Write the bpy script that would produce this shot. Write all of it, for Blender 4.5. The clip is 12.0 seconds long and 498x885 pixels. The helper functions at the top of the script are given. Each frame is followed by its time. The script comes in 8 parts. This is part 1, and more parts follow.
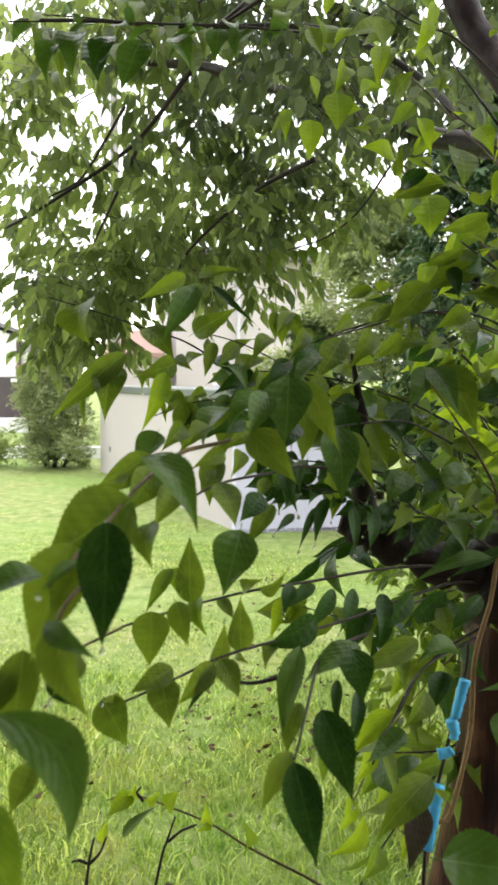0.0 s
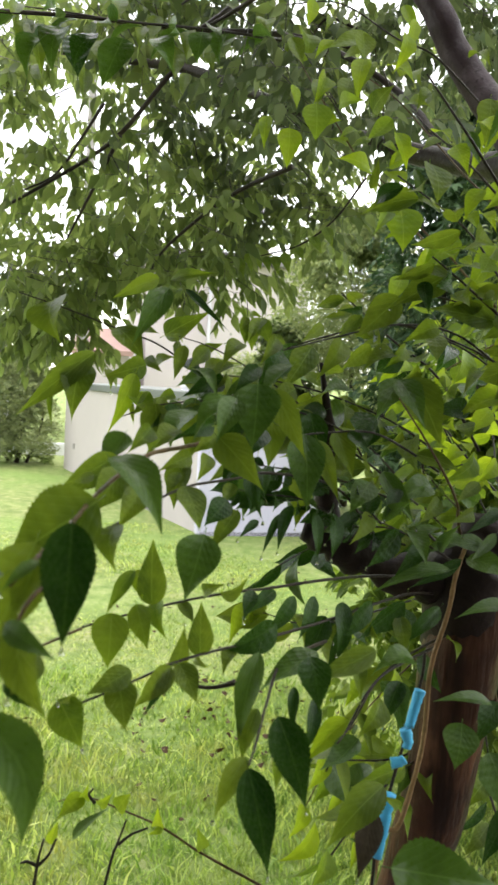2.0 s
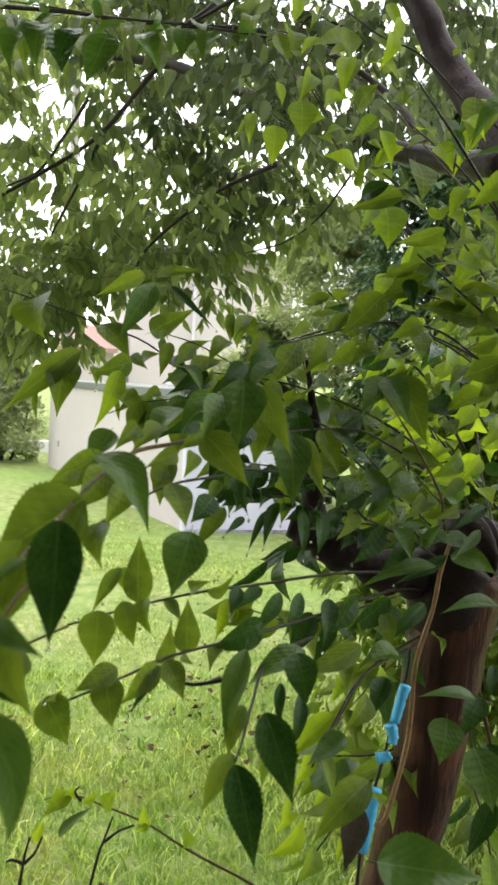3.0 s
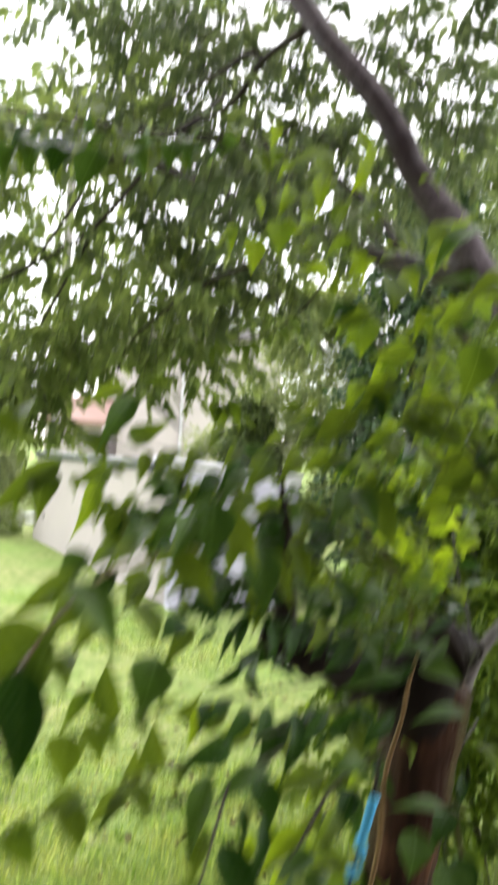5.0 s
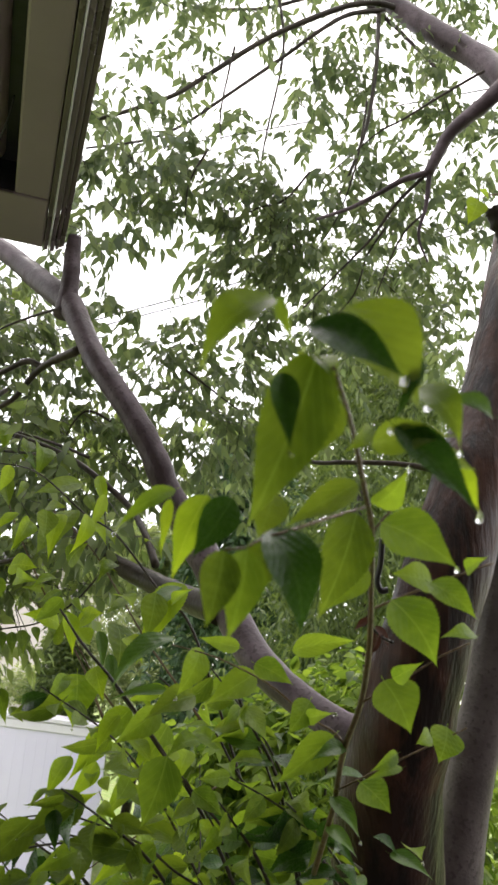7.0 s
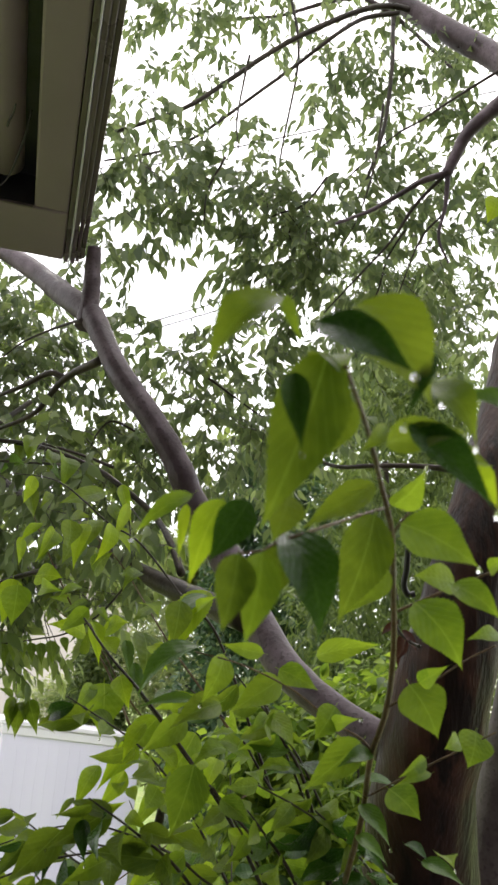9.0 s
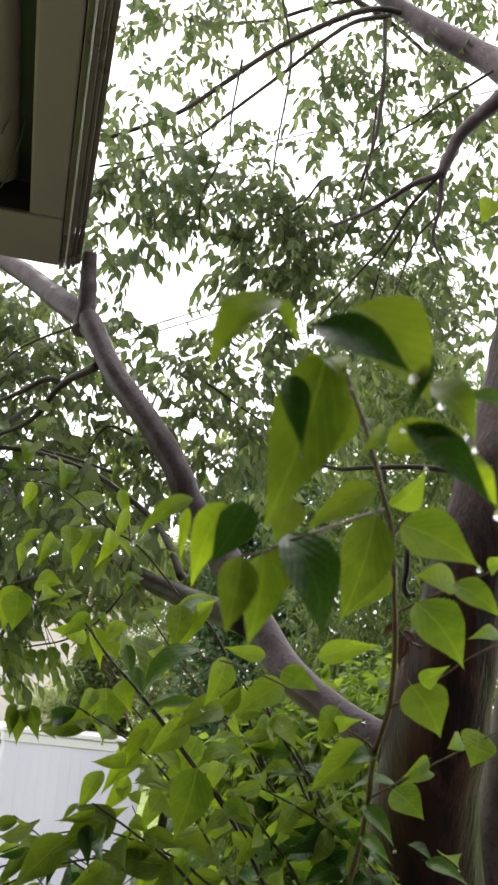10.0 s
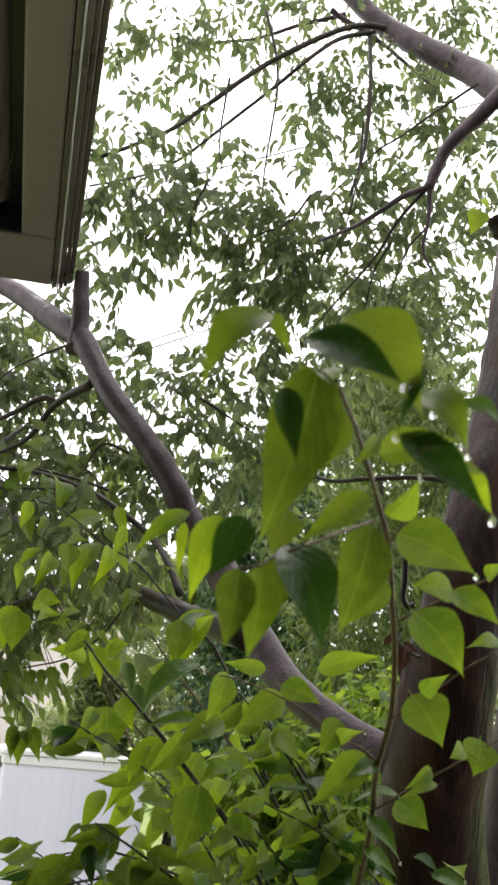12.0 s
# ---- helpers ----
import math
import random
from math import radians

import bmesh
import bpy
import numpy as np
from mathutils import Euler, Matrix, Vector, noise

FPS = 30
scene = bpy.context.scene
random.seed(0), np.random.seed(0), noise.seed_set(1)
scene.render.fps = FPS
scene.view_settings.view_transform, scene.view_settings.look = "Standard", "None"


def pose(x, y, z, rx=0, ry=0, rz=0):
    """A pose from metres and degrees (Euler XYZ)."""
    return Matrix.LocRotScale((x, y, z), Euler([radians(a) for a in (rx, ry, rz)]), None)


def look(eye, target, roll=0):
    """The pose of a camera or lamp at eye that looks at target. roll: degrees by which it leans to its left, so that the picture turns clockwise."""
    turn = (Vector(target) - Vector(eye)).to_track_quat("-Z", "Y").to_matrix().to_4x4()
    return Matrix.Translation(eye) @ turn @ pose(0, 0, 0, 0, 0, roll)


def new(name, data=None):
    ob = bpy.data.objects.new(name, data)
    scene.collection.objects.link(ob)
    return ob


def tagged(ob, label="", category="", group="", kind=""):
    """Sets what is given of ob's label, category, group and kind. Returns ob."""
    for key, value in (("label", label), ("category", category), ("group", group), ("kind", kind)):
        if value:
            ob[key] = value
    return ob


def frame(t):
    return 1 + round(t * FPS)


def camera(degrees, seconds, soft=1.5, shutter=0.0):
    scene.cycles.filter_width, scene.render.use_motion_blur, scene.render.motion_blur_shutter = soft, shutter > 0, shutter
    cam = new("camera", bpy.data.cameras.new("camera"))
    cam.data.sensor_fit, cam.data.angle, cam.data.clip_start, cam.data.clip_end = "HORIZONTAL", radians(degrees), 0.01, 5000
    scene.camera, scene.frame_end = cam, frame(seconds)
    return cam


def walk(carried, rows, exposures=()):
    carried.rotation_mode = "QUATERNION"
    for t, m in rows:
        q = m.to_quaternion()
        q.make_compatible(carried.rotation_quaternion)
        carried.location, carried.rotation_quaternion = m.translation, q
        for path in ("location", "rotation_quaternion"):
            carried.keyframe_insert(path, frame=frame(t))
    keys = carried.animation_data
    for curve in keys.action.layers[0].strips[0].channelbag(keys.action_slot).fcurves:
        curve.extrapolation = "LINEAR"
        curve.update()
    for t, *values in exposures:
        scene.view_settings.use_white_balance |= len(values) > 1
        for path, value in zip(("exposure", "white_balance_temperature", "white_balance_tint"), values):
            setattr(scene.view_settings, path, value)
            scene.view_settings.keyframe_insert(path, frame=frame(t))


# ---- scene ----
cam = camera(34.16, 12.0, soft=2.7, shutter=0.8)
cam.data.dof.use_dof, cam.data.dof.focus_distance, cam.data.dof.aperture_fstop = True, 1.7, 20.0
PATH = [
    (0, (0, 0, 2.1), (-0.01, 1.993, 1.936), 0.54),
    (0.5, (-0.001, 0, 2.101), (0.019, 1.993, 1.943), 0.61),
    (1, (-0.001, -0.002, 2.101), (0.03, 1.992, 1.948), 1.45),
    (1.5, (-0.002, -0.002, 2.102), (0.046, 1.992, 1.952), 2.47),
    (2, (-0.002, -0.002, 2.102), (0.073, 1.991, 1.949), 3.05),
    (2.5, (-0.003, -0.001, 2.101), (0.098, 1.99, 1.943), 3.14),
    (3, (-0.003, -0.003, 2.102), (0.109, 1.988, 1.944), 3.07),
    (4.8, (-0.021, -0.043, 2.104), (0.117, 1.952, 2.06), 3.32),
    (5, (0.01, -0.037, 2.153), (0.142, 1.959, 2.173), 3.67),
    (5.3, (0.055, -0.024, 2.243), (0.207, 1.959, 2.461), 3.13),
    (5.6, (0.078, -0.049, 2.252), (0.287, 1.9, 2.652), 2.87),
    (6, (0.11, -0.075, 2.279), (0.431, 1.83, 2.797), 2.61),
    (6.2, (0.139, -0.054, 2.317), (0.527, 1.823, 2.888), 3.33),
    (6.5, (0.17, -0.031, 2.375), (0.664, 1.807, 2.988), 3.87),
    (7, (0.175, -0.032, 2.386), (0.648, 1.818, 2.98), 4.75),
    (9, (0.183, -0.029, 2.385), (0.592, 1.832, 2.992), 4.02),
    (9.5, (0.179, -0.03, 2.384), (0.593, 1.827, 2.999), 3.78),
    (10, (0.181, -0.031, 2.384), (0.595, 1.826, 2.999), 3.20),
    (10.5, (0.18, -0.031, 2.384), (0.597, 1.826, 2.999), 2.91),
    (11, (0.181, -0.031, 2.384), (0.596, 1.826, 2.999), 2.69),
    (11.5, (0.179, -0.032, 2.383), (0.596, 1.819, 3.014), 2.39),
    (12, (0.181, -0.034, 2.382), (0.601, 1.81, 3.032), 1.82),
]
walk(cam, [(t, look(eye, target, roll)) for t, eye, target, roll in PATH], [(0.0, 0.92, 6550, 10), (3.0, 0.92, 6550, 10), (4.8, 1.02, 6550, 11), (5.4, 0.94, 6700, 14), (6.2, 0.9, 6800, 16), (7.0, 0.8, 6650, 14), (12.0, 0.76, 6600, 13)])

# ---- daylight: a bright overcast sky after rain, no shadows to speak of ----
SUN_UP, SUN_TURN = radians(56), radians(15)
world = bpy.data.worlds.new("overcast_sky")
scene.world = world
world.use_nodes = True
wn, wl = world.node_tree.nodes, world.node_tree.links
wn.clear()
sky = wn.new("ShaderNodeTexSky")
sky.sky_type, sky.sun_disc = "NISHITA", False
sky.sun_elevation, sky.sun_rotation = SUN_UP, SUN_TURN
sky_level = wn.new("ShaderNodeBackground")
sky_level.inputs["Strength"].default_value = 0.05
cloud = wn.new("ShaderNodeBackground")
cloud.inputs["Color"].default_value = (1.0, 0.985, 0.965, 1)
cloud.inputs["Strength"].default_value = 1.45
both = wn.new("ShaderNodeAddShader")
wout = wn.new("ShaderNodeOutputWorld")
wl.new(sky.outputs[0], sky_level.inputs["Color"])
wl.new(sky_level.outputs[0], both.inputs[0])
wl.new(cloud.outputs[0], both.inputs[1])
wl.new(both.outputs[0], wout.inputs["Surface"])
sun = new("sun", bpy.data.lights.new("sun", "SUN"))
sun.data.energy, sun.data.angle, sun.data.color = 1.5, radians(60), (1, 0.97, 0.92)
sun.matrix_world = look((0, 0, 20), Vector((0, 0, 20)) - Vector((math.sin(SUN_TURN) * math.cos(SUN_UP), math.cos(SUN_TURN) * math.cos(SUN_UP), math.sin(SUN_UP))))


# ---- materials ----
class Nodes:
    """A small shorthand for one node material."""

    def __init__(self, name, rough=0.6, spec=0.5, metal=0.0):
        self.mat = bpy.data.materials.new(name)
        self.mat.use_nodes = True
        self.n, self.l = self.mat.node_tree.nodes, self.mat.node_tree.links
        self.bsdf = self.n["Principled BSDF"]
        self.out = self.n["Material Output"]
        self.bsdf.inputs["Roughness"].default_value = rough
        self.bsdf.inputs["Specular IOR Level"].default_value = spec
        self.bsdf.inputs["Metallic"].default_value = metal
        self.coord = self.n.new("ShaderNodeTexCoord")

    def put(self, source, node, slot):
        self.l.new(source, node.inputs[slot])

    def noise(self, scale, detail=4.0, rough=0.6, space="Object", stretch=(1, 1, 1)):
        m = self.n.new("ShaderNodeMapping")
        m.inputs["Scale"].default_value = stretch
        self.put(self.coord.outputs[space], m, "Vector")
        t = self.n.new("ShaderNodeTexNoise")
        t.inputs["Scale"].default_value, t.inputs["Detail"].default_value, t.inputs["Roughness"].default_value = scale, detail, rough
        self.put(m.outputs[0], t, "Vector")
        return t.outputs["Fac"]

    def ramp(self, source, *stops):
        r = self.n.new("ShaderNodeValToRGB")
        while len(r.color_ramp.elements) < len(stops):
            r.color_ramp.elements.new(0.5)
        for e, (at, c) in zip(r.color_ramp.elements, stops):
            e.position, e.color = at, (*c, 1) if len(c) == 3 else c
        self.put(source, r, "Fac")
        return r.outputs["Color"]

    def mix(self, fac, a, b, kind="MIX"):
        m = self.n.new("ShaderNodeMix")
        m.data_type, m.blend_type = "RGBA", kind
        for value, slot in ((fac, 0), (a, 6), (b, 7)):
            if hasattr(value, "is_linked"):
                self.put(value, m, slot)
            else:
                m.inputs[slot].default_value = value if slot == 0 else (*value, 1)
        return m.outputs[2]

    def math(self, kind, a, b=0.0):
        m = self.n.new("ShaderNodeMath")
        m.operation = kind
        for value, slot in ((a, 0), (b, 1)):
            if hasattr(value, "is_linked"):
                self.put(value, m, slot)
            else:
                m.inputs[slot].default_value = value
        return m.outputs[0]

    def color(self, source):
        self.put(source, self.bsdf, "Base Color")

    def bump(self, height, strength=0.4, distance=0.01):
        b = self.n.new("ShaderNodeBump")
        b.inputs["Strength"].default_value, b.inputs["Distance"].default_value = strength, distance
        self.put(height, b, "Height")
        self.put(b.outputs[0], self.bsdf, "Normal")
        return b.outputs[0]


def leaf_material(name, young, old, under, gloss, through_part, veins=True, islands=False, relief=0.24, shine=(1.55, 1.55, 0.9), spec=0.36):
    """A wet leaf blade: glossy face, light shining through, paler veins along its u-v map."""
    k = Nodes(name, rough=gloss, spec=spec)
    if islands:
        pick = k.n.new("ShaderNodeNewGeometry").outputs["Random Per Island"]
    else:
        pick = k.n.new("ShaderNodeObjectInfo").outputs["Random"]
    base = k.ramp(pick, (0.0, old), (0.55, tuple((a + b) / 2 for a, b in zip(old, young))), (1.0, young))
    blotch = k.noise(30 if not islands else 9, 3)
    base = k.mix(k.math("MULTIPLY", blotch, 0.35), base, old)
    if veins:
        uv = k.n.new("ShaderNodeSeparateXYZ")
        k.put(k.coord.outputs["UV"], uv, 0)
        side = k.math("ABSOLUTE", k.math("SUBTRACT", uv.outputs["Y"], 0.5))
        mid = k.math("LESS_THAN", side, 0.016)
        wander = k.math("MULTIPLY", k.noise(2.2, 3), 0.22)
        slant = k.math("FRACT", k.math("MULTIPLY", k.math("SUBTRACT", k.math("ADD", uv.outputs["X"], wander), k.math("MULTIPLY", side, 1.0)), 7.0))
        rib = k.math("LESS_THAN", k.math("ABSOLUTE", k.math("SUBTRACT", slant, 0.5)), 0.04)
        vein = k.math("MAXIMUM", mid, k.math("MULTIPLY", rib, 0.55))
        base = k.mix(k.math("MULTIPLY", vein, 0.42), base, under)
        pillow = k.math("ABSOLUTE", k.math("SUBTRACT", slant, 0.5))
        normal = k.bump(k.math("SUBTRACT", k.math("MULTIPLY", blotch, 0.5), k.math("MAXIMUM", k.math("SUBTRACT", 0.5, pillow), mid)), relief, 0.002)
    k.put(k.ramp(blotch, (0.35, (gloss * 0.85,) * 3), (0.65, (gloss * 1.25,) * 3)), k.bsdf, "Roughness")
    if veins:
        patch = k.noise(1.7, 3)
        base = k.mix(k.ramp(patch, (0.4, (0, 0, 0)), (0.65, (0.5, 0.5, 0.5))), base, tuple(c * 1.35 for c in young))
    k.color(base)
    glow = k.n.new("ShaderNodeBsdfTranslucent")
    if veins:
        k.put(normal, glow, "Normal")
    lit = k.mix(1.0, base, shine, "MULTIPLY")
    k.put(lit, glow, "Color")
    m = k.n.new("ShaderNodeMixShader")
    m.inputs[0].default_value = through_part
    k.put(k.bsdf.outputs[0], m, 1)
    k.put(glow.outputs[0], m, 2)
    k.put(m.outputs[0], k.out, "Surface")
    return k.mat


LEAF = leaf_material("leaf_mature", (0.129, 0.187, 0.03), (0.05, 0.088, 0.014), (0.17, 0.26, 0.08), 0.36, 0.55, shine=(1.78, 1.66, 0.62), relief=0.26, spec=0.28)
# same leaf in a darker colour, for blades with no light from behind
LEAF_DARK = leaf_material("leaf_dark_unlit", (0.03, 0.074, 0.011), (0.011, 0.036, 0.006), (0.08, 0.15, 0.04), 0.26, 0.32, relief=0.22, spec=0.22)
LEAF_WET = leaf_material("leaf_wet", (0.074, 0.138, 0.022), (0.036, 0.082, 0.013), (0.14, 0.24, 0.07), 0.3, 0.38, relief=0.24, spec=0.4)
LEAF_YOUNG = leaf_material("leaf_young", (0.164, 0.234, 0.034), (0.082, 0.142, 0.02), (0.24, 0.34, 0.08), 0.38, 0.58, shine=(1.66, 1.65, 0.6), relief=0.26, spec=0.26)
# yellower, brighter copy of the leaf: light from behind is in the colour
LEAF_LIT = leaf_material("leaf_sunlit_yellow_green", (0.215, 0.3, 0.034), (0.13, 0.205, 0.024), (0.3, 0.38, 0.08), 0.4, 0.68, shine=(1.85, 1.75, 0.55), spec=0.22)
LEAF_CROWN = leaf_material("leaf_crown", (0.23, 0.285, 0.12), (0.085, 0.122, 0.048), (0.1, 0.2, 0.06), 0.45, 0.6, veins=False, islands=True, shine=(1.72, 1.7, 1.0), spec=0.25)
# greyed with extra blue: the haze over the high crown is in this colour
LEAF_HIGH = leaf_material("leaf_high", (0.195, 0.24, 0.122), (0.072, 0.104, 0.054), (0.1, 0.2, 0.06), 0.42, 0.52, veins=False, islands=True, shine=(1.5, 1.5, 1.02), spec=0.3)
LEAF_BRIGHT = leaf_material("leaf_bright", (0.21, 0.29, 0.045), (0.045, 0.085, 0.014), (0.2, 0.3, 0.06), 0.45, 0.55, veins=False, islands=True, spec=0.22)
LEAF_PALE = leaf_material("leaf_pale", (0.38, 0.42, 0.21), (0.15, 0.2, 0.09), (0.2, 0.3, 0.1), 0.5, 0.45, veins=False, islands=True, spec=0.25)
LEAF_FINE = leaf_material("leaf_fine", (0.15, 0.2, 0.055), (0.035, 0.06, 0.018), (0.2, 0.3, 0.1), 0.5, 0.4, veins=False, islands=True)
LEAF_GREY = leaf_material("leaf_grey_green", (0.36, 0.4, 0.2), (0.13, 0.165, 0.085), (0.1, 0.2, 0.06), 0.5, 0.35, veins=False, islands=True)
LEAF_CONIFER = leaf_material("leaf_conifer", (0.06, 0.11, 0.035), (0.02, 0.05, 0.02), (0.1, 0.2, 0.06), 0.5, 0.2, veins=False, islands=True)


def bark_material(name, dark, mid, light, rings, gloss, plates=0.0):
    k = Nodes(name, rough=gloss, spec=0.2)
    broad = k.noise(9, 5)
    fine = k.noise(60, 5, 0.7, stretch=(1, 1, 0.35 if plates else 1))
    pores = k.noise(42, 2, 0.5, stretch=(0.5, 0.5, rings)) if plates else k.noise(120, 2, 0.4)
    base = k.ramp(broad, (0.32, dark), (0.5, mid), (0.68, light))
    base = k.mix(k.ramp(pores, (0.58, (0, 0, 0)), (0.66, (0.7, 0.7, 0.7))), base, dark)
    base = k.mix(k.math("MULTIPLY", fine, 0.4), base, light)
    relief = k.math("ADD", fine, k.math("MULTIPLY", pores, 0.8))
    if plates:
        streak = k.noise(26, 4, 0.6, stretch=(1, 1, 0.09))
        base = k.mix(k.ramp(streak, (0.42, (plates, plates, plates)), (0.54, (0, 0, 0))), base, dark)
        relief = k.math("ADD", relief, k.math("MULTIPLY", streak, 2.5))
    k.color(base)
    k.bump(relief, 0.6 if plates else 0.4, 0.005 if plates else 0.003)
    k.put(k.ramp(broad, (0.3, (gloss * 0.6,) * 3), (0.7, (gloss * 1.4,) * 3)), k.bsdf, "Roughness")
    return k.mat


# trunk bark in two copies: shade is put into this darker one
BARK_TRUNK_SHADED = bark_material("bark_wet_brown_shaded", (0.006, 0.0028, 0.0022), (0.022, 0.0085, 0.0055), (0.068, 0.027, 0.016), 0.3, 0.42, plates=0.9)
# the same bark coloured lighter, for the trunk that stands in light
BARK_RED_LIT = bark_material("bark_wet_red_brown_lit", (0.013, 0.006, 0.004), (0.052, 0.022, 0.012), (0.16, 0.072, 0.037), 0.3, 0.45, plates=0.8)
BARK_LIMB = bark_material("bark_grey_violet", (0.017, 0.010, 0.011), (0.05, 0.033, 0.038), (0.138, 0.108, 0.124), 1.3, 0.45)
BARK_GREY = bark_material("bark_damp_grey", (0.06, 0.05, 0.05), (0.135, 0.115, 0.115), (0.22, 0.195, 0.195), 1.4, 0.5)
# wet bark darkened further: the shade under the leaves is in its colour
BARK_DARK = bark_material("bark_dark_wet_shaded", (0.005, 0.003, 0.0025), (0.016, 0.0095, 0.007), (0.04, 0.026, 0.018), 1.0, 0.55)
# pale grey bark colour stands in for the highlight on a wet stem
BARK_PALE = bark_material("bark_pale_highlight", (0.12, 0.11, 0.105), (0.24, 0.22, 0.215), (0.36, 0.34, 0.335), 1.4, 0.55)
BARK_TWIG = bark_material("bark_dark_twig", (0.012, 0.01, 0.008), (0.028, 0.022, 0.017), (0.062, 0.048, 0.036), 1.5, 0.4)
STEM_GREEN = bark_material("stem_red_brown", (0.045, 0.027, 0.013), (0.1, 0.06, 0.027), (0.16, 0.115, 0.055), 1.5, 0.4)
STEM_TAN = bark_material("stem_tan", (0.16, 0.09, 0.035), (0.28, 0.17, 0.075), (0.4, 0.27, 0.13), 1.2, 0.45)


def plain_material(name, a, b, scale, rough, metal=0.0, bump=0.15, grain=80, stretch=(1, 1, 1)):
    """A painted or cast surface with broad blotches and fine grain."""
    k = Nodes(name, rough=rough, metal=metal)
    broad, fine = k.noise(scale, 5, stretch=stretch), k.noise(grain, 4)
    base = k.ramp(broad, (0.3, a), (0.7, b))
    base = k.mix(k.math("MULTIPLY", fine, 0.15), base, tuple(c * 0.7 for c in a))
    k.color(base)
    if bump:
        k.bump(fine, bump, 0.003)
    k.put(k.ramp(broad, (0.3, (rough * 0.8,) * 3), (0.7, (min(1, rough * 1.2),) * 3)), k.bsdf, "Roughness")
    return k.mat


CREAM = plain_material("cream_render", (0.42, 0.385, 0.375), (0.48, 0.44, 0.43), 1.2, 0.85)
LILAC = plain_material("pale_lilac_sheet_metal", (0.535, 0.52, 0.655), (0.595, 0.58, 0.715), 0.8, 0.45, stretch=(1, 1, 0.15))
LILAC_TRIM = plain_material("pale_grey_trim", (0.56, 0.55, 0.60), (0.64, 0.63, 0.68), 1.5, 0.4)
GREEN_CAP = plain_material("dark_green_metal", (0.07, 0.085, 0.075), (0.115, 0.13, 0.115), 2.0, 0.5)
PINK_WALL = plain_material("pinkish_beige_render", (0.50, 0.45, 0.455), (0.56, 0.505, 0.505), 0.5, 0.9)
RED_ROOF = plain_material("faded_red_roof", (0.30, 0.19, 0.165), (0.40, 0.26, 0.22), 1.5, 0.8)
GREY_ROOF = plain_material("violet_grey_roof", (0.16, 0.14, 0.17), (0.26, 0.24, 0.27), 2.0, 0.7)
WHITE_WALL = plain_material("white_render", (0.76, 0.76, 0.78), (0.82, 0.82, 0.83), 0.6, 0.85)
DARK_WALL = plain_material("dark_brown_cladding", (0.06, 0.045, 0.05), (0.11, 0.085, 0.09), 1.0, 0.7)
CONCRETE = plain_material("concrete", (0.26, 0.24, 0.235), (0.36, 0.34, 0.33), 2.0, 0.85, bump=0.4)
SOFFIT = plain_material("taupe_coated_aluminium", (0.25, 0.2, 0.215), (0.305, 0.245, 0.26), 3.0, 0.42, bump=0.06)
SOFFIT_EDGE = plain_material("taupe_gutter_metal", (0.15, 0.12, 0.125), (0.21, 0.17, 0.175), 4.0, 0.3, metal=0.35, bump=0.06)
RAFTER = plain_material("brown_painted_timber", (0.075, 0.04, 0.035), (0.12, 0.065, 0.055), 3.0, 0.6, stretch=(1, 6, 6))
BOARD = plain_material("beige_soffit_board", (0.2, 0.165, 0.15), (0.27, 0.23, 0.2), 2.0, 0.8)
SHADE_WALL = plain_material("dark_shade_wall", (0.12, 0.105, 0.1), (0.17, 0.15, 0.145), 1.5, 0.8)
BLACK_STEEL = plain_material("black_steel", (0.012, 0.012, 0.014), (0.03, 0.03, 0.034), 20, 0.35, bump=0.2)
BLUE_TAPE = plain_material("bright_blue_plastic", (0.07, 0.54, 0.95), (0.12, 0.62, 0.98), 12, 0.4, bump=0.3)
CABLE = plain_material("cable_rubber", (0.05, 0.05, 0.055), (0.08, 0.08, 0.085), 5, 0.6, bump=0)
DEAD_LEAF = leaf_material("leaf_fallen", (0.1, 0.055, 0.026), (0.03, 0.018, 0.01), (0.2, 0.12, 0.07), 0.9, 0.1, veins=False, islands=True)
LEAF_WITHERED = leaf_material("leaf_withered", (0.05, 0.038, 0.026), (0.028, 0.022, 0.016), (0.08, 0.06, 0.04), 0.6, 0.15, relief=0.3)
DRY_LEAF = leaf_material("leaf_dry_red", (0.07, 0.026, 0.022), (0.04, 0.015, 0.012), (0.2, 0.12, 0.07), 0.6, 0.3, veins=False, islands=True)


def lawn_material():
    k = Nodes("lawn_soil_and_thatch", rough=0.9, spec=0.2)
    broad, mid, fine = k.noise(0.35, 3, space="Object"), k.noise(5.5, 6, 0.7), k.noise(38, 5, 0.75)
    base = k.ramp(mid, (0.34, (0.13, 0.19, 0.05)), (0.52, (0.25, 0.30, 0.10)), (0.70, (0.40, 0.39, 0.20)))
    base = k.mix(k.ramp(broad, (0.42, (0, 0, 0)), (0.62, (0.6, 0.6, 0.6))), base, (0.20, 0.33, 0.07))
    base = k.mix(k.ramp(fine, (0.45, (0, 0, 0)), (0.75, (0.5, 0.5, 0.5))), base, (0.07, 0.12, 0.02))
    # unseen grey ground close to the house, added to make bounced light less green
    place_xyz = k.n.new("ShaderNodeSeparateXYZ")
    k.put(k.coord.outputs["Object"], place_xyz, 0)
    edge = k.math("ADD", place_xyz.outputs["Y"], k.math("MULTIPLY", k.noise(1.1, 3), 0.8))
    wide = k.math("LESS_THAN", k.math("ABSOLUTE", place_xyz.outputs["X"]), 9.0)
    deep = k.math("GREATER_THAN", edge, -7.0)
    base = k.mix(k.math("MULTIPLY", k.math("LESS_THAN", edge, 2.6), k.math("MULTIPLY", wide, deep)), base, (0.17, 0.16, 0.155))
    k.color(base)
    k.bump(fine, 0.8, 0.03)
    return k.mat


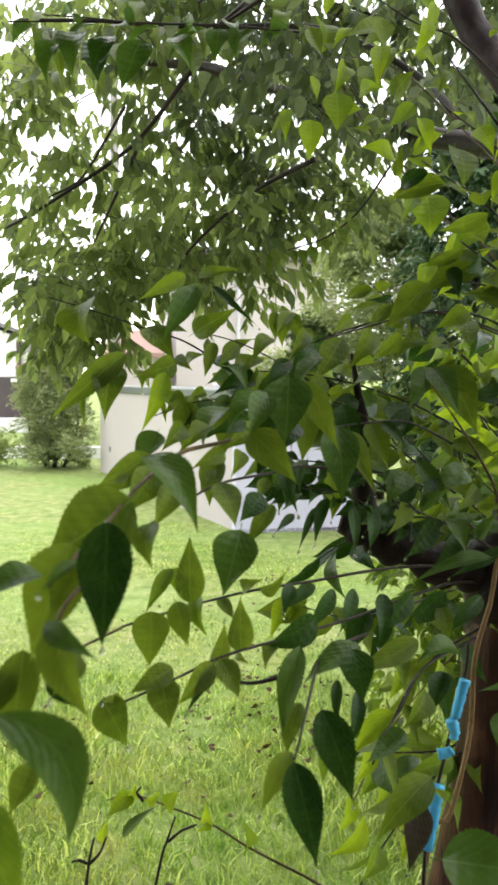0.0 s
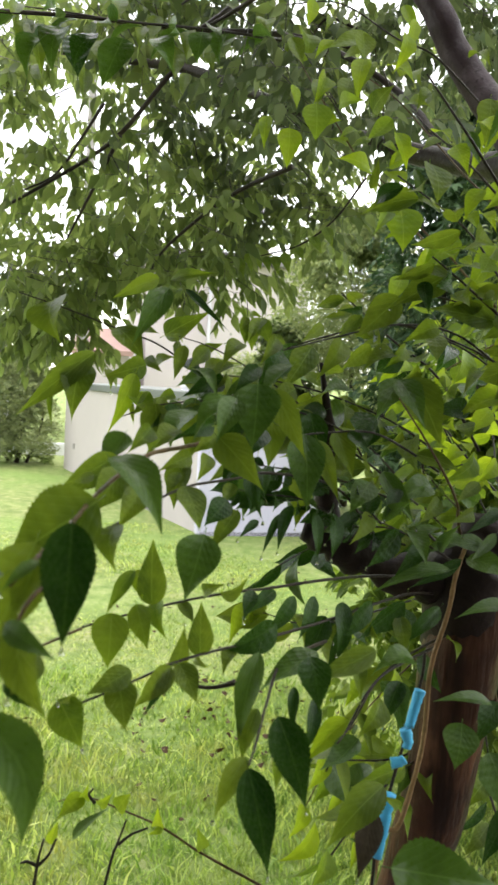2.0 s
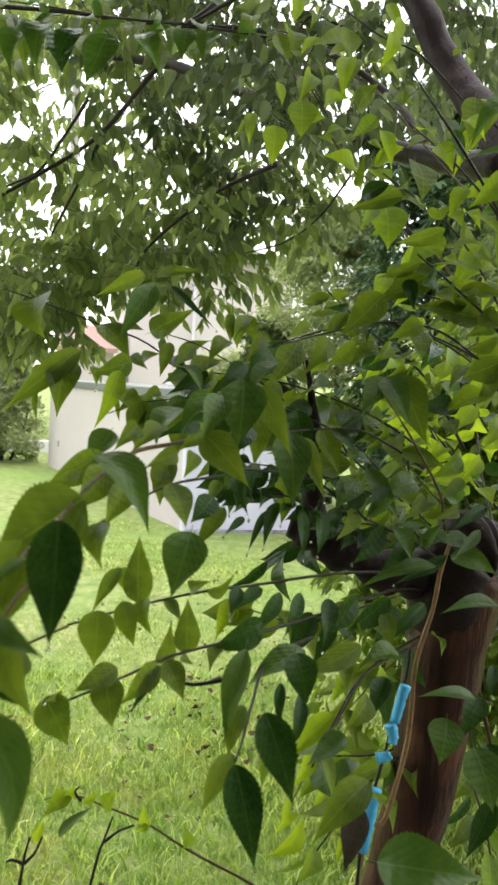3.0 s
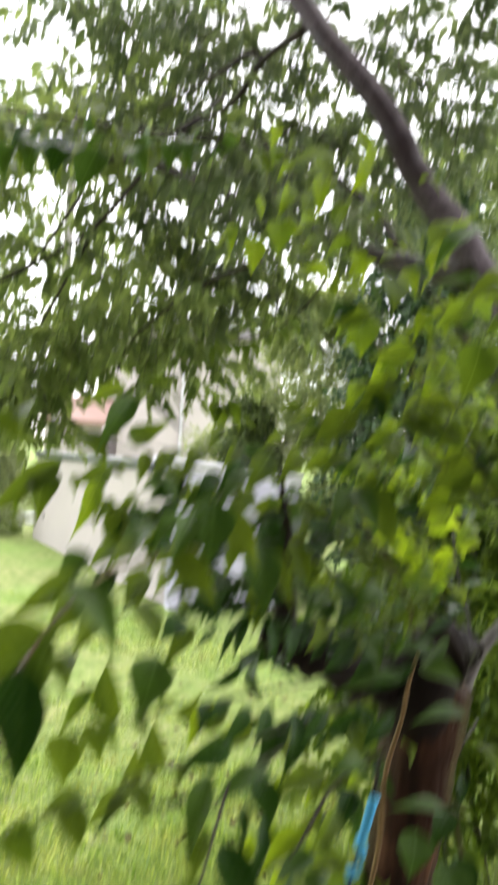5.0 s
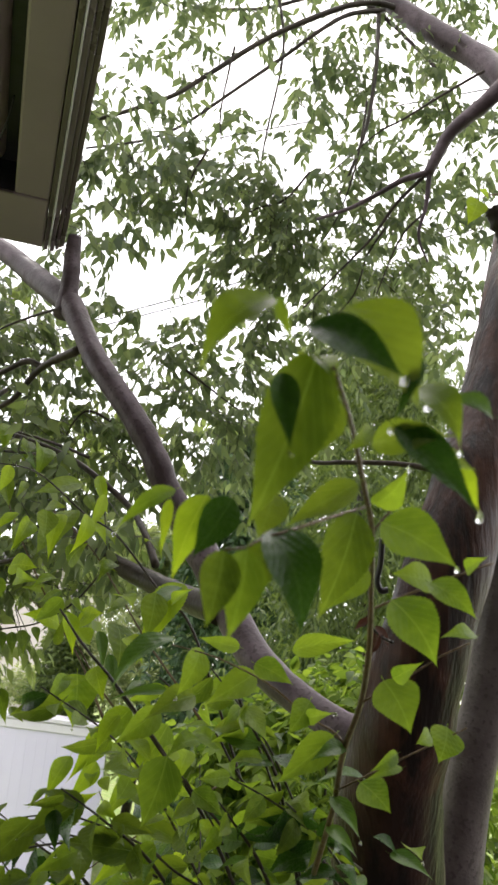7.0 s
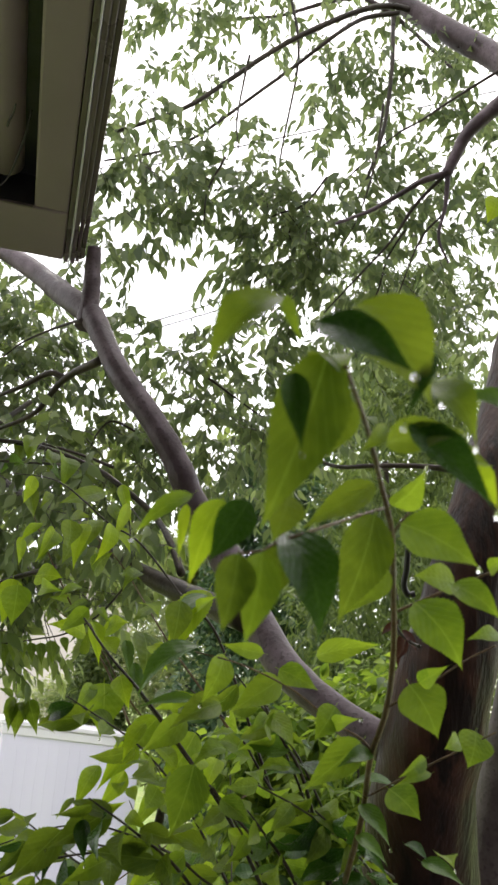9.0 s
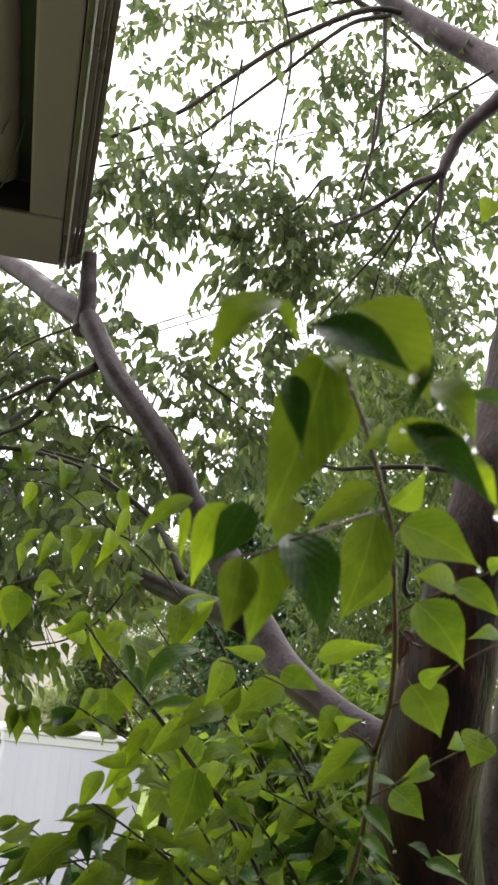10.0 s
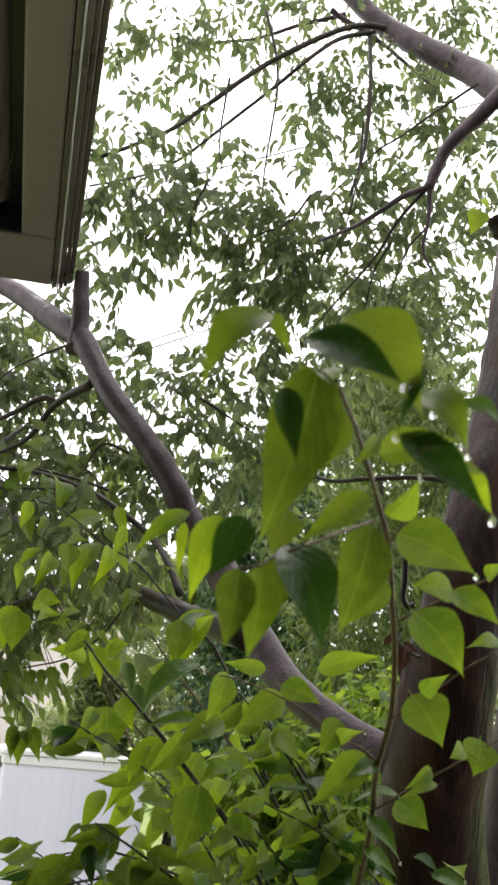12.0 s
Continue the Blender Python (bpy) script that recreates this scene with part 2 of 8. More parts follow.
def grass_material():
    """Blades that differ one from the other and, patch by patch, from green to yellow thatch."""
    k = Nodes("grass_blade", rough=0.4, spec=0.5)
    pick = k.n.new("ShaderNodeNewGeometry").outputs["Random Per Island"]
    # the palest stop puts whitish highlights into the blade colour
    base = k.ramp(pick, (0.0, (0.08, 0.16, 0.02)), (0.45, (0.23, 0.33, 0.07)), (0.75, (0.39, 0.51, 0.11)), (1.0, (0.72, 0.78, 0.29)))
    base = k.mix(k.ramp(k.noise(2.4, 5, 0.7), (0.47, (0, 0, 0)), (0.66, (0.7, 0.7, 0.7))), base, (0.45, 0.43, 0.145))
    base = k.mix(k.ramp(k.noise(0.5, 3), (0.46, (0, 0, 0)), (0.6, (0.55, 0.55, 0.55))), base, (0.17, 0.31, 0.05))
    k.color(base)
    glow = k.n.new("ShaderNodeBsdfTranslucent")
    k.put(k.mix(1.0, base, (1.4, 1.4, 0.9), "MULTIPLY"), glow, "Color")
    m = k.n.new("ShaderNodeMixShader")
    m.inputs[0].default_value = 0.35
    k.put(k.bsdf.outputs[0], m, 1)
    k.put(glow.outputs[0], m, 2)
    k.put(m.outputs[0], k.out, "Surface")
    return k.mat


def water_material():
    k = Nodes("rain_water", rough=0.0, spec=0.5)
    k.bsdf.inputs["Transmission Weight"].default_value = 1.0
    k.bsdf.inputs["IOR"].default_value = 1.33
    return k.mat


WATER = water_material()
LAWN = lawn_material()
GRASS = grass_material()


# ---- builders ----
def part(name, bm, material, parent=None, label=""):
    """Links a bmesh as one mesh object under a thing or a part."""
    me = bpy.data.meshes.new(name)
    bm.to_mesh(me)
    bm.free()
    return place(name, me, material, parent, label)


def place(name, me, material, parent=None, label=""):
    if material and not me.materials:
        me.materials.append(material)
    ob = new(name, me)
    if parent:
        ob.parent = parent
    return tagged(ob, label)


def thing(name, label, category, at=(0, 0, 0), group="", kind=""):
    ob = new(name)
    ob.location = at
    ob.empty_display_size = 0.1
    return tagged(ob, label, category, group, kind)


def box(bm, lo, hi, bevel=0.0, turn=None):
    """An upright box between two corners, its edges slightly rounded."""
    lo, hi = Vector(lo), Vector(hi)
    made = bmesh.ops.create_cube(bm, size=1.0, matrix=Matrix.Translation((lo + hi) / 2) @ Matrix.Diagonal((*(hi - lo), 1)))["verts"]
    if bevel:
        edges = list({e for v in made for e in v.link_edges})
        made = bmesh.ops.bevel(bm, geom=edges, offset=bevel, segments=2, affect="EDGES", profile=0.5)["verts"]
    if turn:
        bmesh.ops.transform(bm, matrix=turn, verts=list({v for v in made if v.is_valid}))
    return bm


def boxed(name, lo, hi, material, parent=None, bevel=0.004, label="", turn=None):
    return part(name, box(bmesh.new(), lo, hi, bevel, turn), material, parent, label)


def smooth_line(points, steps=6):
    """A Catmull-Rom line through the points, each (x, y, z, radius)."""
    p = [np.array(q, float) for q in points]
    p = [2 * p[0] - p[1], *p, 2 * p[-1] - p[-2]]
    line = []
    for a, b, c, d in zip(p, p[1:], p[2:], p[3:]):
        for s in np.arange(steps) / steps:
            line.append(0.5 * (2 * b + (c - a) * s + (2 * a - 5 * b + 4 * c - d) * s * s + (3 * b - a - 3 * c + d) * s**3))
    return line + [p[-2]]


def tube(points, sides=8, steps=6, rough=0.0, seed=0.0):
    """Vertices and faces of a tapering, slightly uneven stem along the points."""
    line = smooth_line(points, steps)
    verts, faces = [], []
    side = None
    for i, q in enumerate(line):
        along = Vector(line[min(i + 1, len(line) - 1)][:3]) - Vector(line[max(i - 1, 0)][:3])
        along.normalize()
        if side is None:
            side = along.cross((0.3, 0.1, 1)).normalized()
        side = (side - along * side.dot(along)).normalized()
        other = along.cross(side)
        for s in range(sides):
            a = 2 * math.pi * s / sides
            out = side * math.cos(a) + other * math.sin(a)
            at = Vector(q[:3])
            r = max(q[3], 0.0006)
            if rough:
                r *= 1 + rough * noise.noise((at + out * r) * (0.35 / r) + Vector((seed, 0, 0)))
            verts.append(at + out * r)
    for i in range(len(line) - 1):
        for s in range(sides):
            a, b = i * sides + s, i * sides + (s + 1) % sides
            faces.append((a, b, b + sides, a + sides))
    faces += [tuple(range(sides))[::-1], tuple(range(len(verts) - sides, len(verts)))]
    return verts, faces


def mesh_of(name, verts, faces, smooth=True):
    me = bpy.data.meshes.new(name)
    me.from_pydata([tuple(v) for v in verts], [], faces)
    if smooth:
        me.polygons.foreach_set("use_smooth", [True] * len(me.polygons))
    me.update()
    return me


def stem(name, points, r0, r1, material, parent, sides=8, rough=0.0, label="", steps=6, group=None):
    """A woody stem from its first point (radius r0) to its last (r1)."""
    n = len(points) - 1
    pts = [(*p[:3], p[3] if len(p) > 3 else r0 + (r1 - r0) * i / n) for i, p in enumerate(points)]
    return place(name, mesh_of(name, *tube(pts, sides, steps, rough, seed=points[0][0] * 7)), material, parent, label)


# ---- leaf blades: unit length along +x, face up +z ----
ROWS, ACROSS = 60, (-1, -0.66, -0.33, 0, 0.33, 0.66, 1)


def leaf_mesh(name, wide, arch, fold, twist, tip, seed, bow=None):
    """An ovate leaf with a drawn-out tip, toothed rim, sunken midrib and a short stalk; it arches between its two ends."""
    k, sway = len(ACROSS), 0.14 * math.sin(seed * 2.3) if bow is None else bow
    peak = 0.72 / (0.72 + tip)
    full = peak**0.72 * (1 - peak) ** tip
    verts, faces, uvs = [], [], []
    for i in range(ROWS + 1):
        u = i / ROWS
        half = 0.5 * wide * u**0.72 * (1 - u) ** tip / full if 0 < i < ROWS else 0.002
        if 4 < i < ROWS - 4:
            half *= 1 + (0.05, 0.0, -0.055)[i % 3] * (0.7 + 0.3 * math.sin(i * 1.7 + seed))
        a = twist * (u - 0.4)
        for s in ACROSS:
            wave = (0.016 * math.sin(u * 15 + s * 3 + seed) + 0.035 * math.sin(u * 5 + s * 1.5 + seed * 2)) * abs(s) * 4 * u * (1 - u)
            quilt = 0.007 * math.sin((u - 0.35 * abs(s)) * 50) * abs(s) * (1 - abs(s)) * 4
            y, z = s * half, abs(s) ** 1.25 * half * fold + (wave + quilt) * wide
            verts.append((u, y * math.cos(a) - z * math.sin(a) + sway * u * (1 - u), arch * u * (1 - u) + y * math.sin(a) + z * math.cos(a)))
            uvs.append((u, 0.5 + 0.5 * s * (half / (0.5 * wide))))
    for i in range(ROWS):
        for s in range(k - 1):
            a = i * k + s
            faces.append((a, a + k, a + k + 1, a + 1))
    base = len(verts)
    for x, h in ((-0.10, 0.012), (0.03, 0.009)):
        for y, z in ((-0.5, -0.4), (0.5, -0.4), (0, 0.5)):
            verts.append((x, y * h, z * h + (0.01 if x < 0 else -0.004)))
            uvs.append((0.02, 0.5))
    for a, b in ((0, 1), (1, 2), (2, 0)):
        faces.append((base + a, base + b, base + 3 + b, base + 3 + a))
    me = mesh_of(name, verts, faces)
    layer = me.uv_layers.new(name="leaf")
    for lp in me.loops:
        layer.data[lp.index].uv = uvs[lp.vertex_index]
    return me


LEAF_FORMS = {}
TIP = ROWS * len(ACROSS) + len(ACROSS) // 2
# width, arch, fold, twist, tip, seed, sideways bow
FORMS = [(0.50, 0.38, 0.26, 0.3, 1.62, 1), (0.46, 0.75, 0.38, -0.4, 1.75, 2), (0.54, 0.24, 0.20, 0.2, 1.5, 3), (0.44, 1.05, 0.42, 0.5, 1.75, 4), (0.50, 0.45, 0.5, -0.3, 1.65, 5), (0.48, -0.25, 0.45, 0.5, 1.7, 6), (0.47, 0.55, 0.25, -0.7, 1.78, 7), (0.45, 0.7, 0.6, 0.7, 1.78, 8), (0.42, 0.3, 0.3, 0.2, 1.3, 9, 1.0)]


def leaf_form(k, material):
    if (k, material.name) not in LEAF_FORMS:
        me = leaf_mesh("leaf", *FORMS[k])
        me.materials.append(material)
        LEAF_FORMS[k, material.name] = me
    return LEAF_FORMS[k, material.name]


FRONT = Vector((0.05, -1, 0.25)).normalized()
SKYWARD = Vector((0.05, -0.7, 0.75)).normalized()


def leaf(parent, base, tip, wide, roll, material, form=None):
    """One leaf blade from its stalk to its tip; roll turns the face about that line."""
    base, tip = Vector(base), Vector(tip)
    along = (tip - base).normalized()
    aim = SKYWARD if material is LEAF_WET else FRONT
    face = (aim - along * aim.dot(along)).normalized()
    face = Matrix.Rotation(radians(roll), 3, along) @ face
    across = face.cross(along)
    size = (tip - base).length
    k = form if form is not None else int(abs(base.x * 7919 + base.y * 5417 + base.z * 3571 + tip.z * 911)) % 8
    w = wide / FORMS[k][0]
    turn = Matrix((along * size, across * size * w, face * size * min(w, 1.1))).transposed().to_4x4()
    ob = new("leaf", leaf_form(k, material))
    ob.parent = parent
    ob.matrix_basis = Matrix.Translation(base) @ turn
    return ob


def drip(parent, blade):
    """A rain drop that hangs from the tip of a leaf blade."""
    at = blade.matrix_basis @ Vector(blade.data.vertices[TIP].co)
    size = 0.0013 + 0.0006 * abs(math.sin(at.x * 900))
    bm = bmesh.new()
    bmesh.ops.create_uvsphere(bm, u_segments=10, v_segments=8, radius=size)
    for v in bm.verts:
        if v.co.z > 0:
            pinch = 1 - 0.45 * v.co.z / size
            v.co = (v.co.x * pinch, v.co.y * pinch, v.co.z * 1.7)
        v.co += at - Vector((0, 0, size))
    return part("water_drop", bm, WATER, parent, "clear hanging rain drop")


def spray(shoot, rows):
    """Leaves of one shoot, each from its stalk to its tip; the wet ones carry a drop."""
    for base, tip, wide, roll, mat, form in rows:
        blade = leaf(shoot, base, tip, wide, roll, mat, form)
        if mat is LEAF_DARK and wide < 0.5 or wide * 100 % 7 < 1:
            drip(shoot, blade)


def along_stem(points, s):
    """Place and direction at the share s of a polyline's length."""
    p = [Vector(q[:3]) for q in points]
    d = [(b - a).length for a, b in zip(p, p[1:])]
    want = s * sum(d)
    for a, b, size in zip(p, p[1:], d):
        if want <= size or b is p[-1]:
            return a.lerp(b, want / size), (b - a).normalized()
        want -= size


def sprout(parent, points, count, size, material, seed, start=0.15, droop=0.6):
    """Leaves in turn on both sides of a stem, hanging a little."""
    rng = random.Random(seed)
    for i in range(count):
        at, way = along_stem(points, start + (1 - start) * (i + rng.uniform(0, 0.5)) / count)
        side = way.cross((0, 0, 1)).normalized() * (1 if i % 2 else -1)
        aim = (side * rng.uniform(0.6, 1) + way * rng.uniform(0.2, 0.7) + Vector((0, 0, -1)) * droop * rng.uniform(0.3, 1.3)).normalized()
        ln = size * rng.uniform(0.7, 1.15)
        leaf(parent, at + aim * ln * 0.1, at + aim * ln * 1.1, rng.uniform(0.36, 0.54), rng.uniform(-75, 75), rng.choice((LEAF_DARK, LEAF_WET)) if rng.random() < 0.24 else material)


def foliage(name, clumps, size, slim, material, parent, seed, hang=0.5, per_twig=7, label="", spread=0.55, upright=0.0, twigs=0.0, flag=0.75):
    """Many small leaf blades on short twigs, gathered in clumps (x, y, z, radius, twigs)."""
    rng = np.random.default_rng(seed)
    bases, axes, sticks = [], [], []
    for x, y, z, r, n in clumps:
        n = int(n)
        v = rng.normal(size=(n, 3))
        v /= np.linalg.norm(v, axis=1)[:, None]
        at = np.array([x, y, z]) + v * (r * rng.random(n) ** 0.45)[:, None] * (1, 1, 0.85)
        way = v * spread + rng.normal(size=(n, 3)) * 0.5 + (0, 0, -hang * 0.5 + upright)
        if twigs:
            way[:, 2] *= 0.5
        way /= np.linalg.norm(way, axis=1)[:, None]
        flat = np.cross(way, (0, 0, 1.0)) + 1e-6
        flat /= np.linalg.norm(flat, axis=1)[:, None]
        sticks.append(np.stack([at - way * size * 1.4, at + way * size * (0.29 if twigs else 0.2) * per_twig], 1))
        for i in range(per_twig):
            s = i * size * (0.3 if twigs else 0.19)
            side = 1 if i % 2 else -1
            aim = way * (0.25 + 0.09 * i) + flat * side * (0.95 - 0.09 * i) + rng.normal(size=(n, 3)) * (0.16 if twigs else 0.24) + (0, 0, -hang * 1.1)
            bases.append(at + way * s)
            axes.append(aim / np.linalg.norm(aim, axis=1)[:, None])
    b, a = np.concatenate(bases), np.concatenate(axes)
    n = len(b)
    across = np.cross(a, np.array([0, 0, 1.0]) + rng.normal(size=(n, 3)) * flag)
    across /= np.linalg.norm(across, axis=1)[:, None] + 1e-9
    up = np.cross(across, a)
    ln = (size * rng.uniform(0.65, 1.2, n))[:, None]
    w = ln * slim * 0.5
    rows = [b + a * ln * 0.02]
    for u, half, dip in ((0.12, 0.5, 0.0), (0.34, 1.0, 0.01), (0.58, 0.8, 0.05), (0.81, 0.34, 0.12)):
        mid = b + a * ln * u - up * ln * dip
        rows += [mid + across * w * half + up * w * half * 0.25, mid, mid - across * w * half + up * w * half * 0.25]
    rows.append(b + a * ln - up * ln * 0.2)
    verts = np.stack(rows, 1).reshape(-1, 3)
    strip = [q for i in (1, 4, 7) for q in ([i, i + 3, i + 4], [i, i + 4, i + 1], [i + 1, i + 4, i + 5], [i + 1, i + 5, i + 2])]
    face = np.array([[0, 1, 2], [0, 2, 3], *strip, [10, 13, 11], [11, 13, 12]])
    faces = (np.arange(n)[:, None, None] * 14 + face).reshape(-1, 3)
    me = bpy.data.meshes.new(name)
    me.vertices.add(len(verts))
    me.vertices.foreach_set("co", verts.ravel())
    me.loops.add(faces.size)
    me.loops.foreach_set("vertex_index", faces.ravel())
    me.polygons.add(len(faces))
    me.polygons.foreach_set("loop_start", np.arange(0, faces.size, 3))
    me.update(calc_edges=True)
    if twigs:
        ends = np.concatenate(sticks)
        ring = np.array([(0.6, 0.4, 0.7), (-0.8, 0.5, -0.3), (0.2, -0.9, -0.4)]) * twigs
        tv = np.concatenate([ends[:, :1] + ring, ends[:, 1:] + ring * 0.4], 1).reshape(-1, 3)
        quad = np.array([[0, 1, 4, 3], [1, 2, 5, 4], [2, 0, 3, 5]])
        tf = (np.arange(len(ends))[:, None, None] * 6 + quad).reshape(-1, 4)
        place_twigs = mesh_of("crown_wood", tv, tf.tolist(), False)
        tagged(place("crown_wood", place_twigs, BARK_TWIG, parent), kind="stuff")
    return tagged(place(name, me, material, parent, label), kind="stuff")


# ---- ground ----
def lawn():
    bm = bmesh.new()
    grid = [[bm.verts.new((x, y, 0)) for x in (*np.linspace(-400, -14, 8), *np.linspace(-12, 12, 49), *np.linspace(14, 400, 8))] for y in (*np.linspace(-300, -4, 5), *np.linspace(-2, 26, 57), *np.linspace(30, 900, 10))]
    for row in grid:
        for v in row:
            v.co.z = 0.03 * noise.noise(v.co * 0.5) - 0.02 if abs(v.co.x) < 13 and -3 < v.co.y < 27 else -0.02
    for a, b in zip(grid, grid[1:]):
        for i in range(len(a) - 1):
            bm.faces.new((a[i], a[i + 1], b[i + 1], b[i]))
    return tagged(part("ground", bm, LAWN), "bright green mown lawn, wet, with thin patches", "lawn", kind="structure")


ground = lawn()


def blades(name, count, near, far, lo, hi, tall, material, seed, broad=1.0):
    """Grass blades over a wedge of lawn, denser close by."""
    rng = np.random.default_rng(seed)
    y = near + (far - near) * rng.random(count) ** 1.6
    x = (lo + (hi - lo) * rng.random(count)) * (0.35 + y / far)
    tuft = np.array([noise.noise((a * 1.3, b * 1.3, 3.0)) for a, b in zip(x, y)])
    h = tall * rng.uniform(0.5, 1.3, count) * (1 + 0.8 * tuft)
    turn = rng.uniform(0, 2 * math.pi, count)
    lean = rng.normal(size=(count, 2)) * h[:, None] * 0.55
    w = (0.0016 + 0.00035 * y) * rng.uniform(0.5, 1.3, count) * broad
    z = -0.03 + 0 * x
    foot = np.stack([x, y, z], 1)
    side = np.stack([np.cos(turn) * w, np.sin(turn) * w, 0 * w], 1)
    mid = foot + np.concatenate([lean * 0.35, h[:, None] * 0.62], 1)
    top = foot + np.concatenate([lean, h[:, None]], 1)
    verts = np.stack([foot - side, foot + side, mid + side * 0.8, mid - side * 0.8, top], 1).reshape(-1, 3)
    k = np.arange(count)[:, None, None] * 5
    faces = (k + np.array([[0, 1, 2], [0, 2, 3], [3, 2, 4]])).reshape(-1, 3)
    me = bpy.data.meshes.new(name)
    me.vertices.add(len(verts))
    me.vertices.foreach_set("co", verts.ravel())
    me.loops.add(faces.size)
    me.loops.foreach_set("vertex_index", faces.ravel())
    me.polygons.add(len(faces))
    me.polygons.foreach_set("loop_start", np.arange(0, faces.size, 3))
    me.update(calc_edges=True)
    return tagged(place(name, me, material), "short wet blades of mown lawn grass", "grass", kind="stuff")


blades("grass", 160000, 3.0, 11.5, -4.2, 3.6, 0.027, GRASS, 21)
blades("grass", 30000, 2.7, 5.6, -2.4, 2.2, 0.06, GRASS, 22, 1.5)
blades("grass", 9000, 2.5, 4.6, -1.7, 1.6, 0.1, GRASS, 23, 2.0)

rng = random.Random(31)
fallen = thing("fallen_leaves", "scattered brown fallen leaves lying on the lawn", "fallen leaves", kind="stuff")
for i in range(190):
    y = 3.6 + 5.2 * rng.random() if i < 110 else rng.gauss(4.9, 0.45)
    x = rng.uniform(-0.34, 0.22) * y if i < 110 else rng.gauss(0.05, 0.3)
    p = Vector((x, y, 0.034))
    a = rng.uniform(0, 6.28)
    ob = leaf(fallen, p, p + Vector((math.cos(a), math.sin(a), rng.uniform(-0.1, 0.35))) * rng.uniform(0.032, 0.062), 0.7, 90 + rng.uniform(-40, 40), DEAD_LEAF)

# ---- garden sheds and houses behind the lawn ----
def wall_box(name, a, b, height, height_b, depth, material, parent, label=""):
    """A block whose face runs from a to b on the ground and goes back by depth; its top may slope from a to b."""
    a, b = Vector((*a, 0)), Vector((*b, 0))
    back = Vector((-(b - a).y, (b - a).x, 0)).normalized() * depth
    bm = bmesh.new()
    low = [bm.verts.new(p + Vector((0, 0, -0.1))) for p in (a, b, b + back, a + back)]
    top = [bm.verts.new(p + Vector((0, 0, h))) for p, h in ((a, height), (b, height_b), (b + back, height_b), (a + back, height))]
    bm.faces.new(low[::-1])
    bm.faces.new(top)
    for i in range(4):
        j = (i + 1) % 4
        bm.faces.new((low[i], low[j], top[j], top[i]))
    bmesh.ops.bevel(bm, geom=bm.edges[:], offset=0.012, segments=1, affect="EDGES")
    return part(name, bm, material, parent, label)


def slab(name, a, b, z_a, z_b, out, depth, thick, material, parent, label=""):
    """A roof or cap strip over such a block, jutting out by out."""
    a, b = Vector((*a, 0)), Vector((*b, 0))
    along = (b - a).normalized()
    back = Vector((-along.y, along.x, 0))
    bm = bmesh.new()
    pts = []
    for p, z, s in ((a, z_a, -1), (b, z_b, 1)):
        for t in (-out, depth + out):
            q = p + along * out * s + back * t
            pts.append((q, z))
    quad = [pts[0], pts[2], pts[3], pts[1]]
    low = [bm.verts.new(q + Vector((0, 0, z))) for q, z in quad]
    top = [bm.verts.new(q + Vector((0, 0, z + thick))) for q, z in quad]
    bm.faces.new(low[::-1])
    bm.faces.new(top)
    for i in range(4):
        j = (i + 1) % 4
        bm.faces.new((low[i], low[j], top[j], top[i]))
    bmesh.ops.bevel(bm, geom=bm.edges[:], offset=min(0.01, thick * 0.2), segments=1, affect="EDGES")
    return part(name, bm, material, parent, label)


# long cream outbuilding, its side wall running away from the lawn
CREAM_A, CREAM_B = (-3.35, 17.7), (-0.27, 10.95)
outbuilding = thing("outbuilding", "long low cream-rendered outbuilding with a dark green roof edge", "shed")
wall_box("wall", CREAM_A, CREAM_B, 1.75, 1.79, 1.4, CREAM, outbuilding)
slab("roof", CREAM_A, CREAM_B, 1.73, 1.77, 0.05, 1.4, 0.13, GREEN_CAP, outbuilding, "dark green metal roof edge")

boxed("outlet_box", (-0.04, -0.03, -0.06), (0.04, 0.0, 0.06), CONCRETE, outbuilding, 0.008, "small grey outlet box", Matrix.Translation((-2.995, 16.922, 0.541)) @ Matrix.Rotation(math.atan2(-0.910, 0.415), 4, "Z"))

# pale lilac steel shed
SHED_A, SHED_B = (-0.23, 10.72), (1.48, 11.05)
shed = thing("garden_shed", "pale lilac-white sheet steel garden shed with a flat roof", "shed")
wall_box("wall", SHED_A, SHED_B, 1.86, 1.74, 1.9, LILAC, shed)
slab("roof", SHED_A, SHED_B, 1.93, 1.81, 0.04, 1.9, 0.06, LILAC_TRIM, shed, "pale grey flat roof edge")
slab("fascia", SHED_A, SHED_B, 1.82, 1.70, 0.018, 1.9, 0.108, LILAC_TRIM, shed, "pale grey fascia strip")
along = (Vector(SHED_B) - Vector(SHED_A)).normalized()
for i in range(13):
    p = Vector(SHED_A) + along * (0.06 + i * 0.128)
    q = p + along * 0.022
    wall_box("rib", p - Vector((-along.y, along.x)) * 0.003, q - Vector((-along.y, along.x)) * 0.003, 1.7, 1.7, 0.02, LILAC, shed)
boxed("plinth", (-0.2, 10.74, -0.05), (1.46, 10.9, 0.05), DARK_WALL, shed, turn=Matrix.Translation((-0.23, 10.72, 0)) @ Matrix.Rotation(math.atan2(along.y, along.x), 4, "Z") @ Matrix.Translation((0.23, -10.74, 0)))

# two-storey house, pinkish beige
house = thing("house", "tall pinkish-beige rendered house with a violet-grey roof", "house")
wall_box("wall", (-2.35, 24.6), (2.6, 25.6), 5.6, 5.6, 7.0, PINK_WALL, house)
slab("roof", (-2.35, 24.6), (2.6, 25.6), 5.6, 5.6, 0.45, 7.0, 0.28, GREY_ROOF, house, "violet-grey roof edge")

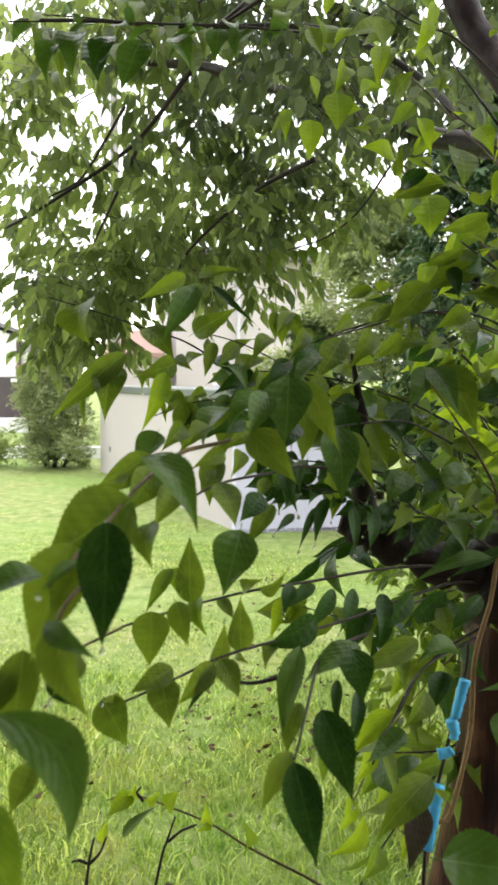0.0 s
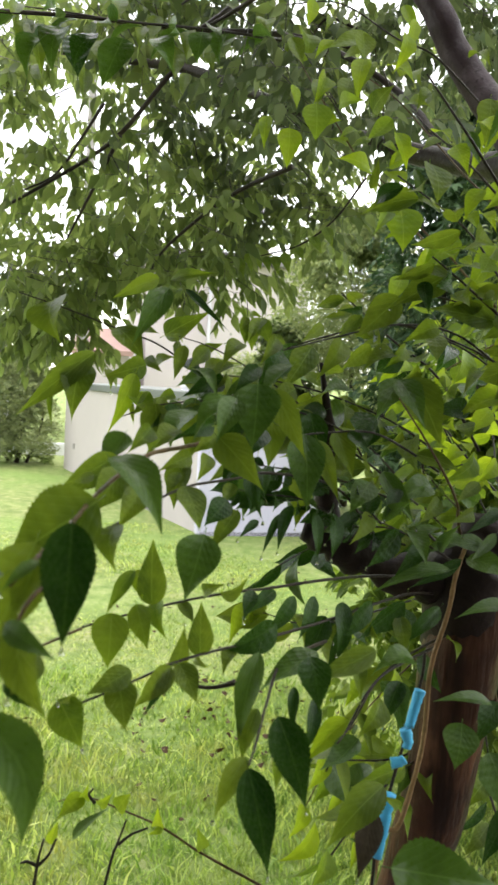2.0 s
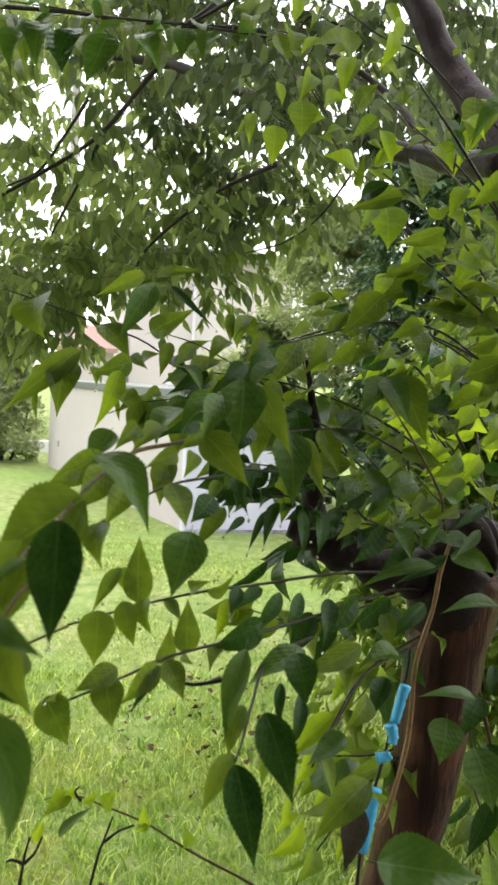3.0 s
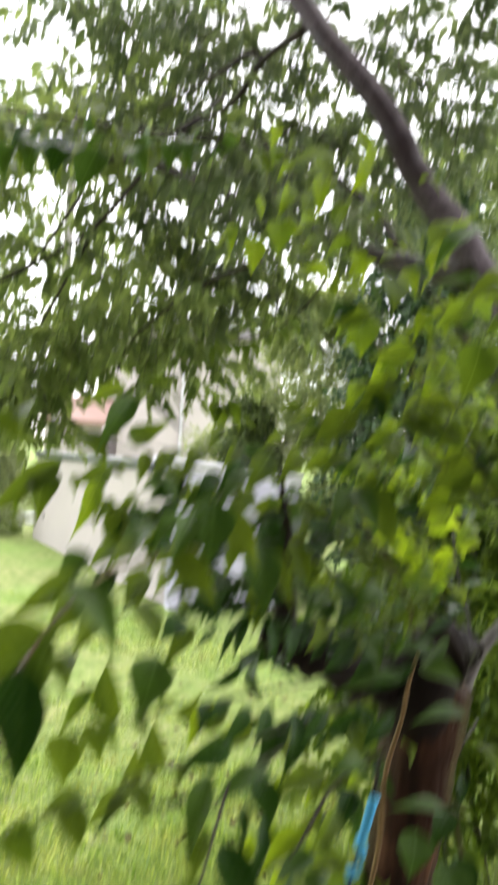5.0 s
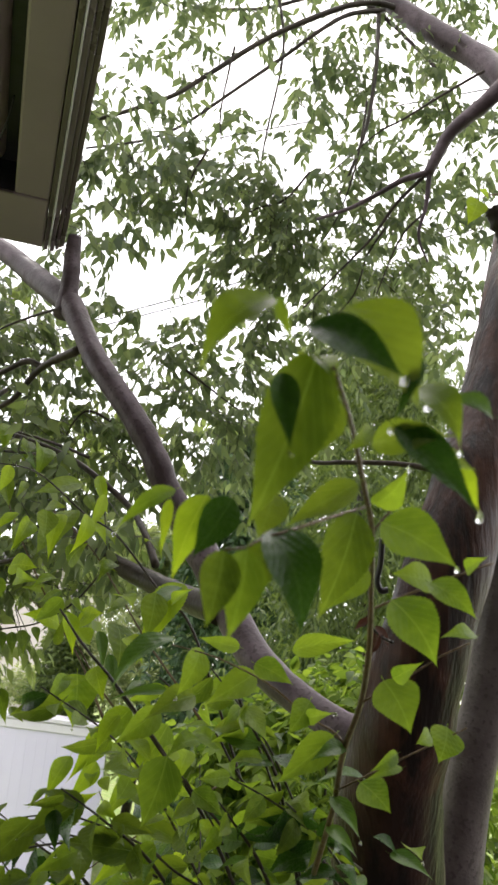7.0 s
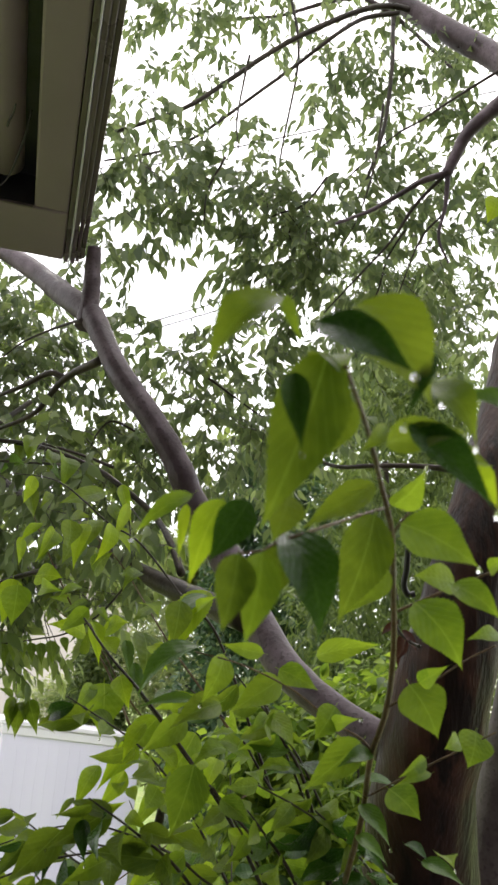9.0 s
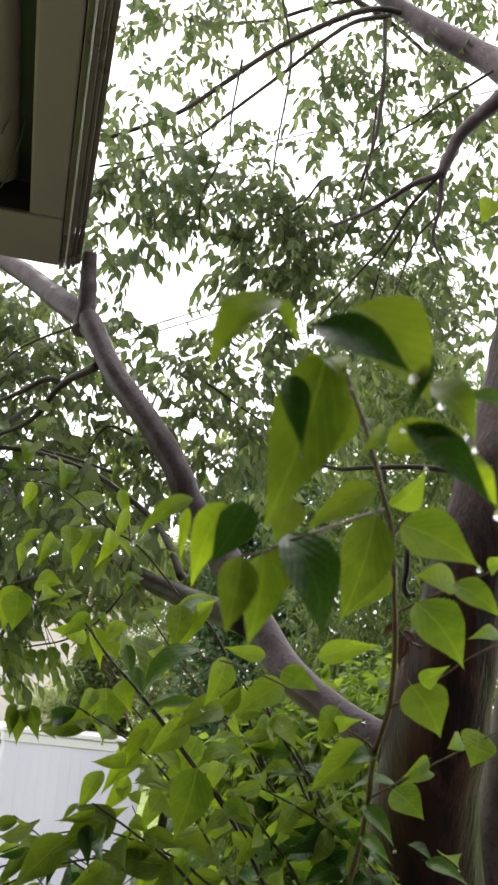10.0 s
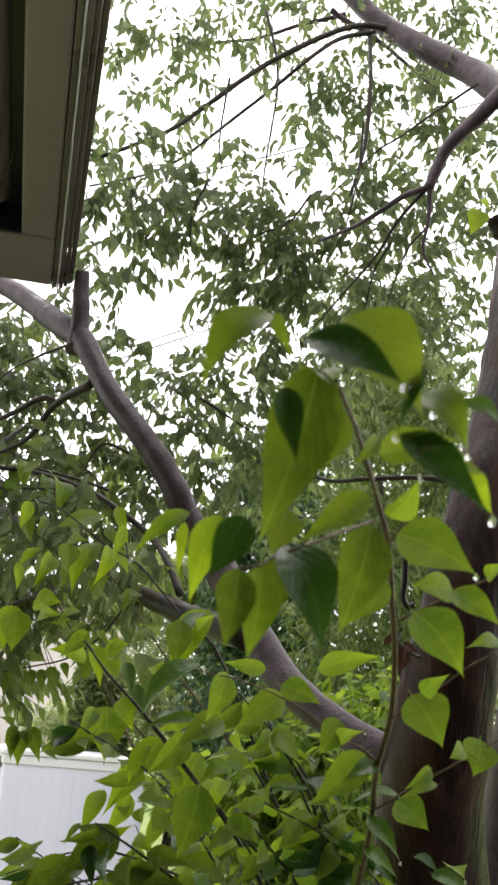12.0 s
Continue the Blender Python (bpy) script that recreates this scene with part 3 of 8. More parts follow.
boxed("downpipe", (-0.52, 24.86, 0.2), (-0.42, 24.96, 5.55), LILAC_TRIM, house, 0.02, "pale grey downpipe")

# lower house with a faded red roof
annex = thing("annex", "low beige annex with a faded red tiled roof", "house")
wall_box("wall", (-4.3, 23.6), (-2.72, 23.9), 2.62, 2.62, 4.0, PINK_WALL, annex)
bm = bmesh.new()
front, back = [Vector((-4.4, 23.25, 2.6)), Vector((-2.6, 23.55, 2.6))], [Vector((-4.4, 25.6, 3.35)), Vector((-2.6, 25.9, 3.35))]
low = [bm.verts.new(p) for p in (*front, *back[::-1])]
top = [bm.verts.new(p + Vector((0, 0, 0.14))) for p in (*front, *back[::-1])]
bm.faces.new(low[::-1]), bm.faces.new(top)
for i in range(4):
    j = (i + 1) % 4
    bm.faces.new((low[i], low[j], top[j], top[i]))
part("roof", bm, RED_ROOF, annex, "faded red tile roof")

# white neighbour house far off
villa = thing("neighbour_house", "white rendered house with a dark brown base and grey roof", "house")
wall_box("wall", (-13.0, 29.0), (-8.62, 30.0), 5.2, 3.4, 6.0, WHITE_WALL, villa)
wall_box("base_cladding", (-13.0, 28.9), (-8.57, 29.9), 1.98, 1.98, 0.2, DARK_WALL, villa, "dark brown cladding")
wall_box("kerb", (-13.0, 28.3), (-8.1, 29.3), 0.5, 0.5, 0.3, WHITE_WALL, villa, "pale concrete kerb wall")
slab("roof", (-13.4, 28.8), (-7.9, 30.1), 5.45, 3.2, 0.2, 6.0, 0.16, GREY_ROOF, villa, "grey roof edge")
boxed("corner_board", (-8.72, 29.86, 1.98), (-8.6, 29.98, 3.3), DARK_WALL, villa)
boxed("meter_box", (-8.9, 29.72, 1.78), (-8.68, 29.84, 1.92), WHITE_WALL, villa, 0.01, "small white box")
porch = thing("porch_roof", "small faded red porch roof beside the white house", "roof")
wall_box("wall", (-8.55, 30.1), (-8.0, 30.2), 2.2, 2.2, 2.0, DARK_WALL, porch)
wall_box("upper_wall", (-8.5, 30.6), (-8.0, 30.7), 3.2, 3.2, 1.0, WHITE_WALL, porch, "white upper wall")
slab("roof", (-8.6, 29.9), (-7.95, 30.0), 2.25, 2.62, 0.15, 0.6, 0.12, RED_ROOF, porch, "faded red roof")

# utility pole and its wires
pole = thing("utility_pole", "tall grey concrete utility pole behind the buildings", "pole", at=(-3.75, 22.0, 0))
stem("shaft", [(0, 0, -0.1), (0, 0, 4), (0, 0, 11.5)], 0.15, 0.1, CONCRETE, pole, 14, 0)
for ends in ([(-5.167, 18.75, 7.798), (2.969, 15.746, 10.743), (12.347, 12.721, 14.217)], [(-5.147, 18.793, 7.655), (2.992, 15.796, 10.578), (12.369, 12.768, 14.062)], [(-5.701, 17.588, 11.668), (2.537, 14.806, 13.876), (12.002, 11.971, 16.717)]):
    wire = thing("overhead_wire", "thin dark overhead wire against the white sky", "wire", group="overhead wires")
    stem("strand", ends, 0.018, 0.018, CABLE, wire, 5, 0, steps=8)


# ---- planting in the distance ----
def bush(name, label, category, at, clumps, size, slim, material, seed, trunk=None, hang=0.2, per_twig=7, upright=0.0, bark=None, spread=0.55):
    t = thing(name, label, category, at=at)
    for pts, r0, r1 in trunk or ():
        stem("trunk" if r0 > 0.02 else "limb", pts, r0, r1, bark or BARK_TWIG, t, 8, 0.2)
    foliage("foliage", clumps, size, slim, material, t, seed, hang, per_twig, upright=upright, spread=spread)
    return t


def heap(n, rx, ry, h, r, twigs, seed, low=0.1, peak=2.2):
    """Clumps piled in a rounded heap that narrows towards its top."""
    rng = random.Random(seed)
    out = []
    for _ in range(n):
        z = low + (h - low) * rng.random() ** 0.8
        s = (1 - (z / (h * 1.05)) ** peak) ** 0.5
        a = rng.uniform(0, 6.28)
        d = rng.random() ** 0.4
        out.append((math.cos(a) * rx * s * d, math.sin(a) * ry * s * d, z, r * rng.uniform(0.7, 1.3), twigs))
    return out


bush("conifer_bush", "dense rounded grey-green conifer bush beside the outbuilding", "bush", (-4.5, 18.2, 0), heap(130, 1.05, 1.0, 2.45, 0.24, 60, 41, low=0.3, peak=1.2), 0.085, 0.3, LEAF_GREY, 41,
     [([(0, 0, 0), (0.1, 0, 0.6), (0, 0, 1.8)], 0.06, 0.02), ([(0.2, 0.1, 0), (0.5, 0, 0.7), (0.6, 0, 1.4)], 0.04, 0.015), ([(-0.2, 0.1, 0), (-0.5, 0, 0.7), (-0.6, 0, 1.4)], 0.04, 0.015)], 0.0, 5, upright=0.35)
kerb = thing("garden_kerb", "low white painted kerb behind the conifer bush", "kerb")
wall_box("kerb", (-6.6, 20.2), (-3.5, 20.4), 0.28, 0.28, 0.15, WHITE_WALL, kerb)
bush("low_hedge", "low green border plants along the edge of the lawn", "hedge", (-6.3, 18.4, 0), heap(40, 2.8, 0.6, 0.6, 0.3, 22, 43), 0.12, 0.4, LEAF_CROWN, 43, None, 0.1, 5, upright=0.2)
bush("shrub_by_house", "pale yellow-green feathery shrub in front of the house", "shrub", (0.5, 15.0, 0), heap(80, 1.15, 0.6, 2.4, 0.26, 26, 44, low=0.8), 0.1, 0.25, LEAF_PALE, 44, [([(0, 0, 0), (0.05, 0, 0.6), (0.1, 0, 1.5)], 0.03, 0.01)], 0.1, 6, upright=0.2)
bush("garden_tree", "pale green feathery tree beyond the shed", "tree", (2.2, 14.0, 0), heap(170, 1.5, 1.2, 5.0, 0.36, 34, 45, low=0.8), 0.11, 0.3, LEAF_PALE, 45,
     [([(0, 0, 0), (0.1, 0, 1.5), (-0.1, 0.1, 3.6)], 0.09, 0.03)], 0.3, 7)
bush("dark_tree", "dark green glossy tree behind the lawn", "tree", (3.0, 11.0, 0), heap(160, 1.1, 0.9, 5.9, 0.36, 34, 46, low=0.4), 0.12, 0.4, LEAF_CONIFER, 46,
     [([(0, 0, 0), (0.1, 0, 1.5), (-0.1, 0.1, 4.0)], 0.1, 0.04)], 0.4, 7)
bush("background_tree", "tall leafy green tree at the edge of the garden", "tree", (5.8, 12.5, 0), heap(170, 2.4, 1.8, 8.2, 0.6, 34, 47, low=0.4), 0.15, 0.36, LEAF_CROWN, 47,
     [([(0, 0, 0), (0.1, 0, 1.5), (-0.1, 0.1, 5.0)], 0.16, 0.05)], 0.4, 7)
bush("fine_leaved_tree", "tall light green tree with narrow willow-like leaves", "tree", (3.1, 6.7, 0), heap(150, 1.15, 1.0, 6.5, 0.34, 26, 52, low=0.8), 0.11, 0.2, LEAF_FINE, 52,
     [([(0, 0, 0), (0.1, 0, 1.5), (-0.1, 0.1, 4.6)], 0.08, 0.03), ([(0, 0, 1.5), (0.5, 0.1, 3.0), (0.7, 0.1, 4.4)], 0.04, 0.015)], 0.7, 8)
bush("green_shrub", "mid-green leafy shrub beyond the shed roof", "shrub", (0.95, 13.4, 0), heap(70, 0.55, 0.45, 2.95, 0.2, 26, 53, low=1.0), 0.1, 0.42, LEAF_FINE, 53, [([(0, 0, 0), (0.05, 0, 0.9), (0, 0, 2.2)], 0.03, 0.01)], 0.3, 7)
# bright shrubs just behind the near branches
bush("bright_shrub", "bright yellow-green leafy shrub growing behind the tree", "shrub", (1.75, 4.0, 0), heap(130, 1.05, 0.8, 2.4, 0.26, 24, 48, low=0.5), 0.085, 0.5, LEAF_BRIGHT, 48,
     [([(0, 0, 0), (0.05, 0, 0.7), (0.1, 0, 1.9)], 0.022, 0.006), ([(0.15, 0.05, 0), (0.3, 0, 0.8), (0.5, 0, 1.8)], 0.021, 0.006), ([(-0.1, 0.05, 0), (-0.3, 0, 0.8), (-0.4, 0, 1.7)], 0.021, 0.006)], 0.5, 7)
bush("bamboo_shrub", "light yellow-green shrub with narrow bamboo-like leaves", "shrub", (1.38, 3.1, 0), heap(16, 0.16, 0.16, 2.5, 0.09, 14, 49, low=1.2), 0.07, 0.22, LEAF_BRIGHT, 49,
     [([(0, 0, 0), (0.03, 0, 1.0), (0.0, 0, 2.4)], 0.014, 0.004), ([(0.05, 0.02, 0), (0.12, 0, 1.0), (0.16, 0, 2.2)], 0.012, 0.004)], 0.3, 7)

# ---- the tree that fills the view ----
tree = thing("tree", "leaning tree with wet red-brown trunk, grey limbs and toothed green leaves", "tree")
stem("trunk", [(0.299, 1.262, -0.135, 0.07), (0.271, 1.181, 0.73, 0.06), (0.292, 1.122, 1.255, 0.05), (0.321, 1.09, 1.5, 0.046), (0.344, 1.074, 1.705, 0.05), (0.355, 1.072, 1.802, 0.057), (0.366, 1.075, 1.856, 0.05)], 0.07, 0.06, BARK_RED_LIT, tree, 16, 0.22, "wet red-brown trunk", 8)
stem("limb", [(0.403, 1.144, 1.753, 0.02), (0.429, 1.142, 1.824, 0.012), (0.452, 1.142, 1.88, 0.01), (0.493, 1.151, 1.931, 0.009), (0.525, 1.182, 1.98, 0.008), (0.58, 1.218, 2.052, 0.008), (0.661, 1.247, 2.151, 0.008)], 0.02, 0.016, BARK_PALE, tree, 10, 0.15, "side stem, wet highlight put into its pale grey bark", 8)
stem("trunk", [(1.177, 2.259, 0.163, 0.115), (0.949, 1.687, 1.393, 0.11), (0.839, 1.395, 1.96, 0.1), (0.817, 1.333, 2.13, 0.095), (0.799, 1.291, 2.236, 0.088), (0.797, 1.251, 2.324, 0.083), (0.804, 1.21, 2.446, 0.077), (0.842, 1.199, 2.583, 0.074), (0.904, 1.213, 2.757, 0.069), (0.985, 1.255, 2.999, 0.062), (1.064, 1.304, 3.286, 0.055), (1.299, 1.591, 3.887, 0.05), (1.531, 1.912, 4.39, 0.055)], 0.06, 0.05, BARK_TRUNK_SHADED, tree, 18, 0.09, "wet red-brown trunk", 8)
stem("limb", [(0.789, 1.283, 2.3, 0.0405), (0.762, 1.323, 2.328, 0.036), (0.723, 1.367, 2.352, 0.031), (0.681, 1.429, 2.387, 0.031), (0.637, 1.509, 2.437, 0.0333), (0.606, 1.571, 2.496, 0.0337), (0.571, 1.628, 2.576, 0.0339), (0.537, 1.664, 2.652, 0.0362), (0.496, 1.703, 2.725, 0.0335), (0.446, 1.729, 2.81, 0.0317), (0.422, 1.73, 2.857, 0.0306), (0.39, 1.747, 2.922, 0.0298), (0.344, 1.776, 2.997, 0.0291), (0.294, 1.815, 3.074, 0.0292), (0.244, 1.873, 3.163, 0.0296), (0.206, 1.936, 3.259, 0.0307), (0.17, 2.011, 3.348, 0.0336), (0.101, 2.115, 3.438, 0.0353), (0.048, 2.19, 3.508, 0.0332), (-0.04, 2.285, 3.606, 0.0311), (-0.174, 2.405, 3.723, 0.0272), (-0.403, 2.61, 3.906, 0.0234)], 0.04, 0.03, BARK_LIMB, tree, 14, 0.1, "smooth grey-violet limb", 8)
stem("limb", [(0.162, 2.004, 3.309, 0.0302), (0.164, 2.012, 3.381, 0.0261), (0.162, 2.014, 3.442, 0.024), (0.157, 2.016, 3.504, 0.0218), (0.156, 2.011, 3.55, 0.0188)], 0.026, 0.022, BARK_LIMB, tree, 12, 0.1, "short cut stub")
stem("branch", [(0.56, 1.6, 2.545, 0.03), (0.5, 1.75, 2.585, 0.028), (0.415, 1.879, 2.636, 0.025), (0.341, 1.988, 2.691, 0.016), (0.234, 2.151, 2.78, 0.013), (0.044, 2.372, 2.915, 0.015), (-0.163, 2.593, 3.051, 0.016), (-0.403, 2.814, 3.146, 0.011), (-0.696, 3.038, 3.245, 0.007)], 0.03, 0.01, BARK_TWIG, tree, 10, 0.15)
stem("branch", [(-0.181, 2.594, 3.05), (-0.214, 2.594, 3.025), (-0.345, 2.587, 2.85), (-0.471, 2.637, 2.764), (-0.708, 2.688, 2.631), (-0.829, 2.741, 2.583)], 0.009, 0.005, BARK_TWIG, tree, 8, 0.15)
stem("branch", [(-0.353, 2.586, 2.837), (-0.423, 2.577, 2.68), (-0.502, 2.568, 2.511)], 0.007, 0.003, BARK_TWIG, tree, 6, 0.1)
stem("branch", [(-0.426, 2.701, 2.966), (-0.484, 2.695, 2.864), (-0.568, 2.689, 2.732), (-0.674, 2.69, 2.672)], 0.006, 0.003, BARK_TWIG, tree, 6, 0.1)
stem("branch", [(0.167, 2.349, 2.712), (0.013, 2.555, 2.678), (-0.109, 2.656, 2.604), (-0.229, 2.754, 2.504), (-0.276, 2.799, 2.404)], 0.008, 0.004, BARK_TWIG, tree, 6, 0.1)
stem("branch", [(0.46, 1.87, 2.66), (0.44, 1.95, 2.74), (0.40, 2.05, 2.83), (0.307, 2.106, 2.911), (0.225, 2.166, 2.97), (0.079, 2.227, 3.024), (-0.042, 2.286, 3.045), (-0.247, 2.348, 3.071), (-0.462, 2.412, 3.11), (-0.701, 2.477, 3.139)], 0.01, 0.005, BARK_TWIG, tree, 8, 0.15)
stem("branch", [(-0.104, 2.289, 3.046), (-0.045, 2.29, 3.095), (0.029, 2.344, 3.192)], 0.01, 0.007, BARK_TWIG, tree, 6, 0.1)
stem("branch", [(0.215, 1.91, 3.184), (0.123, 2.04, 3.162), (0.059, 2.131, 3.091), (-0.029, 2.215, 3.061), (-0.09, 2.27, 3.048)], 0.012, 0.003, BARK_TWIG, tree, 8, 0.15)
stem("branch", [(0.13, 2.037, 3.165), (0.084, 2.063, 3.184), (0.02, 2.117, 3.159), (-0.07, 2.2, 3.133), (-0.16, 2.27, 3.1)], 0.01, 0.003, BARK_TWIG, tree, 8, 0.15)
stem("branch", [(0.161, 2.0, 3.332), (0.079, 2.1, 3.333), (-0.004, 2.179, 3.312), (-0.06, 2.24, 3.28)], 0.005, 0.002, BARK_TWIG, tree, 6, 0.1)
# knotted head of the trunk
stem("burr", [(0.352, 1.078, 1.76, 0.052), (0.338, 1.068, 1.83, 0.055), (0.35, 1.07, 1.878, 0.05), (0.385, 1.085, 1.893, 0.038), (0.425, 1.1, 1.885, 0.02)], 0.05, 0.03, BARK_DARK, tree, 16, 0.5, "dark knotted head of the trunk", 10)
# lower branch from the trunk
stem("branch", [(0.367, 1.082, 1.815, 0.04), (0.306, 1.067, 1.84, 0.035), (0.247, 1.051, 1.857, 0.03), (0.19, 1.036, 1.884, 0.028), (0.143, 1.03, 1.906, 0.024), (0.113, 1.033, 1.915, 0.018)], 0.03, 0.02, BARK_DARK, tree, 14, 0.45, "wet side branch, shade put into its dark bark")
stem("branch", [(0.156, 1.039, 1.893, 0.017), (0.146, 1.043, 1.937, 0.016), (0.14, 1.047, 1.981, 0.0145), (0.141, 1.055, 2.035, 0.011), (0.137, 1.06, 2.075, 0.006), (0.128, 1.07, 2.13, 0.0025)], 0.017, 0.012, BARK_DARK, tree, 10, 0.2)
stem("branch", [(1.192, 2.686, 5.466), (1.136, 2.704, 5.449), (0.984, 2.752, 5.408), (0.815, 2.811, 5.347), (0.647, 2.857, 5.323), (0.495, 2.904, 5.285)], 0.012, 0.005, BARK_LIMB, tree, 8, 0.12)
stem("branch", [(1.101, 2.621, 5.399), (1.144, 2.622, 5.367), (1.258, 2.616, 5.31), (1.364, 2.615, 5.243), (1.485, 2.619, 5.152), (1.606, 2.623, 5.061)], 0.014, 0.006, BARK_LIMB, tree, 8, 0.12)
for line in (
    [(0.591, 2.263, 4.568), (0.583, 2.294, 4.483), (0.578, 2.342, 4.344), (0.597, 2.371, 4.249)],
    [(1.074, 2.2, 4.434), (1.076, 2.223, 4.365), (1.071, 2.279, 4.203), (1.042, 2.339, 4.048), (1.002, 2.381, 3.95)],
    [(0.604, 2.634, 3.472), (0.678, 2.632, 3.429), (0.773, 2.629, 3.373), (0.842, 2.625, 3.339)],
    [(0.39, 2.751, 3.271), (0.284, 2.764, 3.303), (0.231, 2.804, 3.218), (0.257, 2.817, 3.165)],
    [(0.917, 2.323, 4.177), (0.849, 2.372, 4.078), (0.755, 2.407, 4.036), (0.664, 2.449, 3.975)],
    [(0.556, 2.389, 4.22), (0.511, 2.44, 4.103), (0.514, 2.478, 3.988)],
    [(1.211, 2.311, 4.016), (1.164, 2.356, 3.918), (1.14, 2.407, 3.782), (1.073, 2.456, 3.683)],
):
    stem("branch", line, 0.005, 0.0022, BARK_TWIG, tree, 6, 0.15)
# short dark stub high on the trunk
stem("limb", [(1.065, 1.287, 3.312, 0.03), (1.036, 1.282, 3.35, 0.024), (1.01, 1.279, 3.381, 0.02), (0.993, 1.276, 3.403, 0.016)], 0.03, 0.016, BARK_DARK, tree, 12, 0.3, "short dark broken stub")
# high branches
stem("limb", [(1.581, 1.844, 4.235, 0.055), (1.543, 1.993, 4.462, 0.055), (1.511, 2.139, 4.692, 0.05), (1.413, 2.26, 4.88, 0.047), (1.303, 2.381, 5.077, 0.044), (1.21, 2.455, 5.241, 0.042), (1.105, 2.519, 5.444, 0.04)], 0.05, 0.04, BARK_LIMB, tree, 12, 0.1, "smooth grey-violet limb")
stem("branch", [(1.256, 2.385, 5.095), (1.165, 2.403, 5.105), (1.021, 2.406, 5.029), (0.765, 2.466, 4.856), (0.562, 2.52, 4.668), (0.422, 2.543, 4.53), (0.262, 2.56, 4.424), (0.134, 2.562, 4.342), (0.007, 2.604, 4.3)], 0.0135, 0.006, BARK_TWIG, tree, 8, 0.12)
stem("branch", [(1.213, 2.4, 5.082), (1.068, 2.401, 5.011), (0.955, 2.408, 4.904), (0.819, 2.479, 4.78), (0.656, 2.518, 4.611), (0.478, 2.564, 4.43), (0.337, 2.575, 4.327), (0.137, 2.592, 4.248)], 0.0105, 0.004, BARK_TWIG, tree, 8, 0.12)
stem("branch", [(1.192, 2.408, 5.069), (1.185, 2.396, 4.787), (1.17, 2.427, 4.539), (1.125, 2.45, 4.337), (1.074, 2.517, 4.168), (1.057, 2.556, 4.064)], 0.01, 0.004, BARK_TWIG, tree, 6, 0.12)
stem("branch", [(0.763, 2.473, 5.163), (0.818, 2.484, 4.93), (0.824, 2.491, 4.742), (0.809, 2.572, 4.506), (0.804, 2.644, 4.292)], 0.007, 0.003, BARK_TWIG, tree, 6, 0.12)
stem("branch", [(1.489, 1.731, 4.312, 0.04), (1.377, 1.773, 4.263, 0.03), (1.303, 1.816, 4.183, 0.026), (1.221, 1.863, 4.094, 0.021), (1.189, 1.896, 4.017, 0.018), (1.172, 1.916, 3.966, 0.016)], 0.03, 0.016, BARK_LIMB, tree, 10, 0.12)
stem("branch", [(1.175, 1.914, 3.971), (1.098, 1.942, 3.939), (1.043, 1.986, 3.907), (0.973, 2.046, 3.873), (0.889, 2.123, 3.857)], 0.011, 0.005, BARK_LIMB, tree, 8, 0.12)
stem("branch", [(1.175, 1.914, 3.971), (1.182, 1.945, 3.875), (1.174, 1.977, 3.782), (1.215, 1.993, 3.707)], 0.009, 0.003, BARK_LIMB, tree, 8, 0.12)
stem("branch", [(1.163, 1.92, 3.96), (1.109, 2.007, 3.898), (1.071, 2.095, 3.82), (1.012, 2.187, 3.746), (0.918, 2.3, 3.629)], 0.007, 0.003, BARK_TWIG, tree, 6, 0.12)
stem("branch", [(1.467, 2.076, 4.586), (1.323, 2.143, 4.48), (1.216, 2.195, 4.395), (1.142, 2.276, 4.365), (0.981, 2.418, 4.207)], 0.006, 0.003, BARK_TWIG, tree, 6, 0.12)
stem("branch", [(1.186, 1.949, 3.858), (1.14, 2.033, 3.798), (1.112, 2.142, 3.649)], 0.005, 0.002, BARK_TWIG, tree, 6, 0.12)
stem("branch", [(0.923, 1.279, 2.807), (0.841, 1.342, 2.833), (0.754, 1.412, 2.842), (0.705, 1.475, 2.85), (0.673, 1.527, 2.875)], 0.006, 0.004, BARK_TWIG, tree, 8, 0.15)
CROWN, CROWN_HIGH = [], []
CROWN += [(-1.085, 3.711, 3.715, 0.115, 7), (-0.933, 3.89, 3.809, 0.121, 7), (-0.881, 3.92, 3.859, 0.122, 7), (-0.436, 2.685, 3.283, 0.084, 7), (-0.415, 3.317, 3.635, 0.104, 5), (-0.223, 2.832, 3.44, 0.089, 5), (-0.154, 3.623, 3.727, 0.114, 5), (-0.008, 2.703, 3.332, 0.085, 5), (0.135, 2.5, 3.301, 0.079, 5), (0.299, 2.804, 3.451, 0.089, 5), (-0.828, 2.95, 3.252, 0.092, 7), (-0.838, 3.518, 3.519, 0.11, 7), (-0.768, 3.53, 3.487, 0.111, 7), (-0.445, 2.946, 3.276, 0.093, 7), (-0.346, 2.723, 3.252, 0.086, 5), (-0.311, 3.387, 3.527, 0.107, 5)]
CROWN += [(-0.148, 2.99, 3.336, 0.094, 5), (0.014, 3.189, 3.417, 0.101, 5), (0.169, 3.51, 3.597, 0.111, 5), (0.214, 2.513, 3.142, 0.08, 5), (-0.729, 2.542, 2.986, 0.08, 7), (-0.815, 3.362, 3.33, 0.105, 7), (-0.62, 2.778, 3.147, 0.087, 7), (-0.543, 3.608, 3.462, 0.114, 7), (-0.319, 2.995, 3.174, 0.095, 5), (-0.292, 3.622, 3.45, 0.115, 5), (-0.16, 3.645, 3.444, 0.116, 5), (0.206, 2.972, 3.279, 0.095, 5), (0.311, 2.959, 3.208, 0.094, 5), (-0.831, 2.965, 3.035, 0.093, 7), (-0.67, 2.622, 2.96, 0.082, 7), (-0.856, 3.953, 3.346, 0.125, 7)]
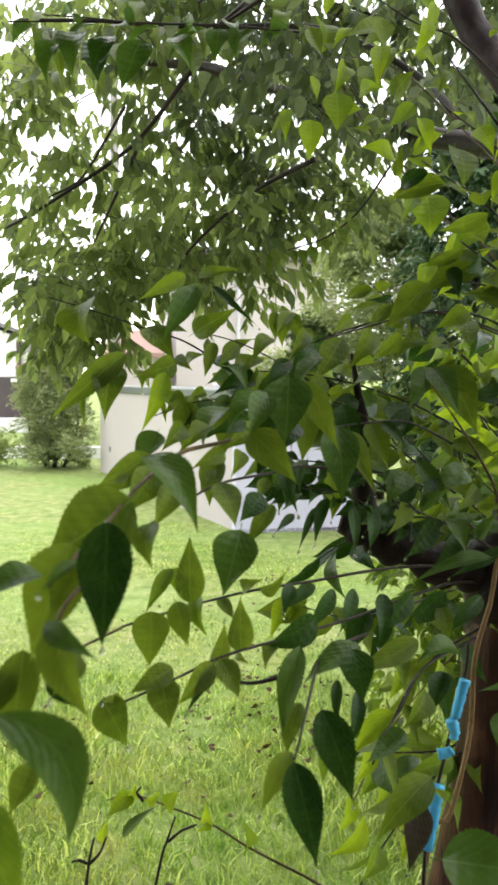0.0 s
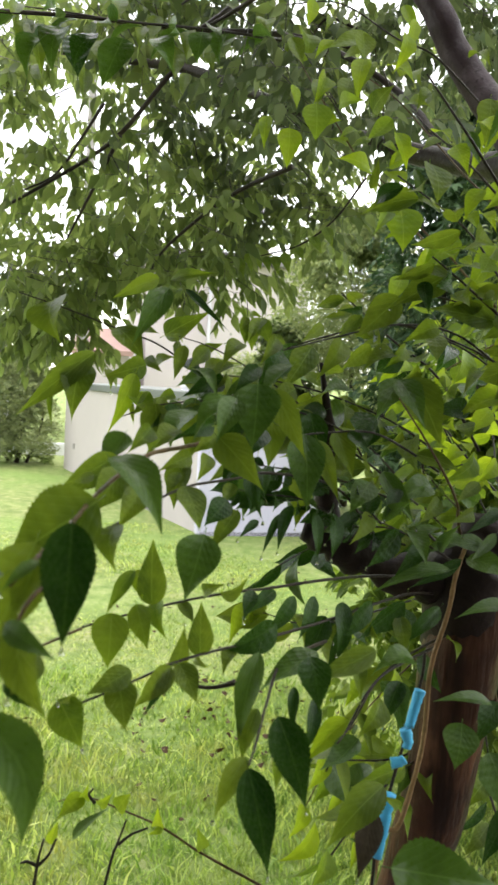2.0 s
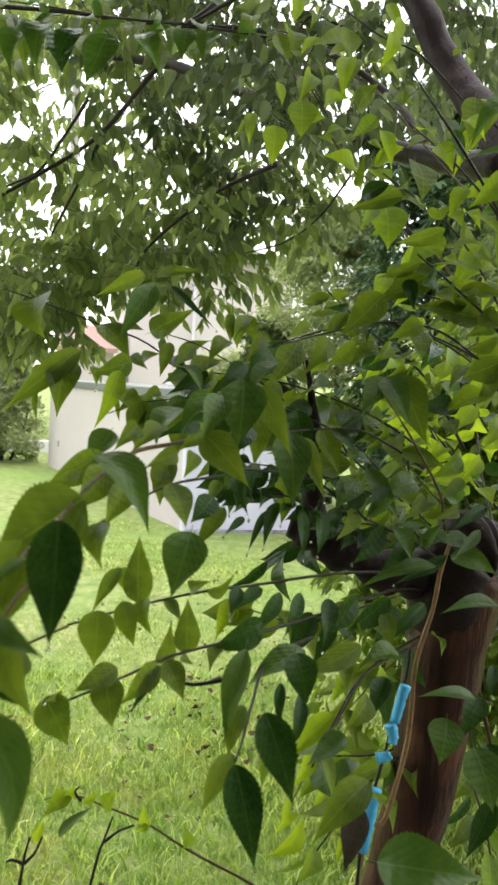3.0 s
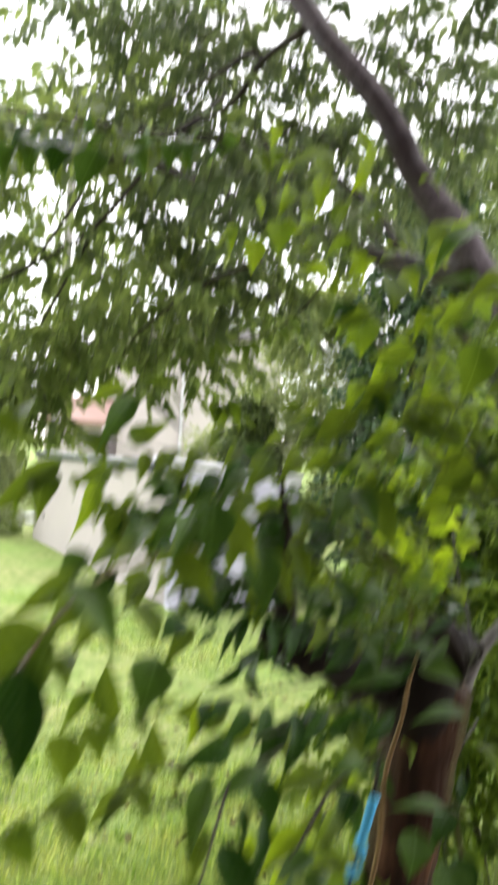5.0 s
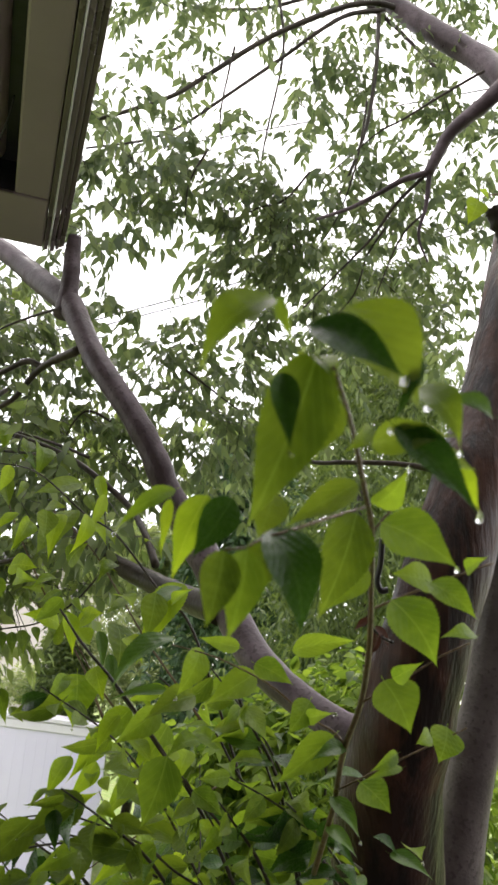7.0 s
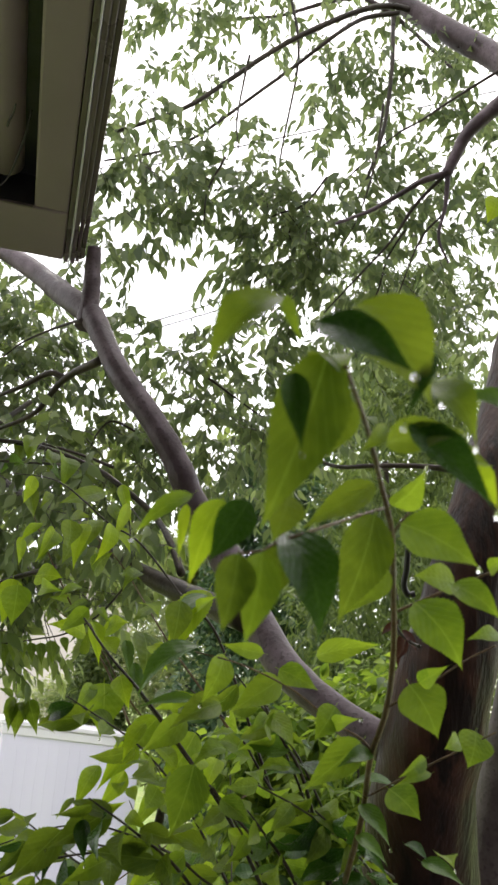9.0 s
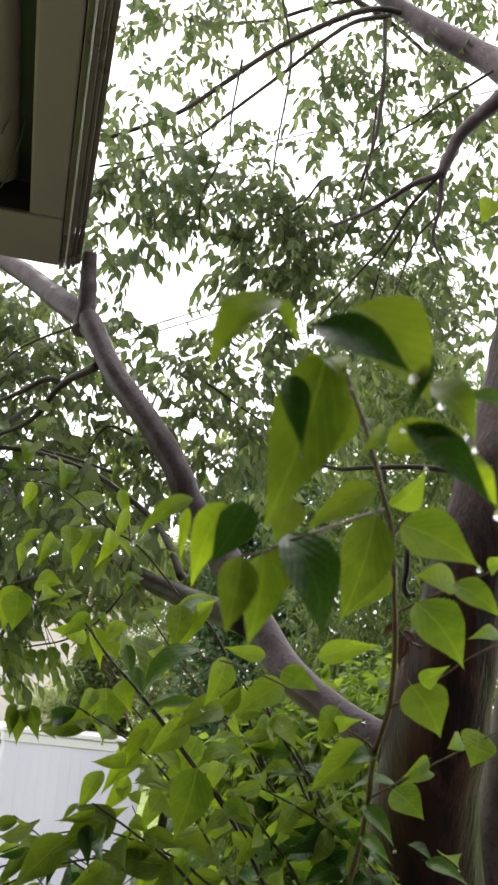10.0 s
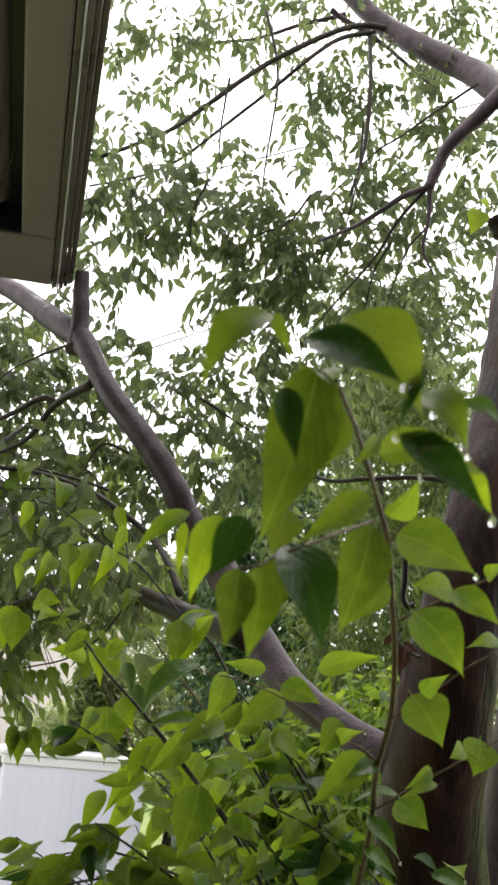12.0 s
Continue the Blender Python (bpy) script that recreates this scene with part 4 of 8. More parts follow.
CROWN += [(-0.681, 3.937, 3.429, 0.124, 7), (-0.334, 2.834, 3.038, 0.09, 5), (-0.082, 2.56, 2.962, 0.081, 5), (0.084, 3.188, 3.223, 0.102, 5), (0.243, 3.524, 3.342, 0.113, 5), (0.424, 3.593, 3.324, 0.115, 5), (-0.827, 2.72, 2.846, 0.086, 7), (-0.765, 3.725, 3.082, 0.118, 7), (-0.466, 3.191, 3.007, 0.101, 7), (-0.318, 2.901, 2.93, 0.092, 5), (-0.23, 3.023, 3.002, 0.096, 5), (-0.041, 3.367, 3.036, 0.108, 5), (0.042, 2.594, 2.876, 0.083, 5), (0.203, 3.703, 3.166, 0.119, 5), (0.365, 3.563, 3.137, 0.115, 5), (-1.022, 3.594, 2.909, 0.114, 7)]
CROWN += [(-0.726, 2.893, 2.755, 0.092, 7), (-0.589, 3.844, 3.042, 0.122, 7), (-0.275, 2.487, 2.695, 0.079, 7), (-0.238, 3.435, 2.966, 0.11, 5), (-0.09, 3.388, 2.905, 0.109, 7), (0.095, 3.379, 2.964, 0.108, 5), (0.212, 2.948, 2.819, 0.095, 7), (0.413, 3.423, 2.941, 0.111, 7), (-0.886, 3.227, 2.659, 0.103, 7), (-0.903, 3.69, 2.836, 0.117, 7), (-0.652, 3.468, 2.771, 0.111, 7), (-0.408, 2.712, 2.611, 0.087, 7), (-0.356, 3.416, 2.769, 0.109, 7), (-0.252, 3.567, 2.801, 0.114, 7), (-0.048, 2.489, 2.591, 0.08, 7), (0.036, 3.377, 2.801, 0.109, 7)]
CROWN += [(0.193, 3.34, 2.778, 0.108, 7), (0.268, 2.76, 2.686, 0.089, 7)]
CROWN += [(-0.76, 3.271, 2.341, 0.137, 14), (-0.666, 3.38, 2.515, 0.141, 13), (-0.849, 3.389, 2.505, 0.141, 13), (-0.086, 3.263, 2.678, 0.114, 11), (-0.33, 3.273, 2.653, 0.103, 10), (-0.723, 3.279, 2.476, 0.149, 15), (0.347, 3.344, 2.708, 0.094, 8), (0.121, 3.243, 2.556, 0.08, 8), (-0.562, 3.373, 2.498, 0.118, 14), (-0.778, 3.363, 2.234, 0.094, 13), (0.404, 3.094, 3.388, 0.129, 10), (0.653, 3.29, 3.486, 0.16, 10), (0.53, 3.279, 3.279, 0.137, 8), (1.085, 3.685, 3.678, 0.154, 10)]
CROWN_HIGH += [(0.326, 2.556, 4.881, 0.178, 21), (0.21, 2.507, 4.457, 0.139, 18), (0.307, 2.469, 4.182, 0.202, 46), (0.196, 2.47, 3.926, 0.182, 32), (0.471, 2.536, 4.194, 0.153, 23), (0.684, 2.507, 4.138, 0.181, 30), (0.89, 2.466, 4.121, 0.209, 37), (1.079, 2.387, 4.233, 0.181, 25), (0.956, 2.51, 3.945, 0.251, 60), (0.776, 2.561, 3.913, 0.167, 25), (1.173, 2.596, 4.841, 0.152, 18), (1.052, 2.61, 4.879, 0.133, 14), (0.931, 2.514, 4.599, 0.089, 9), (0.701, 2.588, 4.531, 0.065, 7), (1.287, 2.538, 4.939, 0.158, 18), (1.462, 2.455, 4.745, 0.169, 21)]
CROWN_HIGH += [(1.681, 2.553, 5.279, 0.167, 18), (1.295, 2.468, 4.495, 0.125, 12), (1.372, 2.431, 4.229, 0.15, 18), (1.535, 2.432, 4.116, 0.187, 25), (1.254, 2.528, 4.015, 0.202, 25), (1.552, 2.61, 3.892, 0.208, 23), (0.838, 2.739, 3.657, 0.23, 34), (0.478, 2.746, 3.554, 0.223, 32), (0.665, 2.76, 3.385, 0.251, 51), (1, 2.872, 3.472, 0.238, 37), (1.218, 2.72, 3.785, 0.208, 25), (0.303, 2.543, 3.634, 0.088, 9), (-0.026, 2.716, 3.657, 0.215, 30), (0.02, 2.769, 3.466, 0.189, 30), (0.108, 2.818, 3.259, 0.269, 60), (0.385, 2.888, 3.187, 0.251, 46)]
CROWN_HIGH += [(0.816, 2.995, 3.225, 0.238, 37), (0.033, 2.939, 2.945, 0.189, 14), (0.24, 2.869, 3.016, 0.189, 14), (0.101, 2.993, 2.736, 0.162, 12), (0.066, 1.99, 2.863, 0.084, 9), (0.212, 1.981, 2.793, 0.084, 9), (0.351, 1.916, 2.733, 0.072, 7), (0.107, 2.125, 2.75, 0.088, 9)]
CROWN_HIGH += [(1.6, 2.4, 4.493, 0.178, 21), (0.454, 2.574, 4.739, 0.119, 9), (1.109, 2.661, 5.338, 0.201, 18), (0.673, 2.62, 5.104, 0.158, 14), (1.456, 2.592, 5.313, 0.167, 14), (1.818, 2.776, 3.862, 0.189, 18), (0.291, 2.48, 5.135, 0.238, 28), (0.705, 2.522, 5.378, 0.284, 32), (1.187, 2.468, 5.543, 0.292, 32), (1.601, 2.398, 5.477, 0.292, 32), (1.784, 2.347, 4.854, 0.276, 32), (1.889, 2.468, 4.421, 0.276, 32), (1.952, 2.605, 3.962, 0.276, 32), (-0.192, 2.924, 3.143, 0.269, 46), (-0.29, 2.806, 3.562, 0.269, 37)]
CROWN += [(0.583, 2.826, 2.901, 0.107, 4), (-0.193, 3.049, 2.95, 0.133, 8), (0.012, 3.052, 2.812, 0.133, 6), (-0.237, 3.114, 2.738, 0.111, 8)]
CROWN += [(-0.568, 3.088, 3.973, 0.141, 9), (-0.288, 3.074, 3.897, 0.141, 9), (-0.62, 3.136, 3.721, 0.141, 10), (-0.185, 3.035, 4.061, 0.118, 5), (-0.371, 3.031, 3.6, 0.137, 10), (-0.623, 3.158, 4.187, 0.097, 5), (-0.006, 2.966, 3.772, 0.114, 7), (-0.058, 3.006, 3.572, 0.114, 8), (-0.382, 3.063, 3.423, 0.16, 17), (-0.154, 3.054, 3.347, 0.137, 14)]
CROWN_HIGH += [(0.008, 3.029, 2.692, 0.1, 8), (0.121, 2.988, 2.738, 0.1, 8), (0.28, 2.956, 2.729, 0.09, 6), (0.034, 2.99, 2.79, 0.1, 8)]
CROWN_HIGH += [(-0.577, 2.982, 3.997, 0.14, 10), (-0.375, 2.968, 3.963, 0.14, 10), (-0.2, 2.971, 3.851, 0.14, 10), (-0.541, 3.014, 3.789, 0.14, 10), (-0.383, 3.005, 3.753, 0.14, 10), (-0.615, 3.003, 3.896, 0.14, 10), (-0.05, 2.97, 3.77, 0.14, 10), (-0.245, 3.002, 3.694, 0.14, 10)]
over = random.Random(77)
for k in range(99):
    i, j = k % 11, k // 11
    y = over.uniform(2.6, 3.4)
    if over.random() < 0.65 and (i < 7 or j > 3):
        CROWN.append(((-0.82 + 0.115 * i) * y / 2.9 + over.uniform(-0.05, 0.05), y, 2.1 + (0.32 + 0.105 * j + over.uniform(-0.05, 0.05)) * y / 2.9, 0.09, 3))
CROWN += [(over.uniform(-0.8, -0.5), over.uniform(2.8, 3.3), over.uniform(2.2, 2.5), 0.08, 5) for _ in range(15)]
CROWN += [(over.uniform(-0.75, 0.0), over.uniform(2.8, 3.3), over.uniform(2.44, 2.6), 0.08, 5) for _ in range(18)]
# unseen clumps overhead, added to keep sky light off leaves and trunks below
CROWN += [(over.uniform(-0.4, 3.2), over.uniform(-1.4, 1.2), over.uniform(4.4, 5.6), 0.3, 26) for _ in range(60)]
# the crown opens to the sky in its upper middle
CROWN = [c for i, c in enumerate(CROWN) if i % 5 < 2 or not (-0.12 < c[0] / c[1] < 0.06 and c[2] > 2.1 + 0.29 * c[1])]
foliage("foliage", [(x, y, z, r * 1.22, n * 1.2) for x, y, z, r, n in CROWN_HIGH], 0.061, 0.42, LEAF_HIGH, tree, 62, hang=0.8, flag=1.2, per_twig=8, twigs=0.002, label="high crown of small hanging green leaves")
foliage("foliage", [(x, y, z, r * 1.25, n) for x, y, z, r, n in CROWN], 0.068, 0.44, LEAF_CROWN, tree, 61, hang=0.85, flag=1.2, per_twig=8, twigs=0.0022, label="crown of hanging pointed green leaves")

# bare dead twigs over the lawn
for line in ([(-0.148, 0.997, 1.295), (-0.111, 0.96, 1.491), (-0.102, 0.962, 1.523), (-0.092, 0.964, 1.554)], [(-0.101, 0.962, 1.522), (-0.085, 0.962, 1.536), (-0.065, 0.962, 1.545)], [(-0.196, 0.879, 1.429), (-0.181, 0.867, 1.542), (-0.178, 0.869, 1.564), (-0.174, 0.87, 1.581)], [(-0.18, 0.868, 1.551), (-0.168, 0.868, 1.564), (-0.16, 0.869, 1.583)], [(-0.18, 0.868, 1.551), (-0.191, 0.869, 1.555), (-0.199, 0.869, 1.553)], [(0.043, 0.699, 1.841), (0.023, 0.699, 1.833), (-0.001, 0.7, 1.828), (-0.018, 0.701, 1.831), (-0.027, 0.702, 1.835)], [(-0.132, 0.968, 1.571), (-0.14, 0.969, 1.581), (-0.135, 0.969, 1.589)]):
    stem("twig", line, 0.0022, 0.0012, BARK_TWIG, tree, 6, 0.3)
dry = stem("twig", [(0.705, 1.092, 2.477), (0.697, 1.113, 2.485), (0.687, 1.131, 2.502), (0.683, 1.134, 2.527)], 0.003, 0.002, BARK_TWIG, tree, 6, 0.3)
for i, (base, tip) in enumerate((((0.692, 1.113, 2.489), (0.681, 1.147, 2.457)), ((0.684, 1.111, 2.5), (0.719, 1.135, 2.467)), ((0.677, 1.108, 2.512), (0.663, 1.139, 2.492)), ((0.696, 1.13, 2.498), (0.695, 1.148, 2.445)))):
    leaf(dry, base, tip, 0.28, 30 * i - 40, DRY_LEAF)

# pale second trunk beside it
second = thing("pale_tree", "pale grey smooth trunk beside the brown one", "tree")
stem("trunk", [(1.207, 1.927, 0.982, 0.06), (1.026, 1.508, 1.882, 0.052), (0.985, 1.388, 2.175, 0.045), (0.991, 1.308, 2.412, 0.042), (1.007, 1.257, 2.655, 0.04), (1.109, 1.244, 3.111, 0.036)], 0.05, 0.04, BARK_GREY, second, 14, 0.1, "pale grey trunk", 8)

# woody climber on the trunk
vine = thing("climbing_stem", "thin tan woody climber stem lying along the trunk", "climber")
stem("stem", [(0.221, 1.085, 0.75), (0.22, 0.972, 1.468), (0.247, 0.958, 1.565), (0.27, 0.965, 1.664), (0.275, 0.972, 1.756), (0.293, 0.976, 1.827), (0.301, 0.98, 1.877), (0.313, 0.982, 1.916)], 0.0036, 0.0028, STEM_TAN, vine, 8, 0.2)

# blue plastic strips tied to a cane by the trunk
cane = thing("garden_cane", "thin cane by the trunk with bright blue plastic strips tied on", "cane")
stem("cane", [(0.21, 0.982, 0.71), (0.205, 0.906, 1.516), (0.212, 0.902, 1.602), (0.228, 0.907, 1.675), (0.248, 0.913, 1.762), (0.251, 0.916, 1.796)], 0.0022, 0.002, BARK_TWIG, cane, 6, 0.1)
for line, wide in (([(0.245, 0.903, 1.756), (0.241, 0.902, 1.74), (0.235, 0.9, 1.713)], 0.0052), ([(0.23, 0.9, 1.71), (0.234, 0.899, 1.697), (0.233, 0.898, 1.688)], 0.005), ([(0.216, 0.897, 1.67), (0.226, 0.897, 1.672), (0.231, 0.897, 1.676)], 0.005), ([(0.216, 0.895, 1.634), (0.211, 0.892, 1.601), (0.205, 0.889, 1.561)], 0.006)):
    stem("strip", line, wide * 1.4, wide * 1.1, BLUE_TAPE, cane, 8, 0.3, "bright blue plastic strip")

# black steel hook
hook = thing("hook", "small black steel hook by the trunk", "hook")
stem("bar", [(0.799, 1.347, 2.684), (0.803, 1.361, 2.639), (0.802, 1.371, 2.609), (0.812, 1.375, 2.592), (0.824, 1.371, 2.594)], 0.006, 0.006, BLACK_STEEL, hook, 8, 0)

# ---- eaves corner of the building the camera stands at ----
EAVES = Matrix.Translation((0.075, 2.075, 3.53)) @ Matrix.Rotation(radians(2), 4, "Z")
eaves = thing("eaves", "taupe metal-clad eaves corner with a ribbed gutter edge, seen from below", "eaves")
boxed("front_rail", (-2.7, -0.24, 0.0), (-0.002, 0.0, 0.09), SOFFIT, eaves, 0.006, turn=EAVES)
boxed("side_rail", (-0.087, -4.6, 0.003), (-0.002, -0.242, 0.09), SOFFIT, eaves, 0.006, turn=EAVES)
for x0, x1, z0, m in ((0.0, 0.012, 0.004, SOFFIT_EDGE), (0.013, 0.017, -0.012, LILAC_TRIM), (0.018, 0.03, 0.002, SOFFIT_EDGE), (0.031, 0.042, 0.012, SOFFIT_EDGE), (0.043, 0.056, 0.024, SOFFIT_EDGE)):
    boxed("gutter_rib", (x0, -4.6, z0), (x1, 0.012, 0.11), m, eaves, 0.0025, turn=EAVES)
boxed("gutter_cap", (-0.03, -0.008, 0.02), (0.05, 0.014, 0.1), SOFFIT_EDGE, eaves, 0.004, turn=EAVES)
stem("inner_gutter", [tuple(EAVES @ Vector((-0.165, y, 0.085))) for y in (-4.6, -2.4, -0.29)], 0.042, 0.042, SOFFIT, eaves, 20, 0, "rounded taupe inner gutter")
# black sheet along the channel stands in for the shade inside it
boxed("channel", (-0.28, -4.6, 0.09), (-0.086, -0.242, 0.122), BLACK_STEEL, eaves, 0.003, turn=EAVES)
for i in range(8):
    boxed("soffit_board", (-0.2 - 0.31 * (i + 1), -4.6, 0.05), (-0.206 - 0.31 * i, -0.37, 0.1), BOARD, eaves, 0.004, turn=EAVES)
boxed("beam", (-2.7, -0.37, -0.012), (-0.28, -0.244, 0.08), RAFTER, eaves, 0.005, "brown painted timber beam", EAVES)
boxed("roof", (-2.8, -4.7, 0.125), (0.045, 0.0, 0.2), GREY_ROOF, eaves, 0.01, "grey roof sheet", EAVES)
stem("loose_wire", [tuple(EAVES @ Vector(p)) for p in ((-0.21, -0.26, 0.04), (-0.18, -0.3, 0.0), (-0.15, -0.33, 0.02), (-0.12, -0.44, 0.06), (-0.11, -0.5, 0.085))], 0.0025, 0.002, CABLE, eaves, 6, 0)
stem("loose_wire", [tuple(EAVES @ Vector(p)) for p in ((-0.155, -0.5, 0.03), (-0.15, -0.53, 0.02), (-0.142, -0.55, 0.03), (-0.136, -0.59, 0.022))], 0.003, 0.002, CABLE, eaves, 6, 0)
# dark plate added in place of the shade at the recess end
boxed("end_plate", (-0.28, -0.2455, 0.006), (-0.0875, -0.2425, 0.0895), BLACK_STEEL, eaves, 0.001, turn=EAVES)
boxed("rim", (-0.3, -0.2475, -0.003), (-0.09, -0.2405, 0.004), SOFFIT_EDGE, eaves, 0.001, turn=EAVES)
boxed("wall_house", (-2.75, -4.6, -0.1), (-2.5, 0.6, 3.58), CREAM, None, 0.01)
tagged(bpy.data.objects["wall_house"], "cream rendered house wall under the eaves", "wall", kind="structure")
# unseen wall to the rear, added to block sky light from the leaf faces
boxed("wall_rear", (-2.5, -1.75, -0.1), (6.0, -1.5, 5.6), SHADE_WALL, None, 0.01)
tagged(bpy.data.objects["wall_rear"], "unseen plain dark wall behind, added to block sky light", "wall", kind="structure")


# ---- leafy shoots behind ----
line = [(0.225, 2.166, 2.97), (-0.035, 1.87, 2.873), (-0.182, 1.722, 2.816), (-0.312, 1.625, 2.779), (-0.47, 1.582, 2.76)]
shoot = stem("shoot", line, 0.004, 0.0015, BARK_TWIG, tree, 6, 0.15)
spray(shoot, [
    ((-0.322, 1.572, 2.737), (-0.332, 1.513, 2.624), 0.5, 10, LEAF_WET, None),
    ((-0.273, 1.59, 2.738), (-0.307, 1.565, 2.654), 0.6, 20, LEAF_DARK, None),
    ((-0.224, 1.618, 2.743), (-0.254, 1.56, 2.626), 0.5, 0, LEAF_WET, None),
    ((-0.363, 1.572, 2.714), (-0.377, 1.515, 2.611), 0.5, 15, LEAF_WET, None),
    ((-0.08, 1.768, 2.826), (-0.088, 1.742, 2.746), 0.6, 10, LEAF_WET, None),
    ((-0.034, 1.817, 2.843), (-0.039, 1.78, 2.759), 0.5, 20, LEAF_WET, None),
    ((-0.164, 1.667, 2.767), (-0.125, 1.638, 2.684), 0.5, 5, LEAF_WET, None),
])
sprout(shoot, line, 12, 0.09, LEAF_WET, 51)
line = [(0.543, 1.225, 2.084), (0.42, 1.185, 2.134), (0.326, 1.143, 2.182), (0.235, 1.098, 2.188), (0.144, 1.051, 2.164), (0.072, 1.002, 2.141)]
shoot = stem("shoot", line, 0.0024, 0.0009, BARK_TWIG, tree, 6, 0.15)
line = [(0.409, 1.044, 1.616), (0.328, 1.051, 1.899), (0.299, 0.997, 1.966), (0.255, 0.985, 2.036), (0.213, 0.971, 2.09)]
shoot = stem("shoot", line, 0.003, 0.001, STEM_GREEN, tree, 6, 0.15)
line = [(0.583, 1.501, 1.762), (0.51, 1.585, 1.911), (0.428, 1.67, 2.085), (0.379, 1.748, 2.179)]
shoot = stem("shoot", line, 0.003, 0.001, BARK_TWIG, tree, 6, 0.15)
sprout(shoot, line, 14, 0.08, LEAF_YOUNG, 7)
line = [(0.594, 1.572, 1.803), (0.6, 1.718, 1.934), (0.624, 1.864, 2.091), (0.626, 1.943, 2.226)]
shoot = stem("shoot", line, 0.003, 0.001, BARK_TWIG, tree, 6, 0.15)
sprout(shoot, line, 14, 0.08, LEAF_LIT, 8)
line = [(0.516, 1.438, 1.775), (0.404, 1.519, 1.871), (0.315, 1.599, 1.968), (0.218, 1.678, 2.05), (0.149, 1.756, 2.129)]
shoot = stem("shoot", line, 0.003, 0.001, BARK_TWIG, tree, 6, 0.15)
sprout(shoot, line, 16, 0.085, LEAF_YOUNG, 9)
line = [(0.506, 1.438, 1.764), (0.349, 1.45, 1.817), (0.241, 1.462, 1.904), (0.11, 1.403, 1.926), (0.048, 1.339, 1.941)]
shoot = stem("shoot", line, 0.003, 0.001, BARK_TWIG, tree, 6, 0.15)
sprout(shoot, line, 16, 0.07, LEAF_DARK, 10)
line = [(0.355, 1.061, 1.789), (0.274, 1.013, 1.771), (0.207, 0.964, 1.742), (0.172, 0.942, 1.693), (0.144, 0.919, 1.646)]
shoot = stem("shoot", line, 0.002, 0.001, BARK_TWIG, tree, 6, 0.15)
sprout(shoot, line, 9, 0.07, LEAF, 12)
line = [(0.361, 1.1, 1.654), (0.284, 1.098, 1.586), (0.196, 1.053, 1.597), (0.135, 1.008, 1.621)]
shoot = stem("shoot", line, 0.002, 0.001, BARK_TWIG, tree, 6, 0.15)
sprout(shoot, line, 10, 0.07, LEAF_YOUNG, 13)
line = [(0.347, 1.097, 1.614), (0.265, 1.049, 1.585), (0.205, 0.999, 1.548), (0.156, 0.948, 1.516), (0.131, 0.946, 1.466)]
shoot = stem("shoot", line, 0.002, 0.001, BARK_TWIG, tree, 6, 0.15)
sprout(shoot, line, 7, 0.075, LEAF_YOUNG, 14)
line = [(0.445, 1.374, 1.491), (0.478, 1.308, 1.443), (0.49, 1.242, 1.381), (0.503, 1.236, 1.309)]
shoot = stem("shoot", line, 0.003, 0.001, BARK_TWIG, tree, 6, 0.15)
sprout(shoot, line, 4, 0.08, LEAF_YOUNG, 15)
line = [(0.346, 1.12, 1.984), (0.247, 1.098, 2.049), (0.146, 1.074, 2.087), (0.058, 1.084, 2.104), (-0.043, 1.1, 2.107)]
shoot = stem("shoot", line, 0.0018, 0.0008, BARK_TWIG, tree, 6, 0.15)
sprout(shoot, line, 24, 0.072, LEAF, 73)
line = [(0.275, 1.091, 1.944), (0.181, 1.057, 2.011), (0.094, 1.041, 2.047), (0.011, 1.052, 2.056), (-0.045, 1.061, 2.061)]
shoot = stem("shoot", line, 0.0018, 0.0008, BARK_TWIG, tree, 6, 0.15)
sprout(shoot, line, 22, 0.075, LEAF, 74)
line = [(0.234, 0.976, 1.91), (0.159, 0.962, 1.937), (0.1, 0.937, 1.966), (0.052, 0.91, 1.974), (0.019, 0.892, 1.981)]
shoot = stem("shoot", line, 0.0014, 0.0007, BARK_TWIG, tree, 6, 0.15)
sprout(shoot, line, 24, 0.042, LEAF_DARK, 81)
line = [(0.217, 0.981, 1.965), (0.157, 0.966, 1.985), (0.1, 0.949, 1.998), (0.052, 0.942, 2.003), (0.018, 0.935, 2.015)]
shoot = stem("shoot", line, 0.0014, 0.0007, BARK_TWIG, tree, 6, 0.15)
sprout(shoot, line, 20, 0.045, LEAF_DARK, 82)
line = [(0.432, 1.214, 1.87), (0.332, 1.195, 1.955), (0.256, 1.186, 2.037), (0.183, 1.173, 2.084)]
shoot = stem("shoot", line, 0.0014, 0.0007, BARK_TWIG, tree, 6, 0.15)
sprout(shoot, line, 20, 0.055, LEAF, 83)
line = [(0.392, 1.381, 1.833), (0.274, 1.327, 1.935), (0.209, 1.311, 2.027), (0.165, 1.291, 2.089), (0.143, 1.283, 2.151)]
shoot = stem("shoot", line, 0.0025, 0.0008, BARK_TWIG, tree, 6, 0.15)
sprout(shoot, line, 16, 0.078, LEAF, 33)
line = [(0.431, 1.379, 1.835), (0.342, 1.297, 1.942), (0.31, 1.264, 2.017), (0.229, 1.232, 2.068), (0.155, 1.209, 2.081)]
shoot = stem("shoot", line, 0.0025, 0.0008, BARK_TWIG, tree, 6, 0.15)
sprout(shoot, line, 14, 0.078, LEAF_YOUNG, 34)
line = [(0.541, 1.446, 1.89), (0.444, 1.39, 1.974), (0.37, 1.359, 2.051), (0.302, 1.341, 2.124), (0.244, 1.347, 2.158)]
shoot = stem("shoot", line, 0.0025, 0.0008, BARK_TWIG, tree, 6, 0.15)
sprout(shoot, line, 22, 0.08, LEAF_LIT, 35)
